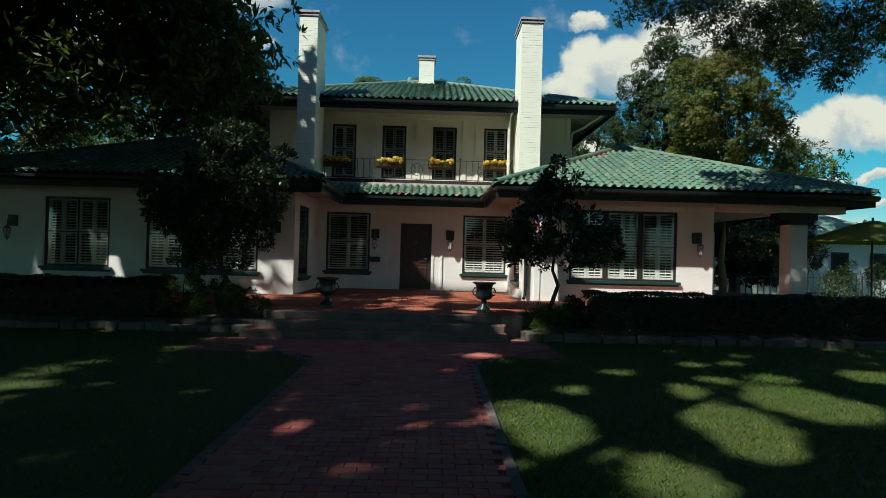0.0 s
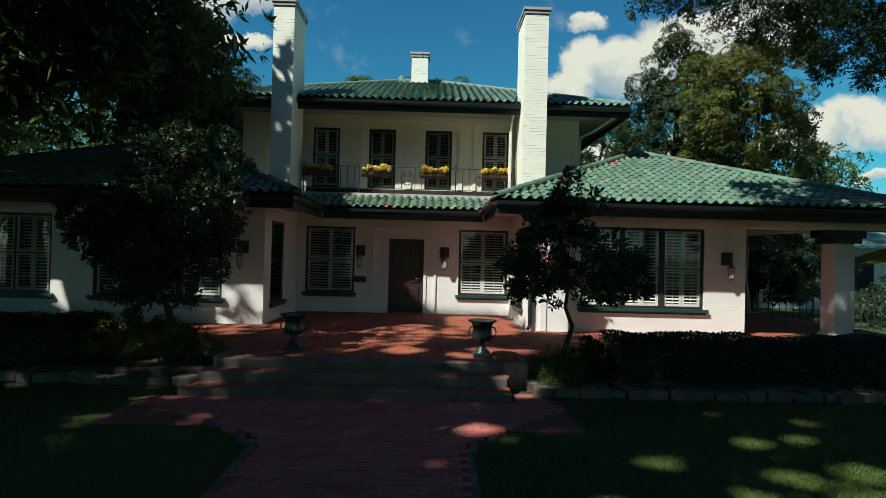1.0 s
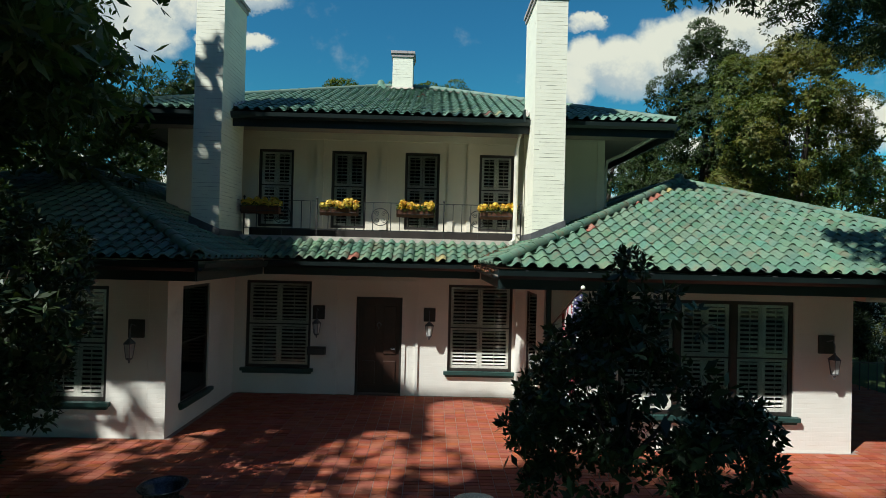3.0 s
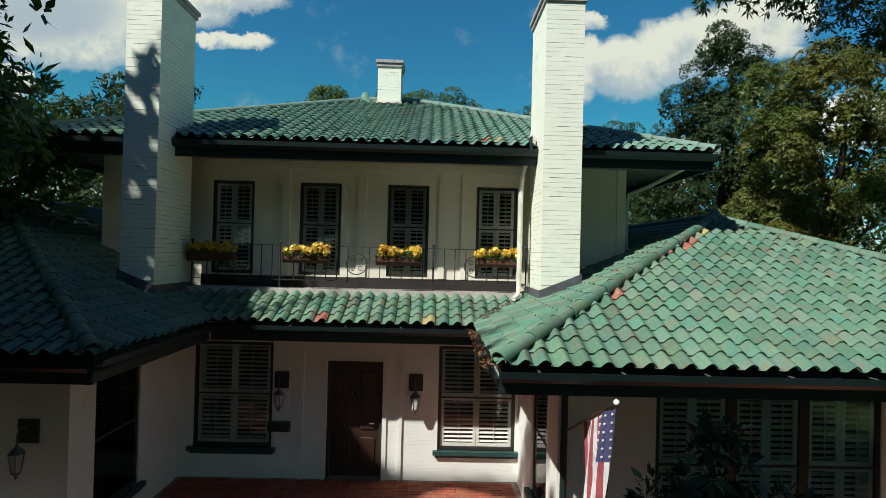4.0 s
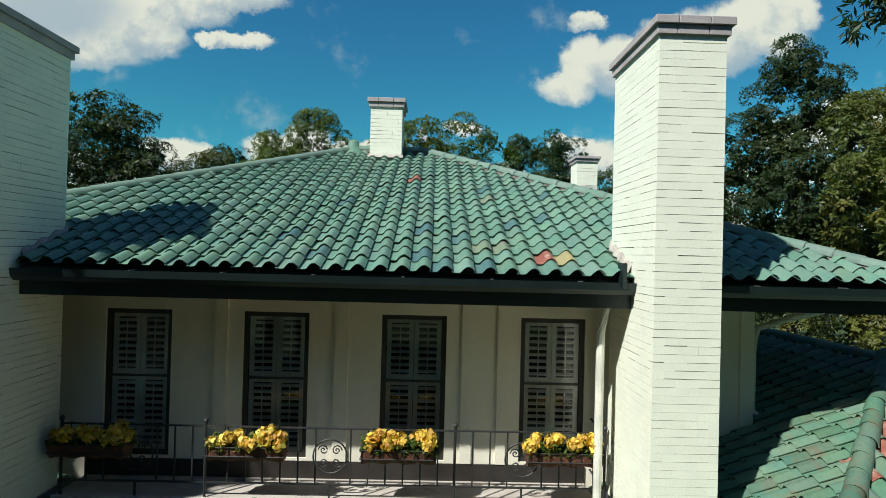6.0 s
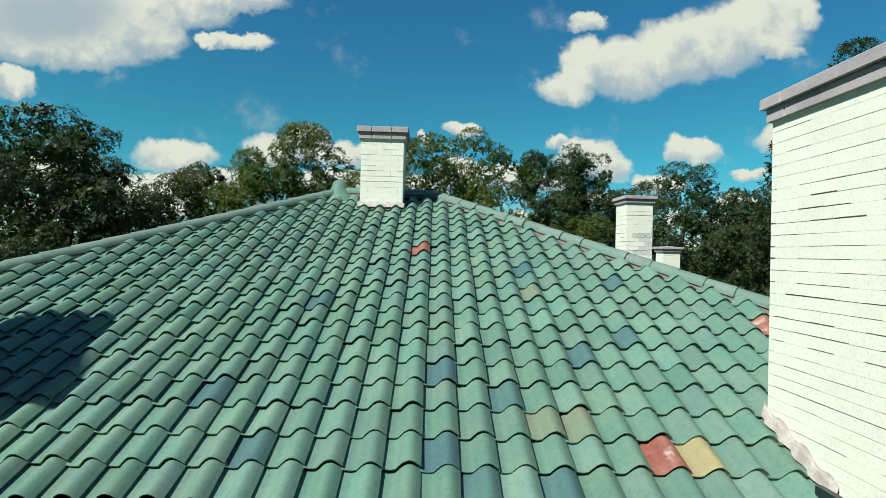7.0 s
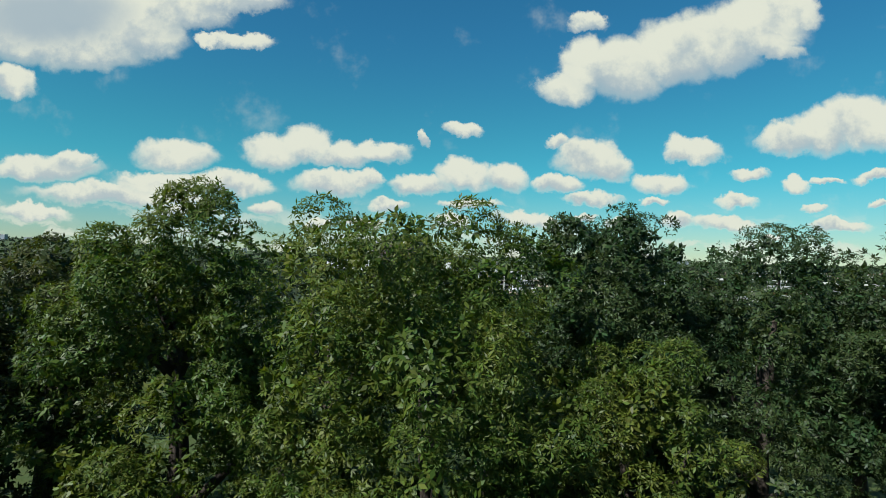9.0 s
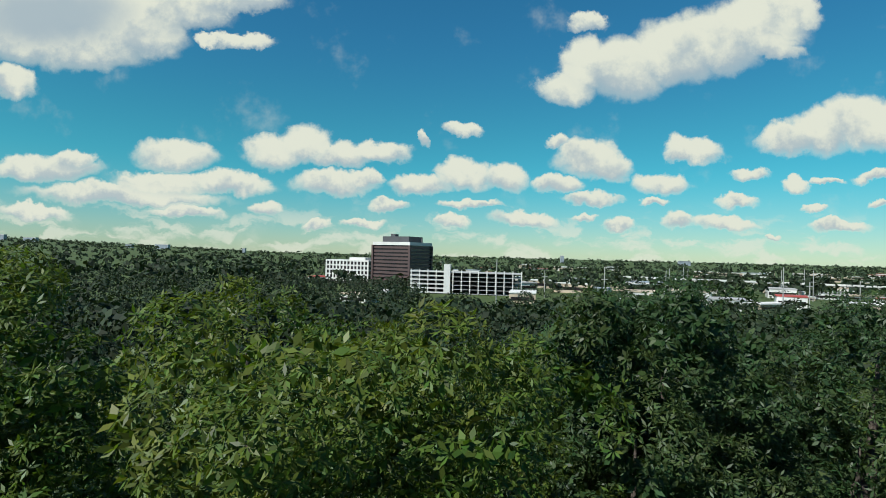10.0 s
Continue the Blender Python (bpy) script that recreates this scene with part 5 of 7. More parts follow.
for i, (ya, z) in enumerate(((10.40, P + 0.004), (10.02, 0.285), (9.64, 0.15))):
    s = part("step", Build().bevel_box(-3.2 - 0.12 * i, 1.33 + 0.02 * i, ya, 10.62 if i == 0 else ya + 0.40, -0.1, z, 0.012), STEP)
    tagged(s, "worn brick and concrete entry step", "step", "entry steps", kind="structure")
    x = -3.18 - 0.12 * i
    me = Build().bevel_box(-0.048, 0.048, 0.0, 0.2, -0.03, 0.006, 0.004).mesh("paver", PAVER)
    while x < 1.3 and i:
        o = new("paver", me)
        o.parent, o.location = s, (x + 0.05, ya + 0.12, z)
        x += 0.102
walk_path = part("garden_path", Build().box(-1.72, 0.62, -6.0, 8.4, -0.2, 0.012).box(-3.9, 2.1, 8.4, 9.64, -0.2, 0.012).box(1.42, 1.75, 9.64, 10.2, -0.2, 0.012), SAND)
tagged(walk_path, "red brick garden path leading to the steps", "path", kind="structure")


def flare(x, y):
    return -1.65 < x < 0.55 or (y > 7.6 and -1.65 - (y - 7.6) ** 1.6 < x < 0.55 + 0.75 * (y - 7.6) ** 1.5)


lay_bricks(walk_path, "paver", -3.8, 2.0, 2.0, 10.1, 0.03, "x", lambda x, y: flare(x, y) and (y < 9.62 or x > 1.48) and x < 1.7 + 2 * max(0, 10 - y), lambda x, y: -1.2 < x < 0.5 and y < 5.0, mat=PATHBRICK, rest_mat=PATHBRICKI)
# edging stones of the path
for side in (-1, 1):
    y = 1.5
    while y < 8.3:
        L = rng.uniform(0.28, 0.5)
        off = max(0.0, y + L / 2 - 7.6)
        x = -1.71 - off ** 1.6 if side < 0 else 0.61 + 0.75 * off ** 1.5
        st = part("edging_stone", Build().bevel_box(-0.045, 0.045, -L / 2 + 0.006, L / 2 - 0.006, -0.1, 0.036 + rng.normal(0, 0.005), 0.012), EDGE, walk_path)
        st.matrix_basis = pose(x, y + L / 2, 0, rng.normal(0, 1), rng.normal(0, 2), -side * math.degrees(math.atan(0.9 * off)))
        y += L

# planting beds with limestone edging
def bed(name, x0, x1, y0, y1, label):
    b = part("planting_bed", Build().bevel_box(x0 + 0.15, x1, y0 + 0.15, y1, -0.2, 0.22, 0.05), SOIL)
    tagged(b, label, "planting bed", kind="structure")
    for tier in (0,):
        x = x0
        while x < x1:
            L = rng.uniform(0.2, 0.5)
            h = 0.14 + rng.normal(0, 0.02)
            s = part("stone", Build().bevel_box(-L / 2 + 0.006, L / 2 - 0.006, -0.13, 0.13, 0, h - 0.006, 0.022), STONE, b)
            s.matrix_basis = pose(x + L / 2, y0 + 0.02 + rng.normal(0, 0.03), 0.01 + tier * h, rng.normal(0, 3), rng.normal(0, 2), rng.normal(0, 5))
            x += L
        y = y0 + 0.2
        while y < y1 - 0.3:
            L = rng.uniform(0.25, 0.5)
            s = part("stone", Build().bevel_box(-0.12, 0.12, -L / 2 + 0.006, L / 2 - 0.006, 0, 0.15, 0.02), STONE, b)
            s.matrix_basis = pose((x0 + 0.03 if x0 > 0 else x1) + rng.normal(0, 0.015), y + L / 2, 0.01 + tier * 0.125, 0, rng.normal(0, 1.5), rng.normal(0, 3))
            y += L
    return b


bed("bed", 1.78, 11.8, 10.10, 11.08, "mulched bed behind limestone edging, planted with a clipped hedge")
bed("bed", -14.5, -3.45, 10.35, 11.58, "mulched bed behind limestone edging, in deep shade")


def urn(x, y, z):
    u = thing("urn", "dark cast-iron garden urn with fluted bowl and flared rim", "urn", "urns flanking the steps", (x, y, z))
    part("plinth", Build().bevel_box(-0.15, 0.15, -0.15, 0.15, 0, 0.07, 0.01), URNM, u)
    part("foot", Build().lathe([(0.14, 0.07), (0.13, 0.1), (0.07, 0.15), (0.05, 0.2), (0.065, 0.23), (0.05, 0.25)], 0, 0, 20), URNM, u, smooth=True)
    n = 40
    prof = [(0.05, 0.25), (0.13, 0.275), (0.17, 0.33), (0.165, 0.38), (0.15, 0.43), (0.155, 0.52), (0.185, 0.57), (0.24, 0.60), (0.25, 0.615), (0.235, 0.62), (0.17, 0.57), (0.14, 0.5), (0.0, 0.48)]
    vs = []
    for r, zz in prof:
        for k in range(n):
            w = 2 * math.pi * k / n
            fl = 1 + (0.07 * math.cos(10 * w) if 0.27 < zz < 0.53 and r > 0.12 else 0)
            vs.append((r * fl * math.cos(w), r * fl * math.sin(w), zz))
    fs = [(i * n + k, i * n + (k + 1) % n, (i + 1) * n + (k + 1) % n, (i + 1) * n + k) for i in range(len(prof) - 1) for k in range(n)]
    part("bowl", Build().add(vs, fs), URNM, u, smooth=True)
    for s in (-1, 1):
        part("handle", Build().tube([(s * 0.15, 0, 0.34), (s * 0.22, 0, 0.36), (s * 0.235, 0, 0.43), (s * 0.2, 0, 0.5), (s * 0.16, 0, 0.5)], 0.014, 6), URNM, u)
    return u


urn(1.04, 11.0, P + 0.004)
urn(-2.22, 11.3, P + 0.004)


# dead leaves lying in the valley and gutter beside the entry
LITTER = leaf_material("dead_brown_leaf", (0.16, 0.07, 0.03), (0.12, 0.06, 0.035), 0.7, 0.1)
lr = np.random.default_rng(12)
n = 520
ly = lr.uniform(13.5, 16.5, n)
lp = np.stack([1.40 + lr.normal(0, 0.03, n), ly, 3.36 - 0.085 + lr.uniform(0, 0.05, n)], 1)
vy = lr.uniform(0, 1, 160) ** 1.5
lv = np.stack([1.60 + 0.75 * vy + lr.normal(0, 0.05, 160), 16.50 + 0.75 * vy + lr.normal(0, 0.05, 160), 3.50 + 0.31 * vy + lr.uniform(0, 0.03, 160)], 1)
litter = new("leaf_litter", quads_mesh("leaf_litter", leaves(lr, np.concatenate([lp, lv]), 0.026, np.array([[0.0, 0.0, 1.0]]).repeat(n + 160, 0), 0.6, 0.5), LITTER))
tagged(litter, "dead brown leaves lying in the roof gutter", "leaf litter", kind="stuff")


# ---- trees and shrubs ----
def wave(p, s, ph):
    """Soft three-dimensional unevenness in about -1 to 1."""
    x, y, z = p[:, 0] * s, p[:, 1] * s, p[:, 2] * s
    return (np.sin(x * 1.3 + 1.7 * np.sin(y * 0.9 + ph) + ph) + np.sin(y * 1.7 + 1.3 * np.sin(z * 1.1 + 2 * ph)) + np.sin(z * 1.5 + 1.5 * np.sin(x * 0.8 + 3 * ph))) / 3


# where leaves are cut from the crowns to place sun patches, carried down to the ground along the sun: x, y, half widths
CUT_OPEN = [(1.02, 5.22, .50, .62), (1.23, 4.44, .30, .28), (.74, 4.0, .2, .17), (3.05, 5.32, .48, .7), (4.3, 6.1, .65, .75), (2.87, 4.6, .35, .35), (1.85, 3.99, .3, .42), (6.5, 7.5, .6, .5), (2.6, 7.54, .2, .22), (4.0, 8.2, .22, .18), (3.8, 7.14, .25, .2),
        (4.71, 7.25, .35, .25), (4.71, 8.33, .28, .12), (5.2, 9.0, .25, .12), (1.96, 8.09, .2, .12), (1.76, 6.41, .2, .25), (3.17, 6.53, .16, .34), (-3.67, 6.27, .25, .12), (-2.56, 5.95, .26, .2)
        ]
CUT_OPEN += [(-.54, 4.53, .2, .13), (-.18, 4.92, .16, .12), (-1.29, 4.85, .17, .09), (-.83, 4.14, .14, .07), (-1.02, 7.04, .14, .12), (-.45, 3.95, .16, .08), (1.0, 10.7, .45, .1), (1.55, 10.15, .3, .2), (2.05, 10.3, .25, .18), (1.5, 11.9, .3, .35), (1.95, 14.9, .5, 1.4), (5.6, 14.6, 3.2, .5), (.7, 8.41, .44, .2), (.08, 11.74, .3, .4), (1.13, 11.34, .4, .25), (2.0, 11.8, .3, .28), (6.2, 15.35, 3.2, .7), (1.60, 16.4, .75, .95), (1.75, 16.2, .85, 1.0), (1.5, 15.6, .6, .5), (-3.2, 15.1, .16, .2)]
# where leaves are cut in part to place flecks of sun: x, y, half widths, openness
CUT_THIN = [(-0.6, 13.2, 1.7, 0.9, 0.12), (-3.3, 13.8, 1.6, 0.8, 0.08), (-2.8, 15.0, 1.4, 0.6, -0.35), (-10.2, 15.1, 0.6, 0.55, 0.3), (-7.6, 15.1, 0.55, 0.55, 0.25), (0.5, 14.2, 1.4, 1.3, 0.15), (-3.8, 15.15, 0.85, 0.65, 0.05),
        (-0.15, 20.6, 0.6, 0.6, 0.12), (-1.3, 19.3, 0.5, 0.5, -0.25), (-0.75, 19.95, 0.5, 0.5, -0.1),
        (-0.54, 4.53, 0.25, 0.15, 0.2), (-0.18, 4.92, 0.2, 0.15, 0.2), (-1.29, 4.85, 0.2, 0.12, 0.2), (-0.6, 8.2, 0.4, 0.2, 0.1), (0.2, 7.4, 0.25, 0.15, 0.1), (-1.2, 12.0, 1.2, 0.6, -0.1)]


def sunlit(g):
    """Whether a place in the crowns, carried down along the sun, is cut free of leaves to place sun there."""
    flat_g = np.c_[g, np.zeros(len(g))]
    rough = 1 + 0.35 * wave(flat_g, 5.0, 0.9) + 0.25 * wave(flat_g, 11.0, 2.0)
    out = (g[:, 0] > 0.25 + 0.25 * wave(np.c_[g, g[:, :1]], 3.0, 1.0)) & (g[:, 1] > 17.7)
    for x, y, w, h in CUT_OPEN:
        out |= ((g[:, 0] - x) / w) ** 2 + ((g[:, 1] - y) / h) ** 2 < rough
    # leaves towards the left chimney are cut so that broken shade reaches its shoulder
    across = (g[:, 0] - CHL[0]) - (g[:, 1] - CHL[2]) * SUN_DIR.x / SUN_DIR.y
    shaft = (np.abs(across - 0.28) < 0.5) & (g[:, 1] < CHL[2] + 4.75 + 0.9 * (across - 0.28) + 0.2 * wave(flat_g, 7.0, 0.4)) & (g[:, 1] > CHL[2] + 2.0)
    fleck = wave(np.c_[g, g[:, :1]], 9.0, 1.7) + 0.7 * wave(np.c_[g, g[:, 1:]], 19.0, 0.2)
    for x, y, w, h, share in CUT_THIN:
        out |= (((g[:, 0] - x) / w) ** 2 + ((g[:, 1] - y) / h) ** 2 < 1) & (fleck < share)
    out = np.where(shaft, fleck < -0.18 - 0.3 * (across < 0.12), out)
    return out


def foliage(r, lobes, quads, size, clump=0.45, per=7, gap=-0.5, slim=0.34, droop=0.0, under=-0.75, inner=0.5, cover=1.0, flat=0.0, at=None, face=1.0, shell=0.45, star=False):
    """Leaf quads: lobes (x, y, z, radius across, radius up) carry clumps on their skins, clumps carry sprigs of leaves."""
    cen, rad, nor = [], [], []
    for l in lobes:
        n = max(5, int(9.5 * cover * l[3] * (l[3] + l[4]) / 2 / clump ** 2 / 4))
        d = r.normal(0, 1, (n, 3))
        d /= np.linalg.norm(d, axis=1, keepdims=True)
        d = d[d[:, 2] > under]
        bump = 1 + 0.12 * wave(d * 2.0 + np.array(l[:3]) * 0.7, 2.2, l[0] + l[2])[:, None]
        cen.append(np.array(l[:3]) + d * r.uniform(0.72, 1.0, (len(d), 1)) * bump * np.array([l[3], l[3], l[4]]))
        nor.append(d)
        rad.append(clump * r.uniform(0.6, 1.35, len(d)))
    cen, nor, rad = np.concatenate(cen), np.concatenate(nor), np.concatenate(rad)
    # clumps buried in other lobes bear no leaves
    L = np.array(lobes)
    near = (((cen[:, None, :] - L[None, :, :3]) / L[None, :, [3, 3, 4]]) ** 2).sum(2).min(1)
    skin = near > inner
    cen, nor, rad = cen[skin], nor[skin], rad[skin]
    keep = wave(cen, 1.1, 0.7) + 0.5 * wave(cen, 2.7, 2.1) > gap
    cen, nor, rad = cen[keep], nor[keep], rad[keep]
    # boughs turned to the house bear more leaf than those behind
    weight = rad ** 2 * np.where(-nor[:, 1] + 0.9 * nor[:, 2] > -0.25, 1.0, face)
    pick = r.choice(len(cen), max(1, quads // per), p=weight / weight.sum())
    d = r.normal(0, 1, (len(pick), 3)) + nor[pick] * 0.55 + np.array([0, 0, 0.3])
    d /= np.linalg.norm(d, axis=1, keepdims=True)
    pts = cen[pick] + d * (rad[pick] * r.uniform(shell, 1.0, len(pick)) ** 0.5)[:, None] * np.array([1, 1, 0.8])
    n = len(pts)
    out = np.repeat(d, per, 0)
    t = r.normal(0, 1, (n * per, 3)) + out * 0.5
    if star:
        # leaves standing round the tip of each twig like the spokes of a wheel
        tip = d + r.normal(0, 0.35, (n, 3)) + np.array([0, 0, 0.35])
        tip /= np.linalg.norm(tip, axis=1, keepdims=True)
        e1 = np.cross(tip, r.normal(0, 1, (n, 3)))
        e1 /= np.linalg.norm(e1, axis=1, keepdims=True) + 1e-9
        e2 = np.cross(tip, e1)
        spoke = np.tile(np.arange(per) * 2 * np.pi / per, n) + r.normal(0, 0.25, n * per)
        t = np.repeat(e1, per, 0) * np.cos(spoke)[:, None] + np.repeat(e2, per, 0) * np.sin(spoke)[:, None] + np.repeat(tip, per, 0) * r.uniform(-0.1, 0.7, (n * per, 1))
        out = np.repeat(tip, per, 0)
    t -= out * flat * (t * out).sum(1)[:, None]
    t[:, 2] -= droop
    t /= np.linalg.norm(t, axis=1, keepdims=True)
    s = size * r.uniform(0.6, 1.3, (n * per, 1))
    base = np.repeat(pts, per, 0) + t * s * 0.25
    up = out + np.array([0, 0, 0.5]) + r.normal(0, 0.4, (n * per, 3))
    side = np.cross(t, up)
    side /= np.linalg.norm(side, axis=1, keepdims=True) + 1e-9
    mid = base + t * s * 0.95
    q = np.stack([base, mid + side * s * slim, base + t * s * 2, mid - side * s * slim], 1)
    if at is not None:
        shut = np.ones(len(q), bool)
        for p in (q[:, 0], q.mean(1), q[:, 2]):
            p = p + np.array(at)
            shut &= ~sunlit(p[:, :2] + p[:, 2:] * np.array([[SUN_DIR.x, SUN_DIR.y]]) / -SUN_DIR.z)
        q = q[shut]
    return q


def tree(name, label, base, top, lobes, quads, size, mat, girth=0.3, category="tree", group="", lean=(0, 0), limbs=6, sunny=False, core=0, hollow=False, spray=0.0, bough=None, trunk_mat=None, **kw):
    r = np.random.default_rng(int(abs(base[0] * 31 + base[1] * 17) * 10) + 3)
    t = thing(name, label, category, group, base)
    bx, by, bz = base
    local = [(l[0] - bx, l[1] - by, l[2] - bz, l[3], l[4]) for l in lobes]
    b = Build()
    pts = [Vector((lean[0] * (i / 6) ** 1.5 + 0.08 * math.sin(i * 1.9 + bx), lean[1] * (i / 6) ** 1.5 + 0.08 * math.cos(i * 2.3 + by), top * i / 6)) for i in range(7)]
    b.tube([pts[0] - Vector((0, 0, 0.3))] + pts, [girth * 1.5] + [girth * (1.2 - 0.75 * i / 6) for i in range(7)], 9)
    part("trunk", b, trunk_mat or BARK, t, smooth=True)
    order = sorted(range(len(local)), key=lambda i: -local[i][3])[:limbs]
    for i in order:
        l = local[i]
        k = min(6, max(2, int(6 * max(0.3, min(0.95, (l[2] - l[4]) / max(top, 0.1))))))
        p0, p2 = pts[k], Vector(l[:3])
        p1 = p0.lerp(p2, 0.5) + Vector((0.1 * l[3] * math.sin(i), 0.1 * l[3] * math.cos(i), 0.12 * l[3]))
        part("limb", Build().tube([p0, p0.lerp(p1, 0.5), p1, p1.lerp(p2, 0.6), p2 + Vector((0, 0, l[4] * 0.4))], [girth * 0.5, girth * 0.42, girth * 0.32, girth * 0.2, girth * 0.06], 7), BARK, t, smooth=True)
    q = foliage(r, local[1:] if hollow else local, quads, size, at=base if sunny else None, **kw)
    if core:
        # the shaded growth inside, of larger sprays
        deep = dict(kw, clump=0.25, gap=-2.0, flat=0.6, cover=0.6, inner=0.15, star=False)
        if spray:
            deep.update(slim=0.46, inner=0.35)
        f = 0.83 if spray else 0.6
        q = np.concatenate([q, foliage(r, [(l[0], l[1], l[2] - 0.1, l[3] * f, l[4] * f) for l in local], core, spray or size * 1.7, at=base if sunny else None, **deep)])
    if bough:
        # extra leafier boughs of smaller leaves, many out of view and added to cast shade
        near = [(l[0] - bx, l[1] - by, l[2] - bz, l[3], l[4]) for l in bough[0]]
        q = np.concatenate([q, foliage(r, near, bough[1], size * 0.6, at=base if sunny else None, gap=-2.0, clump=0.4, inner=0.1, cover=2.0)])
    o = new("crown", quads_mesh("crown", q, mat))
    o.parent = t
    return t


def lobes_round(cx, cy, cz, rad, up, n, seed, small=0.5):
    """Lobes scattered over a rounded crown."""
    r = np.random.default_rng(seed)
    out = [(cx, cy, cz, rad * 0.72, up * 0.72)]
    for i in range(n):
        d = r.normal(0, 1, 3)
        d /= np.linalg.norm(d)
        d[2] = d[2] * 0.8 + 0.15
        s = small * r.uniform(0.75, 1.2)
        out.append((cx + d[0] * rad * (1 - s * 0.72), cy + d[1] * rad * (1 - s * 0.72), cz + d[2] * up * (1 - s * 0.72), rad * s, up * s * 0.95))
    return out


# clipped ornamental trees in the beds
tree("holly_tree", "small standard tree with a dense dark glossy crown", (2.30, 10.36, 0.2), 1.7,
     [(2.46, 10.6, 2.2, 0.75, 0.7)] + [(2.46 + 0.78 * math.cos(k * 0.785), 10.6 + 0.66 * math.sin(k * 0.785), 1.76 + 0.12 * math.sin(k * 2.2), 0.40, 0.34) for k in range(8)]
     + [(2.48 + 0.64 * math.cos(k * 0.9 + 0.4), 10.6 + 0.58 * math.sin(k * 0.9 + 0.4), 2.25, 0.42, 0.36) for k in range(7)]
     + [(2.52 + 0.40 * math.cos(k * 1.05), 10.6 + 0.40 * math.sin(k * 1.05), 2.68, 0.36, 0.30) for k in range(6)]
     + [(2.50 + 0.18 * math.cos(k * 1.6), 10.6 + 0.20 * math.sin(k * 1.6), 3.02, 0.26, 0.24) for k in range(4)] + [(2.42, 10.6, 3.36, 0.07, 0.22)], 19000, 0.044, LEAF_SHINY, 0.045, group="trees in the beds", lean=(0.12, 0.2), gap=-0.3, clump=0.17, slim=0.42, core=500)
tree("holly_tree", "small bushy tree with a dense dark crown and pale shoots", (-4.35, 11.1, 0.2), 1.5,
     lobes_round(-4.25, 11.0, 2.65, 1.3, 1.3, 16, 9, 0.45) + [(-4.1, 10.9, 3.7, 0.45, 0.42), (-4.6, 11.0, 1.5, 0.6, 0.4)], 28000, 0.046, LEAF_SHINY, 0.07, group="trees in the beds", lean=(0.05, -0.1), gap=-0.8, clump=0.26, slim=0.38, core=3000)

# great tree before the left wing; its crown overhangs roof and lawn
tree("oak_tree", "broad old oak with a heavy dark crown shading the wing", (-13.0, 9.5, 0.0), 7.0,
     [(-11.8, 11.4, 8, 3.2, 3.0), (-8.5, 12.6, 9, 3.2, 3.0), (-6.2, 13.4, 7.2, 2.1, 1.6), (-13.5, 14, 9, 4, 3.4), (-9.8, 11.8, 10.5, 3.0, 2.6), (-8.2, 12.4, 11, 2.0, 1.6), (-10, 15.5, 10.5, 3.4, 3),
      (-9.2, 12.4, 6.2, 1.7, 1.5), (-11.5, 10.5, 5.2, 2.4, 1.6), (-6.4, 14.0, 6.6, 1.7, 1.2), (-13, 17, 7, 3, 2.6), (-9.5, 13.5, 6.6, 2.2, 1.8), (-5.95, 14.15, 7.9, 1.0, 0.8), (-6.35, 13.7, 9.2, 1.1, 0.9), (-5.5, 13.9, 8.9, 1.0, 0.9), (-5.9, 12.9, 8.1, 1.4, 1.0), (-4.6, 12.8, 6.6, 0.9, 0.7), (-5.2, 13.0, 7.6, 1.2, 1.0), (-5.4, 12.6, 6.0, 1.1, 0.8), (-5.0, 12.4, 8.6, 1.2, 1.0), (-6.5, 12.2, 5.6, 1.2, 0.9), (-6.4, 12.5, 9.6, 1.6, 1.2), (-7.4, 12.2, 4.9, 1.3, 0.8), (-6.4, 13.5, 8.0, 1.3, 1.0), (-12, 12, 12, 4, 3), (-8, 11.5, 12.8, 3, 2), (-10.5, 12, 4.6, 1.8, 0.9),
      (-6.35, 13.55, 8.6, 1.1, 1.1), (-6.7, 13.2, 10.1, 1.0, 0.8), (-6.9, 17.4, 5.7, 1.0, 0.8), (-7.7, 16.0, 5.3, 1.2, 0.8), (-7.6, 19.2, 6.4, 1.4, 1.2)],
     84000, 0.125, LEAF_SHADE, 0.5, limbs=9, core=16000, gap=-1.3, clump=0.6, inner=0.2, sunny=True, cover=1.8,
     bough=([(-6.3, 13.6, 8.5, 1.0, 1.0), (-6.7, 13.2, 9.9, 1.0, 0.8), (-5.8, 14.2, 7.6, 0.8, 0.8), (-6.0, 13.9, 9.2, 0.8, 0.8), (-5.6, 14.6, 6.8, 0.8, 0.7), (-6.3, 14.7, 6.2, 0.9, 0.6), (-7.3, 15.6, 6.4, 1.2, 0.7), (-6.4, 16.4, 6.0, 0.7, 0.6), (-6.15, 14.6, 7.0, 0.8, 0.75), (-6.2, 14.55, 8.0, 0.8, 0.75), (-6.25, 14.55, 9.0, 0.8, 0.75), (-6.2, 14.6, 9.9, 0.75, 0.6), (-7.1, 13.9, 9.0, 1.0, 0.8), (-7.2, 13.9, 10.5, 1.0, 0.9)], 46000))
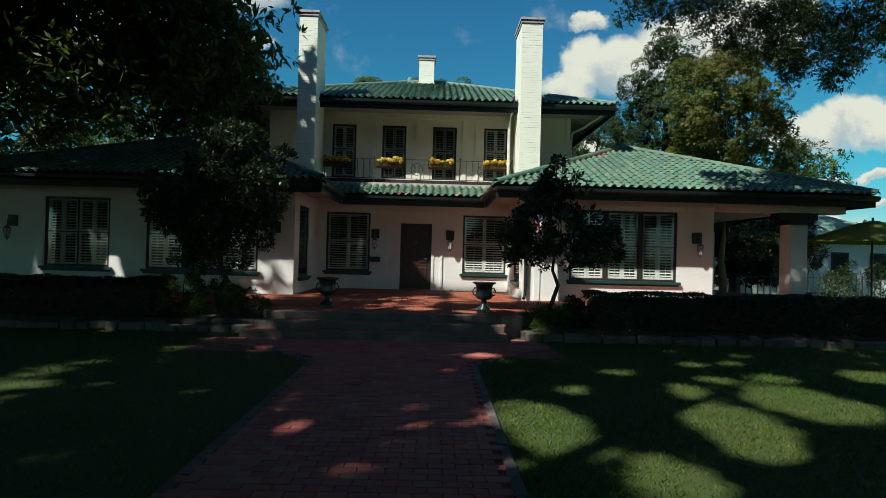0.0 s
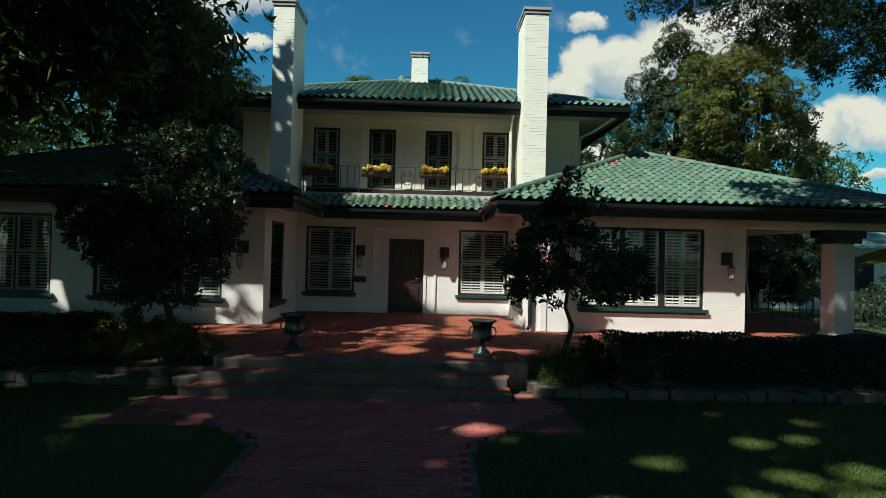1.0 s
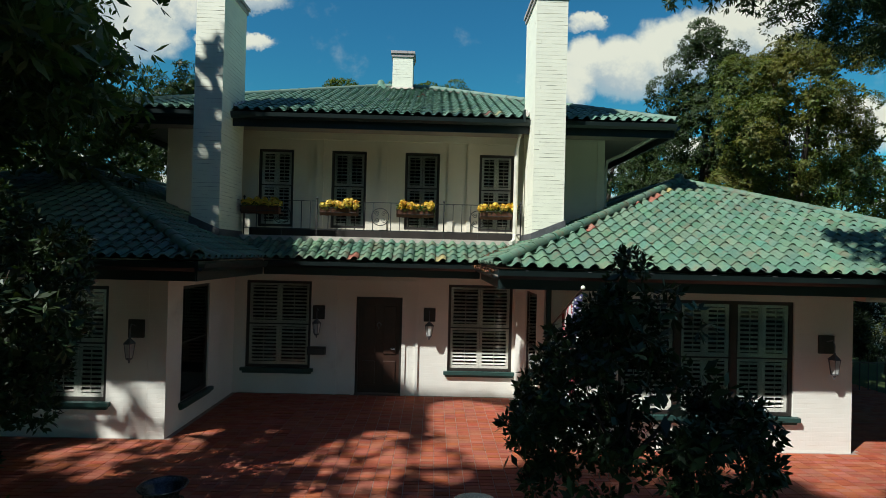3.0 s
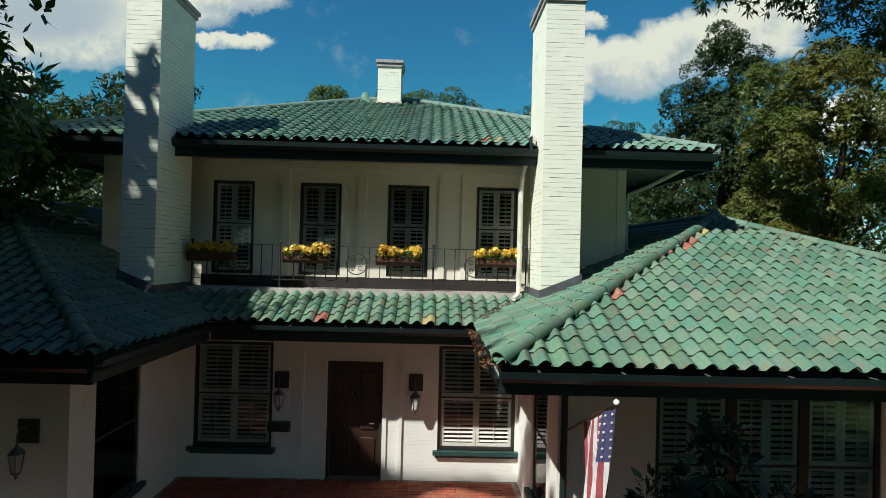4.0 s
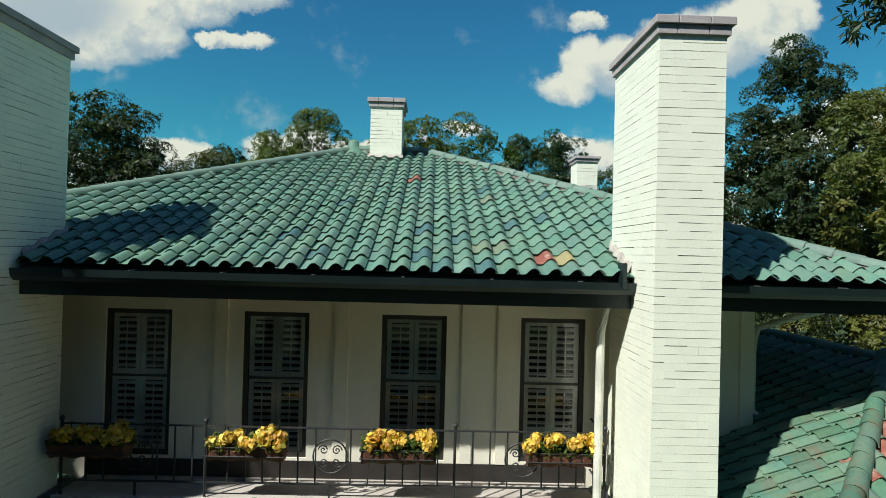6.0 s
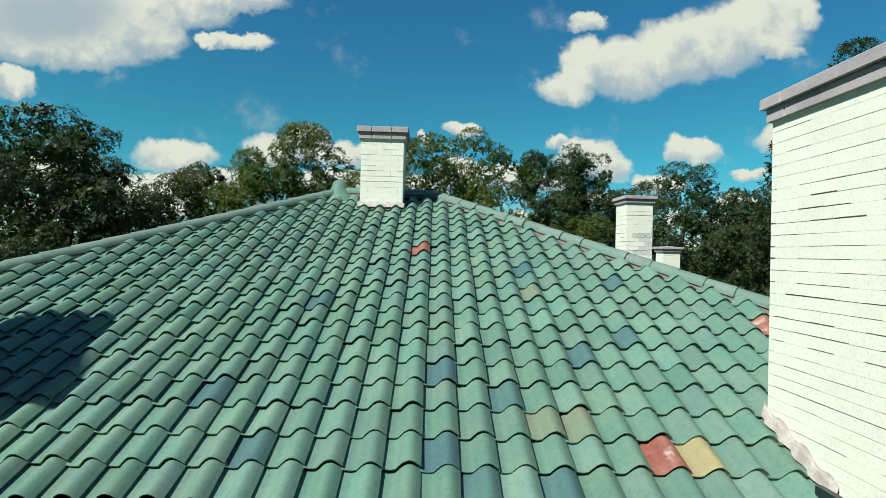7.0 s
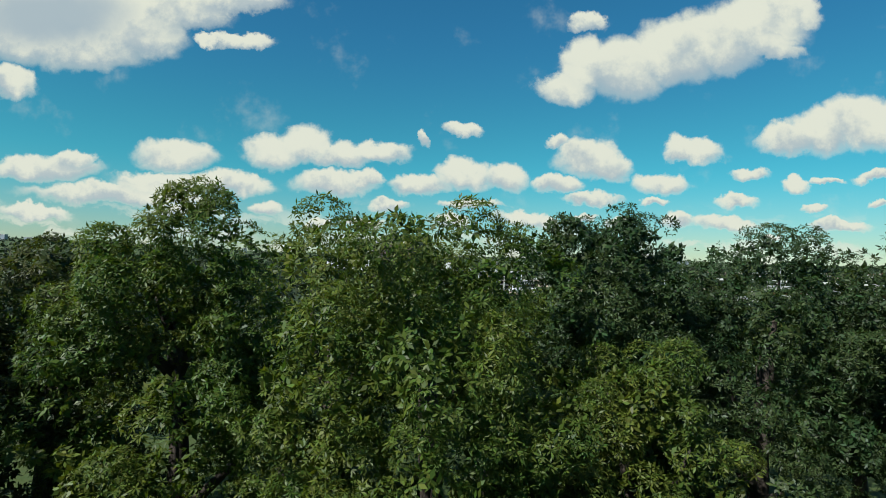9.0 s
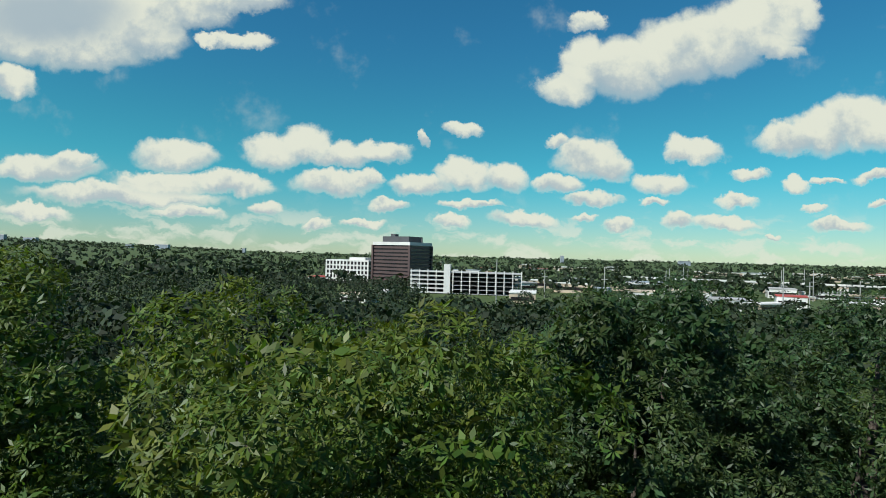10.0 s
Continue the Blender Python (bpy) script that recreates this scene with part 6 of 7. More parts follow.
# oaks before the lawn, their boughs over the path
tree("oak_tree", "tall oak standing before the lawn, its boughs over the path", (-7.5, -2.5, 0.0), 7.0,
     [(-6, 0, 9, 4.2, 2.6), (-9, -2, 9.5, 4, 3), (-5.2, -3, 10, 3.0, 2.2), (-2.6, 1.5, 9.2, 3.0, 1.7), (-7.5, 3.4, 9.4, 3.0, 1.8), (-11, 2.5, 10, 3.5, 2), (-4.6, 3.4, 9.6, 2.2, 1.2),
      (-12, 3, 13.5, 4.2, 3.5), (-8, 1.5, 14, 4, 3.2), (-15, 7.5, 14, 4.5, 3.5), (-10.5, 6.5, 14.5, 3, 2.2), (-6.8, 6.6, 9.8, 1.8, 1.0), (-5.0, 8.6, 10.2, 0.9, 0.6)],
     30000, 0.29, LEAF_DARK, 0.45, limbs=9, gap=-1.3, clump=0.6, inner=0.2, sunny=True,
     # unseen boughs added to keep sun off the patio
     bough=([(-7.6, 9.4, 9.5, 2.0, 1.0), (-6.2, 8.6, 9.6, 1.6, 0.9), (-8.6, 8.0, 9.4, 1.8, 1.0), (-6.6, 10.6, 9.2, 1.3, 0.8), (-7.4, 10.2, 10.4, 1.8, 0.8)], 19000))
tree("oak_tree", "slender oak with a low bough over the path", (-4.6, 4.2, 0.0), 6.2,
     [(-3.2, 5.6, 7.6, 1.3, 0.8), (-1.95, 6.8, 5.6, 0.5, 0.55), (-2.3, 6.4, 6.5, 0.7, 0.6), (-4.6, 5.4, 8.0, 1.6, 1.0)],
     9000, 0.075, LEAF_DARK, 0.12, limbs=4, gap=-0.6, clump=0.32, slim=0.22, droop=0.6, sunny=True)
tree("oak_tree", "oak at the edge of the lawn casting dappled shade", (3.6, -2.8, 0.0), 7.0,
     [(0.4, 3.3, 9.4, 2.6, 1.6), (2.6, 1.0, 9.5, 2.6, 1.8), (1.5, -2.5, 10, 3.5, 2.2), (-0.8, 0.4, 9.3, 2.2, 1.4), (4.6, 9.8, 10.3, 1.6, 0.9), (3.8, 8.6, 9.6, 1.4, 0.9), (3.4, 6.0, 11.2, 1.4, 0.8), (5.0, 4.0, 10.6, 1.3, 0.9), (1.6, 5.2, 9.8, 1.7, 0.9),
      (-1.4, 6.2, 9.4, 1.1, 0.7), (-6.2, -2.0, 9.0, 2.4, 1.2), (-5.4, -0.6, 8.6, 1.6, 0.9), (0.4, 5.6, 9.9, 1.3, 0.7), (-1.0, 4.6, 9.6, 1.6, 0.8), (2.2, 6.0, 10.6, 1.1, 0.6)],
     30000, 0.22, LEAF_DARK, 0.4, limbs=7, gap=-1.3, clump=0.5, inner=0.2, sunny=True,
     # unseen boughs added to shade the right end of the wing roof
     bough=([(5.4, 10.6, 11.0, 1.6, 0.6), (6.7, 10.8, 11.1, 1.5, 0.6), (6.9, 12.3, 11.3, 1.4, 0.6)], 4000))
# unseen grove added behind the camera to shut off much of the sky
for k, (x, y, top, rad) in enumerate(((-24, 2, 17, 6.5), (-17, -9, 18, 6.5), (-6, -13, 18, 6.5), (5, -12, 17, 6.0), (15, -10, 18, 6.5), (24, -3, 16, 6.0), (23, 8, 14, 5.0), (-23, 13, 16, 6.0), (-15, 2.0, 10, 4.2), (-19.5, 8.0, 11, 4.2), (16, 1.5, 10, 4.0))):
    tree("oak_tree", "unseen tall oak added around the lawn to block sky light", (x, y, 0.0), top * 0.6, lobes_round(x, y, top * 0.58, rad, top * 0.42, 12, 90 + k, 0.42),
         8000, 0.55, LEAF_DARK, 0.4, group="grove around the lawn", gap=-1.6, clump=0.9, limbs=5, sunny=True)
# pecan beyond the porch, its boughs over the right wing
tree("pecan_tree", "tall pecan with drooping leafy boughs over the wing", (17.5, 18.5, 0.0), 10.0,
     [(8.4, 18.2, 12.0, 2.1, 1.6), (10.8, 18.4, 11.2, 2.4, 1.6), (13.6, 18.2, 10.6, 2.8, 2.0), (12.2, 17.4, 13.2, 3.2, 2.2), (15.6, 17.8, 9.8, 2.4, 2.0), (16.5, 19, 13, 4, 3), (7.3, 18.0, 11.3, 1.1, 0.9), (6.6, 18.1, 10.3, 0.8, 0.5), (7.8, 18.0, 10.3, 0.9, 0.6), (8.9, 18.2, 9.9, 1.0, 0.7), (9.8, 17.6, 13.4, 2.2, 1.6),
      (10.4, 18.0, 9.7, 1.1, 0.8), (11.8, 18.0, 9.2, 1.2, 0.9), (13.2, 18.0, 8.8, 1.3, 1.0), (12.4, 17.8, 8.1, 0.9, 0.8)],
     92000, 0.078, LEAF_DARK, 0.2, limbs=3, gap=-1.2, clump=0.4, slim=0.26, droop=0.7,
     # the first four are unseen boughs added to shade the ground past the porch
     bough=([(7.4, 16.0, 11.6, 1.6, 0.7), (9.2, 15.6, 11.6, 1.8, 0.7), (6.2, 15.2, 11.8, 1.3, 0.6), (10.8, 16.2, 11.4, 1.6, 0.7), (9.6, 18.0, 9.8, 1.2, 0.7), (11.2, 17.9, 9.4, 1.3, 0.9), (12.8, 17.9, 8.9, 1.4, 1.0), (7.6, 18.0, 10.5, 1.2, 0.6)], 44000))
# trees behind the house
BACK = "trees behind the house"


def domes(cx, cy, top, rad, n, seed, low=3.5, small=0.3):
    """Rounded boughs over the shoulders of a crown, the uppermost at the height top."""
    r = np.random.default_rng(seed)
    out = [(cx, cy, (top + low) / 2, rad * 0.62, (top - low) * 0.4)]
    for i in range(n):
        f = (i + 0.5) / n
        w = i * 2.399 + r.uniform(-0.4, 0.4)
        s = rad * small * r.uniform(0.75, 1.25)
        k = math.sqrt(1 - (1 - f) ** 2)
        h = top - (top - low) * f ** 1.15
        out.append((cx + math.cos(w) * k * (rad - s * 0.6), cy + math.sin(w) * k * (rad - s * 0.6), h - s * 0.75, s, s * 0.8))
    return out


CROWN = dict(core=25000, spray=0.078, hollow=True, face=0.07, gap=-1.5, clump=0.46, slim=0.30, cover=1.1, droop=0.25, inner=0.5, shell=0.75, star=True)
tree("oak_tree", "tall dark green oak with a tapering crown beside the house", (12.6, 29.4, -0.2), 9.0,
     [(12.4, 29.2, 9.0, 2.2, 3.4), (12.15, 28.8, 13.0, 0.8, 0.75), (11.7, 28.8, 11.9, 1.1, 0.95), (12.9, 29.0, 12.0, 1.2, 0.95), (11.0, 28.9, 10.5, 1.2, 1.05), (12.5, 28.5, 10.5, 1.5, 1.2), (13.9, 29.0, 10.8, 1.4, 1.2),
      (10.5, 29.0, 9.0, 1.3, 1.1), (12.3, 28.2, 8.9, 1.6, 1.3), (14.6, 29.2, 9.2, 1.6, 1.3), (10.6, 28.8, 7.3, 1.4, 1.2), (12.4, 28.4, 7.0, 1.8, 1.4), (10.9, 28.8, 5.5, 1.5, 1.2), (13.5, 28.6, 5.4, 1.7, 1.4), (9.9, 29.4, 6.4, 1.0, 0.9)],
     56000, 0.062, LEAF_DARK, 0.3, group=BACK, **dict(CROWN, core=26000, spray=0.085))
tree("elm_tree", "yellowing green elm with soft drooping boughs past the wing", (14.6, 25.9, -0.2), 8.0,
     domes(14.0, 25.8, 11.8, 3.1, 30, 21, 2.0, 0.36) + [(12.0, 25.4, 10.2, 1.1, 0.9), (13.4, 24.6, 10.6, 1.1, 0.9), (15.8, 25.6, 11.4, 1.2, 1.0), (11.6, 24.8, 8.2, 1.1, 1.0), (12.9, 23.9, 8.9, 1.1, 0.9)],
     84000, 0.060, LEAF_ELM, 0.22, group=BACK, **dict(CROWN, droop=0.6, slim=0.30, core=26000, spray=0.085))
tree("oak_tree", "broad green oak crown close behind the roof", (0.8, 33.2, -0.2), 8.0,
     domes(0.5, 32.4, 11.0, 3.9, 34, 33, 3.2, 0.30) + [(-1.1, 31.2, 10.6, 1.0, 0.8), (0.0, 30.8, 10.85, 1.1, 0.8), (1.3, 31.0, 10.75, 1.0, 0.75), (2.7, 32.0, 10.45, 1.0, 0.75), (-0.8, 29.9, 9.0, 1.1, 1.0), (0.9, 29.8, 9.1, 1.1, 1.0), (0.2, 29.5, 7.0, 1.2, 1.1), (2.4, 30.2, 8.0, 1.2, 1.0)],
     96000, 0.056, LEAF_OAK, 0.35, group=BACK, **CROWN)
tree("oak_tree", "uneven oak crown with open twiggy top", (-5.0, 33.4, -0.2), 9.5,
     domes(-4.8, 32.8, 11.0, 3.1, 28, 35, 3.2, 0.32) + [(-4.3, 32.3, 11.55, 0.6, 0.5), (-3.8, 32.2, 11.15, 0.6, 0.5), (-4.9, 32.3, 11.1, 0.6, 0.5), (-3.2, 32.2, 10.6, 0.7, 0.6), (-5.6, 32.4, 10.5, 0.8, 0.6)],
     64000, 0.056, LEAF_OAK, 0.3, group=BACK, **CROWN)
tree("live_oak", "dark blue-green live oak crown", (5.3, 35.6, -0.3), 8.0,
     domes(5.2, 35.4, 11.9, 2.9, 28, 37, 3.2, 0.33) + [(4.3, 34.6, 11.2, 0.9, 0.6), (5.4, 34.6, 11.3, 0.9, 0.6), (6.3, 35, 11.1, 0.9, 0.6)], 46000, 0.060, LEAF_LIVE, 0.35, group=BACK, **CROWN)
tree("oak_tree", "low spreading oak crown beside the others", (4.8, 31.6, -0.2), 6.0,
     domes(4.7, 31.6, 8.9, 2.3, 22, 41, 2.6, 0.36), 48000, 0.054, LEAF_OAK, 0.28, group=BACK, **dict(CROWN, core=15000))
tree("oak_tree", "dark oak crown with bare twigs past the eaves", (-10.6, 30.0, -0.2), 8.5,
     domes(-10.6, 29.8, 11.2, 3.2, 26, 43, 3.0, 0.30) + [(-9.7, 28.9, 10.9, 0.6, 0.5), (-10.8, 29.2, 11.3, 0.6, 0.5)], 50000, 0.056, LEAF_DARK, 0.3, group=BACK, **CROWN)
tree("live_oak", "rounded dark live oak", (10.4, 36.5, -0.3), 8.0,
     domes(10.2, 36.3, 11.7, 3.8, 30, 47, 3.0, 0.30), 56000, 0.058, LEAF_LIVE, 0.35, group=BACK, **CROWN)
tree("oak_tree", "oak crown filling the row", (-8.4, 34.0, -0.3), 8.0,
     domes(-8.6, 33.8, 10.9, 3.0, 28, 51, 3.0, 0.32), 40000, 0.064, LEAF_OLIVE, 0.3, group=BACK, **CROWN)
k = 0
for x, y, top, rad, m in ((-15.5, 33, 12.6, 4.2, LEAF_DARK), (-21, 36, 11.0, 5.0, LEAF_OAK), (18.5, 34, 11.5, 4.6, LEAF_DARK), (-2.6, 38.5, 11.5, 4.4, LEAF_OAK), (15.0, 37, 12.4, 4.0, LEAF_DARK), (17, 41, 9.4, 4.6, LEAF_OAK), (11, 44, 9.2, 4.4, LEAF_DARK),
                        (3.0, 38.6, 11.4, 3.4, LEAF_OAK), (8.0, 39.6, 11.5, 3.4, LEAF_DARK), (3.5, 45, 9.2, 4.4, LEAF_OAK), (-6, 46, 8.6, 4.6, LEAF_DARK), (-13, 42, 8.6, 4.8, LEAF_OAK), (23, 37, 10.0, 5.0, LEAF_OAK), (-19.5, 23, 10.5, 4.5, LEAF_DARK)):
    tree("oak_tree", "oak in the wooded grounds behind the house", (x, y, -0.4), top * 0.6,
         lobes_round(x, y, top * 0.6, rad, top * 0.38, 13, 60 + k, 0.4), 16000 if -12 < x < 18 else 7000, 0.085 if -12 < x < 18 else 0.13, m, 0.3, group=BACK, gap=-1.5, clump=0.5, limbs=4, core=7000, spray=0.11, star=True, face=0.3, hollow=True)
    k += 1


def shrub(name, label, lobes, sprigs, size, mat, category="shrub", group="", **kw):
    r = np.random.default_rng(int(abs(lobes[0][0]) * 100))
    cx, cy = lobes[0][0], lobes[0][1]
    t = thing(name, label, category, group, (cx, cy, 0.25))
    local = [(l[0] - cx, l[1] - cy, l[2] - 0.25, l[3], l[4]) for l in lobes]
    for l in local:
        part("stem", Build().tube([(l[0], l[1], -0.05), (l[0] + 0.05, l[1], l[2] * 0.6), (l[0], l[1] + 0.04, l[2] + l[4] * 0.6)], [0.02, 0.015, 0.006], 5), BARK, t)
    o = new("leafage", quads_mesh("leafage", foliage(r, local, sprigs * 6, size, clump=kw.get("clump", 0.16), slim=kw.get("slim", 0.34)), mat))
    o.parent = t
    return t


def hedge(x0, x1, y0, y1, top, label):
    r = np.random.default_rng(int(abs(x0) * 10) + 1)
    n = int((x1 - x0) * 2600)
    cx = (x0 + x1) / 2
    t = thing("hedge", label, "hedge", at=(cx, y0, 0.25))
    u, v, w = r.uniform(x0, x1, n), r.uniform(0, 1, n), r.uniform(0, 1, n)
    # an uneven rounded section: up the front, over the top
    s = v * 2.6
    yy = np.where(s < 1, y0 + 0.15 * s ** 2, y0 + 0.15 + (y1 - y0 - 0.2) * (s - 1) / 1.6)
    zz = np.where(s < 1, 0.25 + (top - 0.3) * s, top - 0.05)
    p = np.stack([u, yy, zz], 1)
    p[:, 2] += (0.04 * wave(p, 2.3, 1.0) + 0.04 * wave(p, 7.0, 2.0)) * (s > 0.5) - r.random(n) ** 2 * 0.15
    p[:, 1] += 0.10 * wave(p, 2.7, 0.3) + r.random(n) ** 2 * 0.12
    nor = np.stack([np.zeros(n), np.where(s < 1, -0.9, -0.1), np.where(s < 1, 0.4, 1.0)], 1)
    p -= np.array([cx, y0, 0.25])
    o = new("leafage", quads_mesh("leafage", leaves(r, p, 0.030, nor, 0.7, 0.5), LEAF_HEDGE))
    o.parent = t
    st = Build()
    x = x0 + 0.2
    while x < x1:
        st.tube([(x - cx, (y1 - y0) / 2, -0.05), (x - cx + 0.05, (y1 - y0) / 2 - 0.1, top - 0.5)], [0.025, 0.012], 5)
        x += 0.5
    part("stems", st, BARK, t)
    core = Build().bevel_box(x0 - cx + 0.1, x1 - cx - 0.1, 0.2, y1 - y0 - 0.08, -0.02, top - 0.38, 0.12)
    part("inner_growth", core, LEAF_HEDGE, t)


hedge(3.0, 11.5, 10.22, 11.0, 0.97, "clipped dark green boxwood hedge in shade")
hedge(-14.0, -5.4, 10.5, 11.5, 1.0, "clipped dark hedge before the wing, in deep shade")
shrub("shrub", "loose green shrub with pale shoots", [(-4.4, 11.0, 0.55, 0.55, 0.42), (-3.95, 11.1, 0.5, 0.4, 0.36), (-5.1, 11.0, 0.6, 0.55, 0.45), (-3.75, 10.85, 0.42, 0.32, 0.28)], 1500, 0.035, LEAF_OAK)
shrub("shrub", "low spiky groundcover at the bed corner", [(2.05, 10.4, 0.34, 0.22, 0.16), (2.45, 10.4, 0.36, 0.24, 0.18), (2.3, 10.7, 0.38, 0.25, 0.2)], 420, 0.05, LEAF_OAK, slim=0.15)
shrub("shrub", "small rounded shrub beside the hedge", [(2.85, 10.5, 0.48, 0.28, 0.26), (2.75, 10.8, 0.48, 0.26, 0.28)], 420, 0.035, LEAF_HEDGE)
shrub("bamboo", "tall bamboo thicket past the porch", [(11.9, 21.5, 2.0, 0.9, 1.9), (13.0, 22.2, 2.3, 1.0, 2.0), (10.6, 22.6, 1.9, 0.9, 1.7), (14.4, 21.8, 2.0, 1.0, 1.7), (9.2, 23.4, 1.8, 0.9, 1.6)], 7000, 0.09, LEAF_HEDGE, slim=0.2, clump=0.3)
shrub("shrub", "bushes behind the iron fence", [(16.5, 20.5, 0.9, 1.0, 0.8), (18.5, 20.8, 1.0, 1.1, 0.9), (15.2, 19.8, 0.7, 0.7, 0.5), (20.5, 21, 0.9, 1.2, 0.8)], 1500, 0.06, LEAF_LIVE, clump=0.25)

tree("crape_myrtle", "small garden tree with a smooth tan trunk past the porch", (10.75, 19.9, 0.0), 3.1,
     [(10.8, 20.0, 3.9, 0.9, 0.6), (10.3, 20.2, 3.6, 0.6, 0.5), (11.3, 19.9, 3.7, 0.6, 0.5)], 3000, 0.05, LEAF_LIVE, 0.13, limbs=3, gap=-1.5, clump=0.25, trunk_mat=TANBARK)

# ---- lawn ----
def lawn(label, x0, x1, y0, y1, n, keep):
    r = np.random.default_rng(int(abs(x0 * 7 + x1)))
    p = np.stack([r.uniform(x0, x1, n), y0 + (y1 - y0) * r.random(n) ** 1.2, np.zeros(n)], 1)
    p = p[keep(p[:, 0], p[:, 1])]
    n = len(p)
    h = 0.034 * (1 + 0.35 * wave(p, 1.6, 0.4))[:, None] * r.uniform(0.6, 1.3, (n, 1))
    d = np.stack([r.normal(0, 0.45, n), r.normal(0, 0.45, n), np.ones(n)], 1)
    a = r.uniform(0, 2 * np.pi, n)
    w = np.stack([np.cos(a), np.sin(a), np.zeros(n)], 1) * 0.0042
    mid = p + d * h * 0.55 + np.array([0, 0, 0.004])
    tip = p + d * h + np.stack([d[:, 0], d[:, 1], -0.5 * np.ones(n)], 1) * h * 0.3
    q = np.stack([p - w, p + w, mid + w * 0.8 + (tip - mid) * 0.5, tip], 1)
    o = new("lawn", quads_mesh("lawn", q, GRASS))
    tagged(o, label, "lawn", kind="stuff")


lawn("mown green lawn dappled with tree shade", 0.62, 11.5, 2.0, 10.05, 105000, lambda x, y: (x > 0.68 + 0.75 * np.maximum(0, y - 7.6) ** 1.5))
lawn("mown green lawn in tree shade", -11.5, -1.7, 2.0, 10.3, 30000, lambda x, y: (x < -1.78 - np.maximum(0, y - 7.6) ** 1.6))

# ---- beyond the porch ----
um = thing("patio_umbrella", "open lime green patio umbrella on a dark pole", "umbrella", at=(11.55, 14.0, 0.0))
LIME = leaf_material("lime_green_canvas", (0.16, 0.19, 0.03), (0.18, 0.2, 0.035), 0.8, 0.3)
rim = [(1.7 * math.cos(w), 1.7 * math.sin(w)) for w in np.linspace(0, 2 * math.pi, 9)[:-1]]
for i in range(8):
    (xa, ya), (xb, yb) = rim[i], rim[(i + 1) % 8]
    vs, fs, n = [], [], 6
    for j in range(n + 1):
        f = j / n
        for x, y in ((xa, ya), ((xa + xb) / 2 * 0.985, (ya + yb) / 2 * 0.985), (xb, yb)):
            vs.append((x * f, y * f, 2.78 - 0.60 * f ** 1.25))
    fs = [(j * 3 + k, j * 3 + k + 1, j * 3 + k + 4, j * 3 + k + 3) for j in range(n) for k in range(2)]
    part("canopy_panel", Build().add(vs, fs), LIME, um)
    part("rib", Build().tube([(0, 0, 2.72), (xa * 0.98, ya * 0.98, 2.16)], 0.01, 5), DOORW, um)
part("pole", Build().tube([(0, 0, 0.05), (0, 0, 2.85)], 0.025, 8), DOORW, um)
part("base", Build().lathe([(0.0, 0.0), (0.3, 0.0), (0.3, 0.05), (0.06, 0.09), (0.04, 0.3), (0.0, 0.3)], 0, 0, 16), URNM, um)

fence = thing("iron_fence", "black iron picket fence at the garden edge", "fence", at=(16.0, 18.8, 0.0))
for i in range(46):
    x = -5.0 + i * 0.22
    part("picket", Build().box(x - 0.01, x + 0.01, -0.01, 0.01, 0.05, 1.25), IRON, fence)
part("rail", Build().box(-5.1, 5.1, -0.015, 0.015, 1.08, 1.11).box(-5.1, 5.1, -0.015, 0.015, 0.15, 0.18), IRON, fence)

cottage = thing("cottage", "low white neighbouring cottage with a green roof", "house", at=(19.0, 27.0, 0.0))
part("wall", Build().box(-5, 5, 0, 5, 0, 2.9), STUCCO, cottage)
part("roof", Build().add([(-5.6, -0.6, 2.9), (5.6, -0.6, 2.9), (5.6, 5.6, 2.9), (-5.6, 5.6, 2.9), (-2.6, 2.5, 4.3), (2.6, 2.5, 4.3)], [(0, 1, 5, 4), (1, 2, 5), (2, 3, 4, 5), (3, 0, 4), (3, 2, 1, 0)]), TILEI, cottage)
for x in (-3.6, -1.2, 1.6, 3.6):
    w = part("window", Build().box(x - 0.45, x + 0.45, -0.04, -0.003, 0.9, 2.2), FRAMEP, cottage)
    part("pane", Build().box(x - 0.36, x + 0.36, -0.06, -0.045, 1.0, 2.1), DARKIN, w)
part("door", Build().box(0.0, 0.9, -0.05, -0.003, 0.0, 2.1), SHUTTER, cottage)
part("step", Build().box(-0.2, 1.1, -0.5, -0.06, 0.0, 0.15), STEP, cottage)
shed = thing("pergola_shed", "low garden building seen through the porch", "shed", at=(9.8, 26.5, 0.0))
part("wall", Build().box(-2.2, 2.6, 0, 3, 0, 2.4), STUCCO, shed)
part("roof", Build().add([(-2.7, -0.5, 2.4), (3.1, -0.5, 2.4), (3.1, 3.5, 2.4), (-2.7, 3.5, 2.4), (-1.2, 1.5, 3.3), (1.6, 1.5, 3.3)], [(0, 1, 5, 4), (1, 2, 5), (2, 3, 4, 5), (3, 0, 4), (3, 2, 1, 0)]), TILEI, shed)
part("door", Build().box(0.2, 1.1, -0.05, -0.003, 0.0, 2.0), FRAMEP, shed)


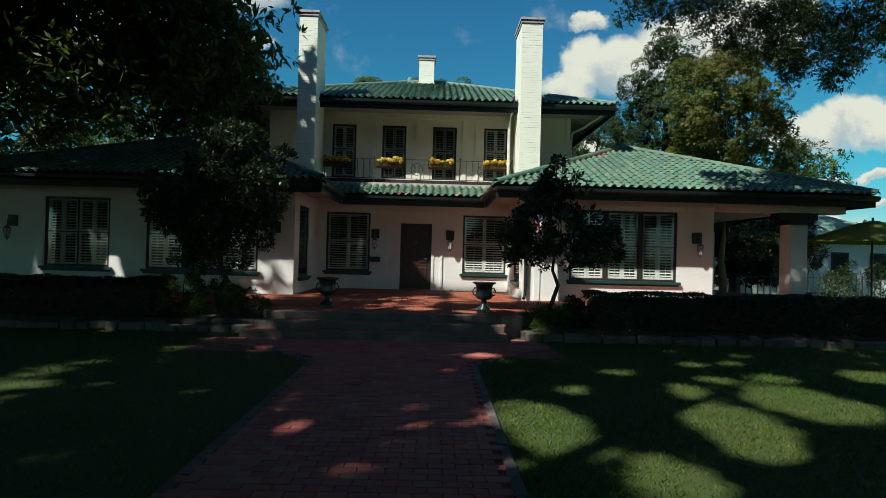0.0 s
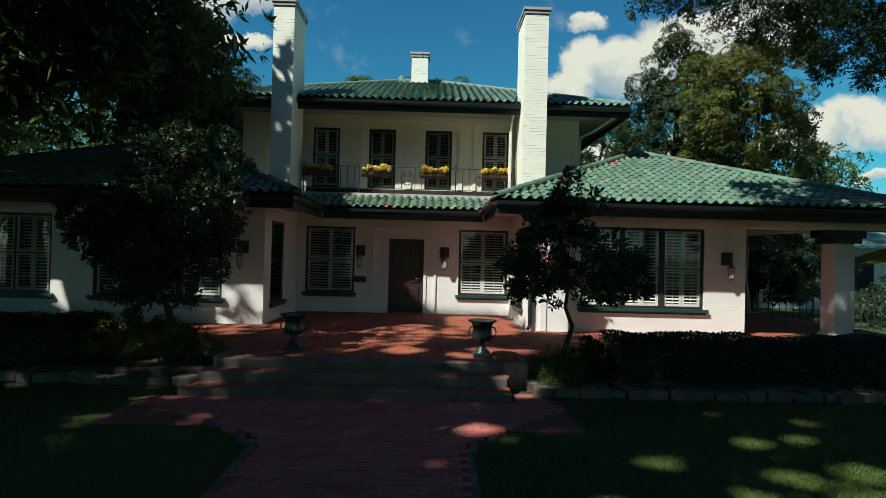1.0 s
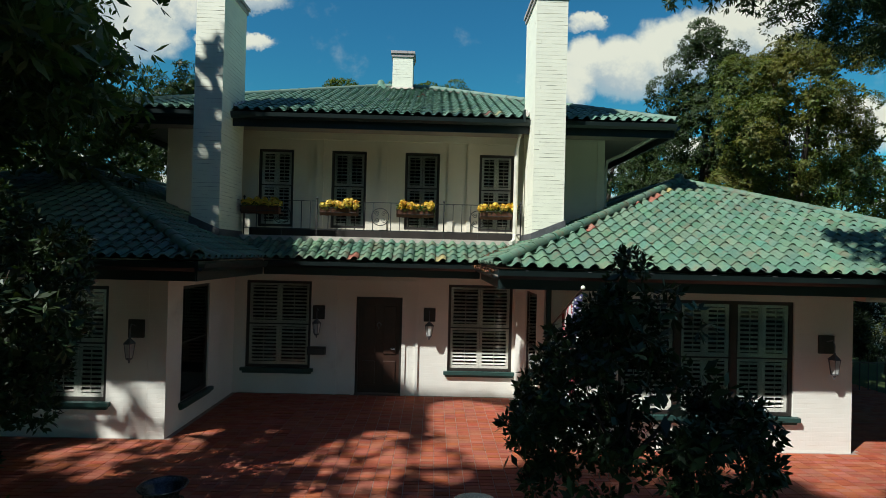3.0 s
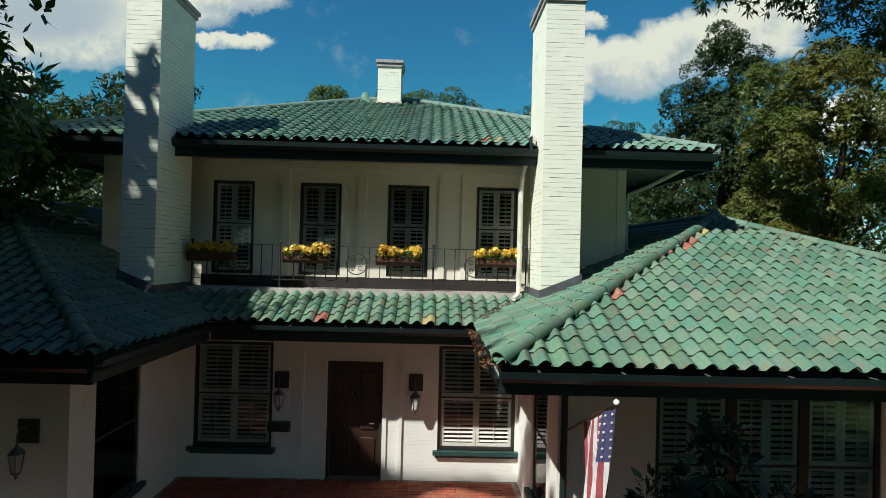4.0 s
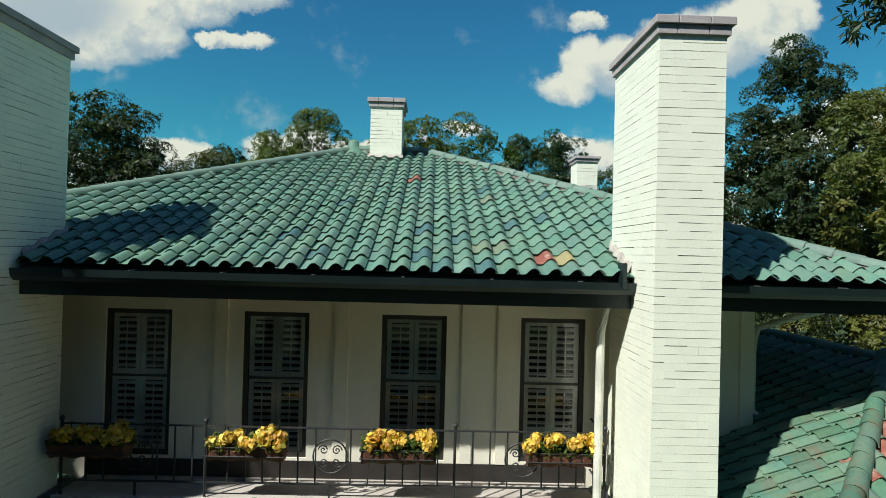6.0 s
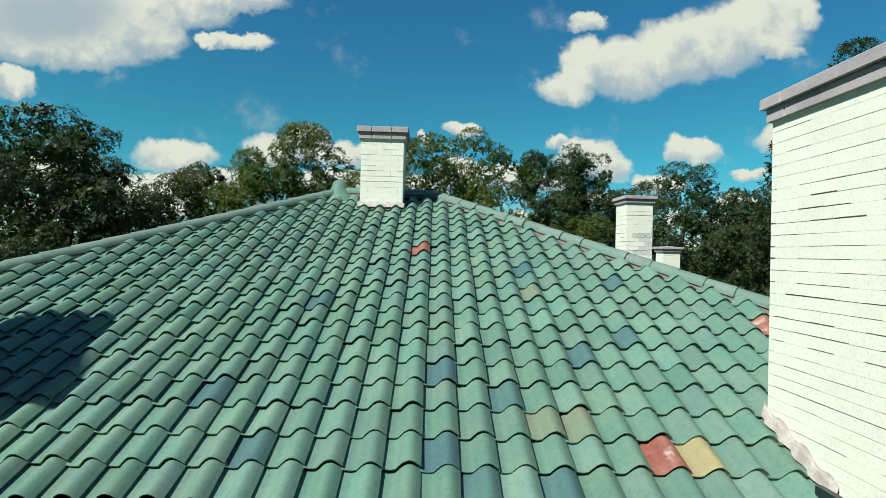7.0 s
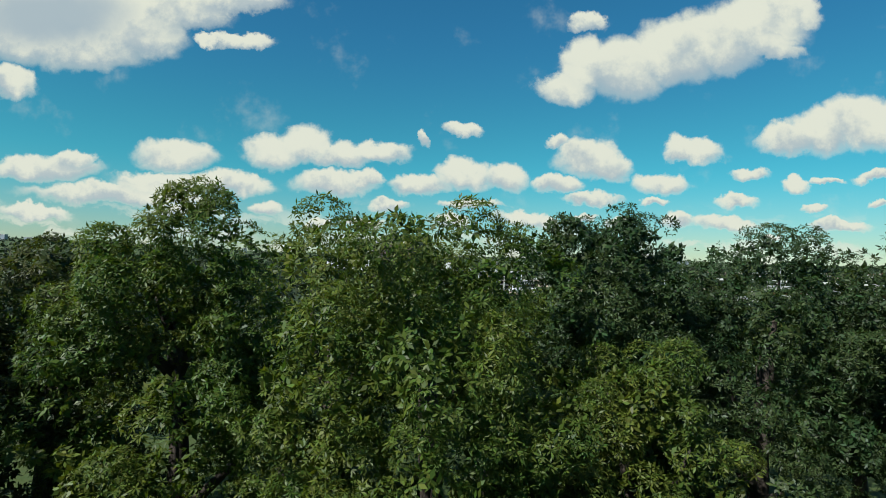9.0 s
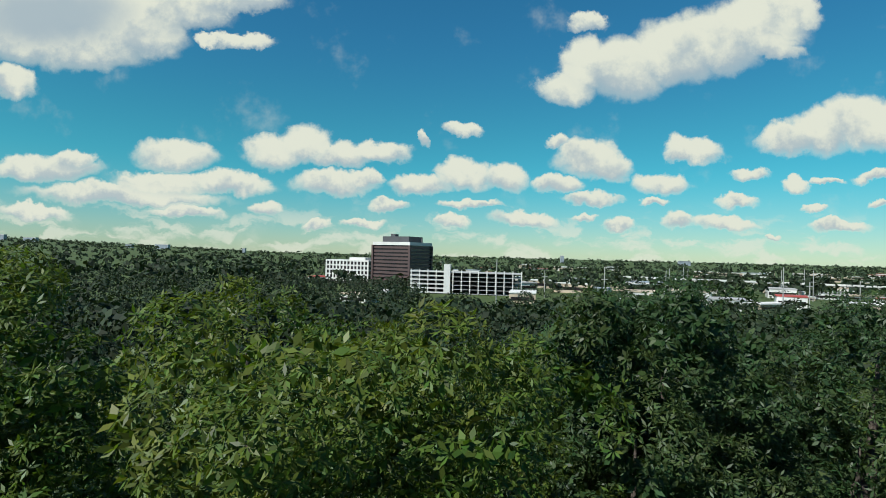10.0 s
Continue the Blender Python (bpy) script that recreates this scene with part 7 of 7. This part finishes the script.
# ---- the distance ----
def canopy(name, label, n, place, size, card, per, mat, seed):
    """Far woods: crowns of rough leaf clumps over the land, as one sheet of stuff."""
    r = np.random.default_rng(seed)
    x, y = place(r, n)
    rad = size * r.uniform(0.7, 1.4, n)
    h = rad * r.uniform(1.3, 1.9, n)
    z = np.array([land(a, b) for a, b in zip(x, y)])
    c = np.stack([x, y, z + h * 0.9], 1)
    d = r.normal(0, 1, (n * per, 3))
    d[:, 2] = np.abs(d[:, 2]) * 0.9 - 0.15
    d /= np.linalg.norm(d, axis=1, keepdims=True)
    rr = np.repeat(rad, per)[:, None]
    hh = np.repeat(h, per)[:, None]
    p = np.repeat(c, per, 0) + d * np.concatenate([rr, rr, hh * 0.6], 1) * r.uniform(0.75, 1.08, (n * per, 1))
    q = leaves(r, p, 1.0, d, 0.5, 0.75)
    mid = p[:, None, :]
    q = mid + (q - mid) * (card * rr)[:, None, :]
    o = new(name, quads_mesh(name, q, mat))
    tagged(o, label, "woods", kind="stuff")


canopy("near_woods", "thick oak woods beyond the grounds", 230, lambda r, n: (r.uniform(-75, 62, n), 52 + 75 * r.random(n) ** 1.2), 2.7, 0.10, 270, LEAF_FAR, 3)
canopy("middle_woods", "unbroken woods on the lowland", 1000, lambda r, n: ((lambda y: (r.uniform(-0.95, 0.95, n) * y, y))(95 + 270 * r.random(n) ** 1.2)), 3.4, 0.17, 60, LEAF_FAR, 5)
canopy("western_woods", "woods filling the low valley", 700, lambda r, n: ((lambda y: (r.uniform(-0.95, -0.02, n) * y, y))(340 + 300 * r.random(n))), 4.2, 0.2, 45, LEAF_FAR, 15)
canopy("far_woods", "far woods running to the horizon", 3000, lambda r, n: ((lambda y: (r.uniform(-1.0, 1.0, n) * y, y))(560 + 3000 * r.random(n) ** 1.4)), 6.0, 0.45, 14, LEAF_FAR, 7)
canopy("street_trees", "scattered trees among the far buildings", 300, lambda r, n: ((lambda y: (r.uniform(0.15, 0.95, n) * y, y))(200 + 700 * r.random(n))), 3.6, 0.2, 50, LEAF_FAR, 9)

BROWNB = material("brown_precast_facade", (0.085, 0.05, 0.045), (0.07, 0.042, 0.04), 0.6, 0.05, 1.0, 0.0)
BANDGL = material("dark_ribbon_glazing", (0.022, 0.016, 0.018), None, 0.25, 0.05, 1.0, 0.0)
PALEB = material("pale_concrete_facade", (0.62, 0.6, 0.56), (0.55, 0.53, 0.5), 0.8, 0.05, 1.0, 0.0)
GREYB = material("grey_concrete_deck", (0.36, 0.35, 0.34), (0.3, 0.29, 0.28), 0.8, 0.05, 1.0, 0.0)
ROOFG = material("grey_metal_roof", (0.30, 0.33, 0.37), None, 0.5, 0.05, 1.0, 0.0)
ROOFR = material("red_sheet_roof", (0.36, 0.06, 0.045), None, 0.6, 0.05, 1.0, 0.0)
TAN = material("tan_rooftop", (0.48, 0.38, 0.28), None, 0.8, 0.05, 1.0, 0.0)
PIPE = material("dark_rooftop_plant", (0.07, 0.07, 0.075), None, 0.7, 0.05, 1.0, 0.0)


def far(u, v_dist):
    """A level place v_dist ahead of the last camera position, u across per metre ahead."""
    return 1.3 + u * v_dist, 25.3 + v_dist


# office tower
tx, ty = far(-0.058, 600)
tower = thing("office_tower", "dark brown office tower with ribbon windows and a pale parapet", "office building", at=(tx, ty, -22.0))
tower.rotation_euler = (0, 0, radians(-33))
TW, TD, TH = 50.0, 42.0, 43.0
part("core", Build().box(-TW / 2 + 0.4, TW / 2 - 0.4, -TD / 2 + 0.4, TD / 2 - 0.4, 0, TH), BANDGL, tower)
FL = 11
for i in range(FL):
    z = i * TH / FL
    part("spandrel", Build().box(-TW / 2, TW / 2, -TD / 2, TD / 2, z, z + 2.3), BROWNB, tower)
part("parapet", Build().box(-TW / 2 - 0.2, TW / 2 + 0.2, -TD / 2 - 0.2, TD / 2 + 0.2, TH - 0.2, TH + 3.2), PALEB, tower)
part("penthouse", Build().box(-18, 18, -13, 13, TH + 3.2, TH + 9.5), PIPE, tower)
part("rooftop_plant", Build().box(-12, -6, -6, 0, TH + 9.5, TH + 12.5).box(19, 20, 8, 9, TH + 3.2, TH + 8), PIPE, tower)
for sx in (-1, 1):
    for sy in (-1, 1):
        part("corner_pier", Build().box(sx * TW / 2 - 1.2, sx * TW / 2 + 1.2, sy * TD / 2 - 1.2, sy * TD / 2 + 1.2, 0, TH - 0.25), BROWNB, tower)

# white office block beside the tower
wx, wy = far(-0.148, 640)
block = thing("office_block", "white low office block with square punched windows", "office building", at=(wx, wy, -24.0))
block.rotation_euler = (0, 0, radians(-25))
part("core", Build().box(-29, 29, -13, 13, 0, 25.5), BANDGL, block)
for i in range(5):
    part("floor_band", Build().box(-29.5, 29.5, -13.5, 13.5, 4 + i * 5.3, 5.7 + i * 5.3), PALEB, block)
for i in range(13):
    x = -29.2 + i * 4.8
    part("pier", Build().box(x - 0.9, x + 0.9, -13.7, -13.0, 2, 26.5), PALEB, block)
part("rooftop_plant", Build().box(-2, 20, -6, 6, 26.9, 30), PALEB, block)

# parking decks
gx, gy = far(0.075, 520)
deck_b = thing("parking_garage", "open concrete parking garage with stacked decks", "parking garage", at=(gx, gy, -24.0))
deck_b.rotation_euler = (0, 0, radians(-8))
for i in range(6):
    part("deck", Build().box(-58, 46, -22, 22, i * 3.9 - 0.4, i * 3.9), GREYB, deck_b)
    part("deck_wall", Build().box(-58, -20, -22.2, -22, i * 3.9, i * 3.9 + 1.1).box(-58.2, -58, -22, 22, i * 3.9, i * 3.9 + 1.1), PALEB, deck_b)
for i in range(14):
    x = -57 + i * 7.9
    part("pier", Build().box(x - 0.5, x + 0.5, -22.4, -21.6, 0, 22), PALEB, deck_b)
part("stair_tower", Build().box(-26, -20, -24, -16, 0, 27), PALEB, deck_b)
part("inner_wall", Build().box(-50, 40, 10, 11, 0, 19), BANDGL, deck_b)

# viaduct
vx, vy = far(0.62, 640)
via = thing("viaduct", "long elevated concrete roadway on piers", "viaduct", at=(vx, vy, -24.0))
via.rotation_euler = (0, 0, radians(-27))
part("deck", Build().box(-170, 330, -6, 6, 11.0, 12.4), GREYB, via)
part("parapet", Build().box(-170, 330, -6.3, -6.01, 11.6, 13.6), PALEB, via)
for i in range(17):
    x = -160 + i * 30
    part("pier", Build().box(x - 1, x + 1, -3, 3, -4, 10.9).box(x - 1.3, x + 1.3, -5.5, 5.5, 9.4, 10.98), PALEB, via)

# scattered low buildings and poles of the town
r = np.random.default_rng(12)
TOWN = "low buildings of the town"
for i in range(95):
    d = 380 + 1300 * r.random() ** 1.2
    u = r.uniform(0.16, 0.98) if i < 78 else r.uniform(-0.2, 0.2)
    x, y = far(u, d)
    w, dp, h = r.uniform(14, 60), r.uniform(12, 30), r.uniform(4, 11)
    m = (PALEB, GREYB, ROOFG, TAN, PALEB, ROOFR, PALEB)[r.integers(0, 7)]
    z = land(x, y)
    t = thing("town_building", "low flat-roofed commercial building in the distance", "building", TOWN, (x, y, z - 1))
    t.rotation_euler = (0, 0, r.uniform(-0.6, 0.4))
    part("wall", Build().box(-w / 2, w / 2, -dp / 2, dp / 2, 0, h), PALEB if m is not PALEB else TAN, t)
    part("roof", Build().box(-w / 2 - 0.5, w / 2 + 0.5, -dp / 2 - 0.5, dp / 2 + 0.5, h + 0.02, h + 1.0), m, t)
    part("window_band", Build().box(-w / 2 + 1, w / 2 - 1, -dp / 2 - 0.3, -dp / 2 - 0.05, h * 0.4, h * 0.7), BANDGL, t)
for i in range(14):
    d = r.uniform(350, 700)
    x, y = far(r.uniform(0.1, 0.85), d)
    t = thing("utility_pole", "tall grey utility pole in the distance", "pole", "utility poles", (x, y, land(x, y)))
    part("shaft", Build().tube([(0, 0, 0), (0, 0, r.uniform(22, 34))], 0.35, 6), GREYB, t)
    part("crossarm", Build().box(-2.5, 2.5, -0.2, 0.2, 19, 19.5), GREYB, t)
# buildings on the far horizon
for u, d, w, h in ((-0.80, 2600, 70, 24), (-0.74, 2600, 60, 18), (-0.56, 2400, 26, 14), (-0.50, 2500, 60, 20), (-0.35, 2700, 12, 22), (0.24, 2300, 12, 30), (0.47, 2400, 50, 20)):
    x, y = far(u, d)
    t = thing("far_building", "pale building on the horizon", "building", "buildings on the horizon", (x, y, land(x, y) + 4))
    part("wall", Build().box(-w / 2, w / 2, -10, 10, 0, h), ROOFG, t)
    part("roof", Build().box(-w / 2 - 1, w / 2 + 1, -11, 11, h, h + 2), PALEB, t)
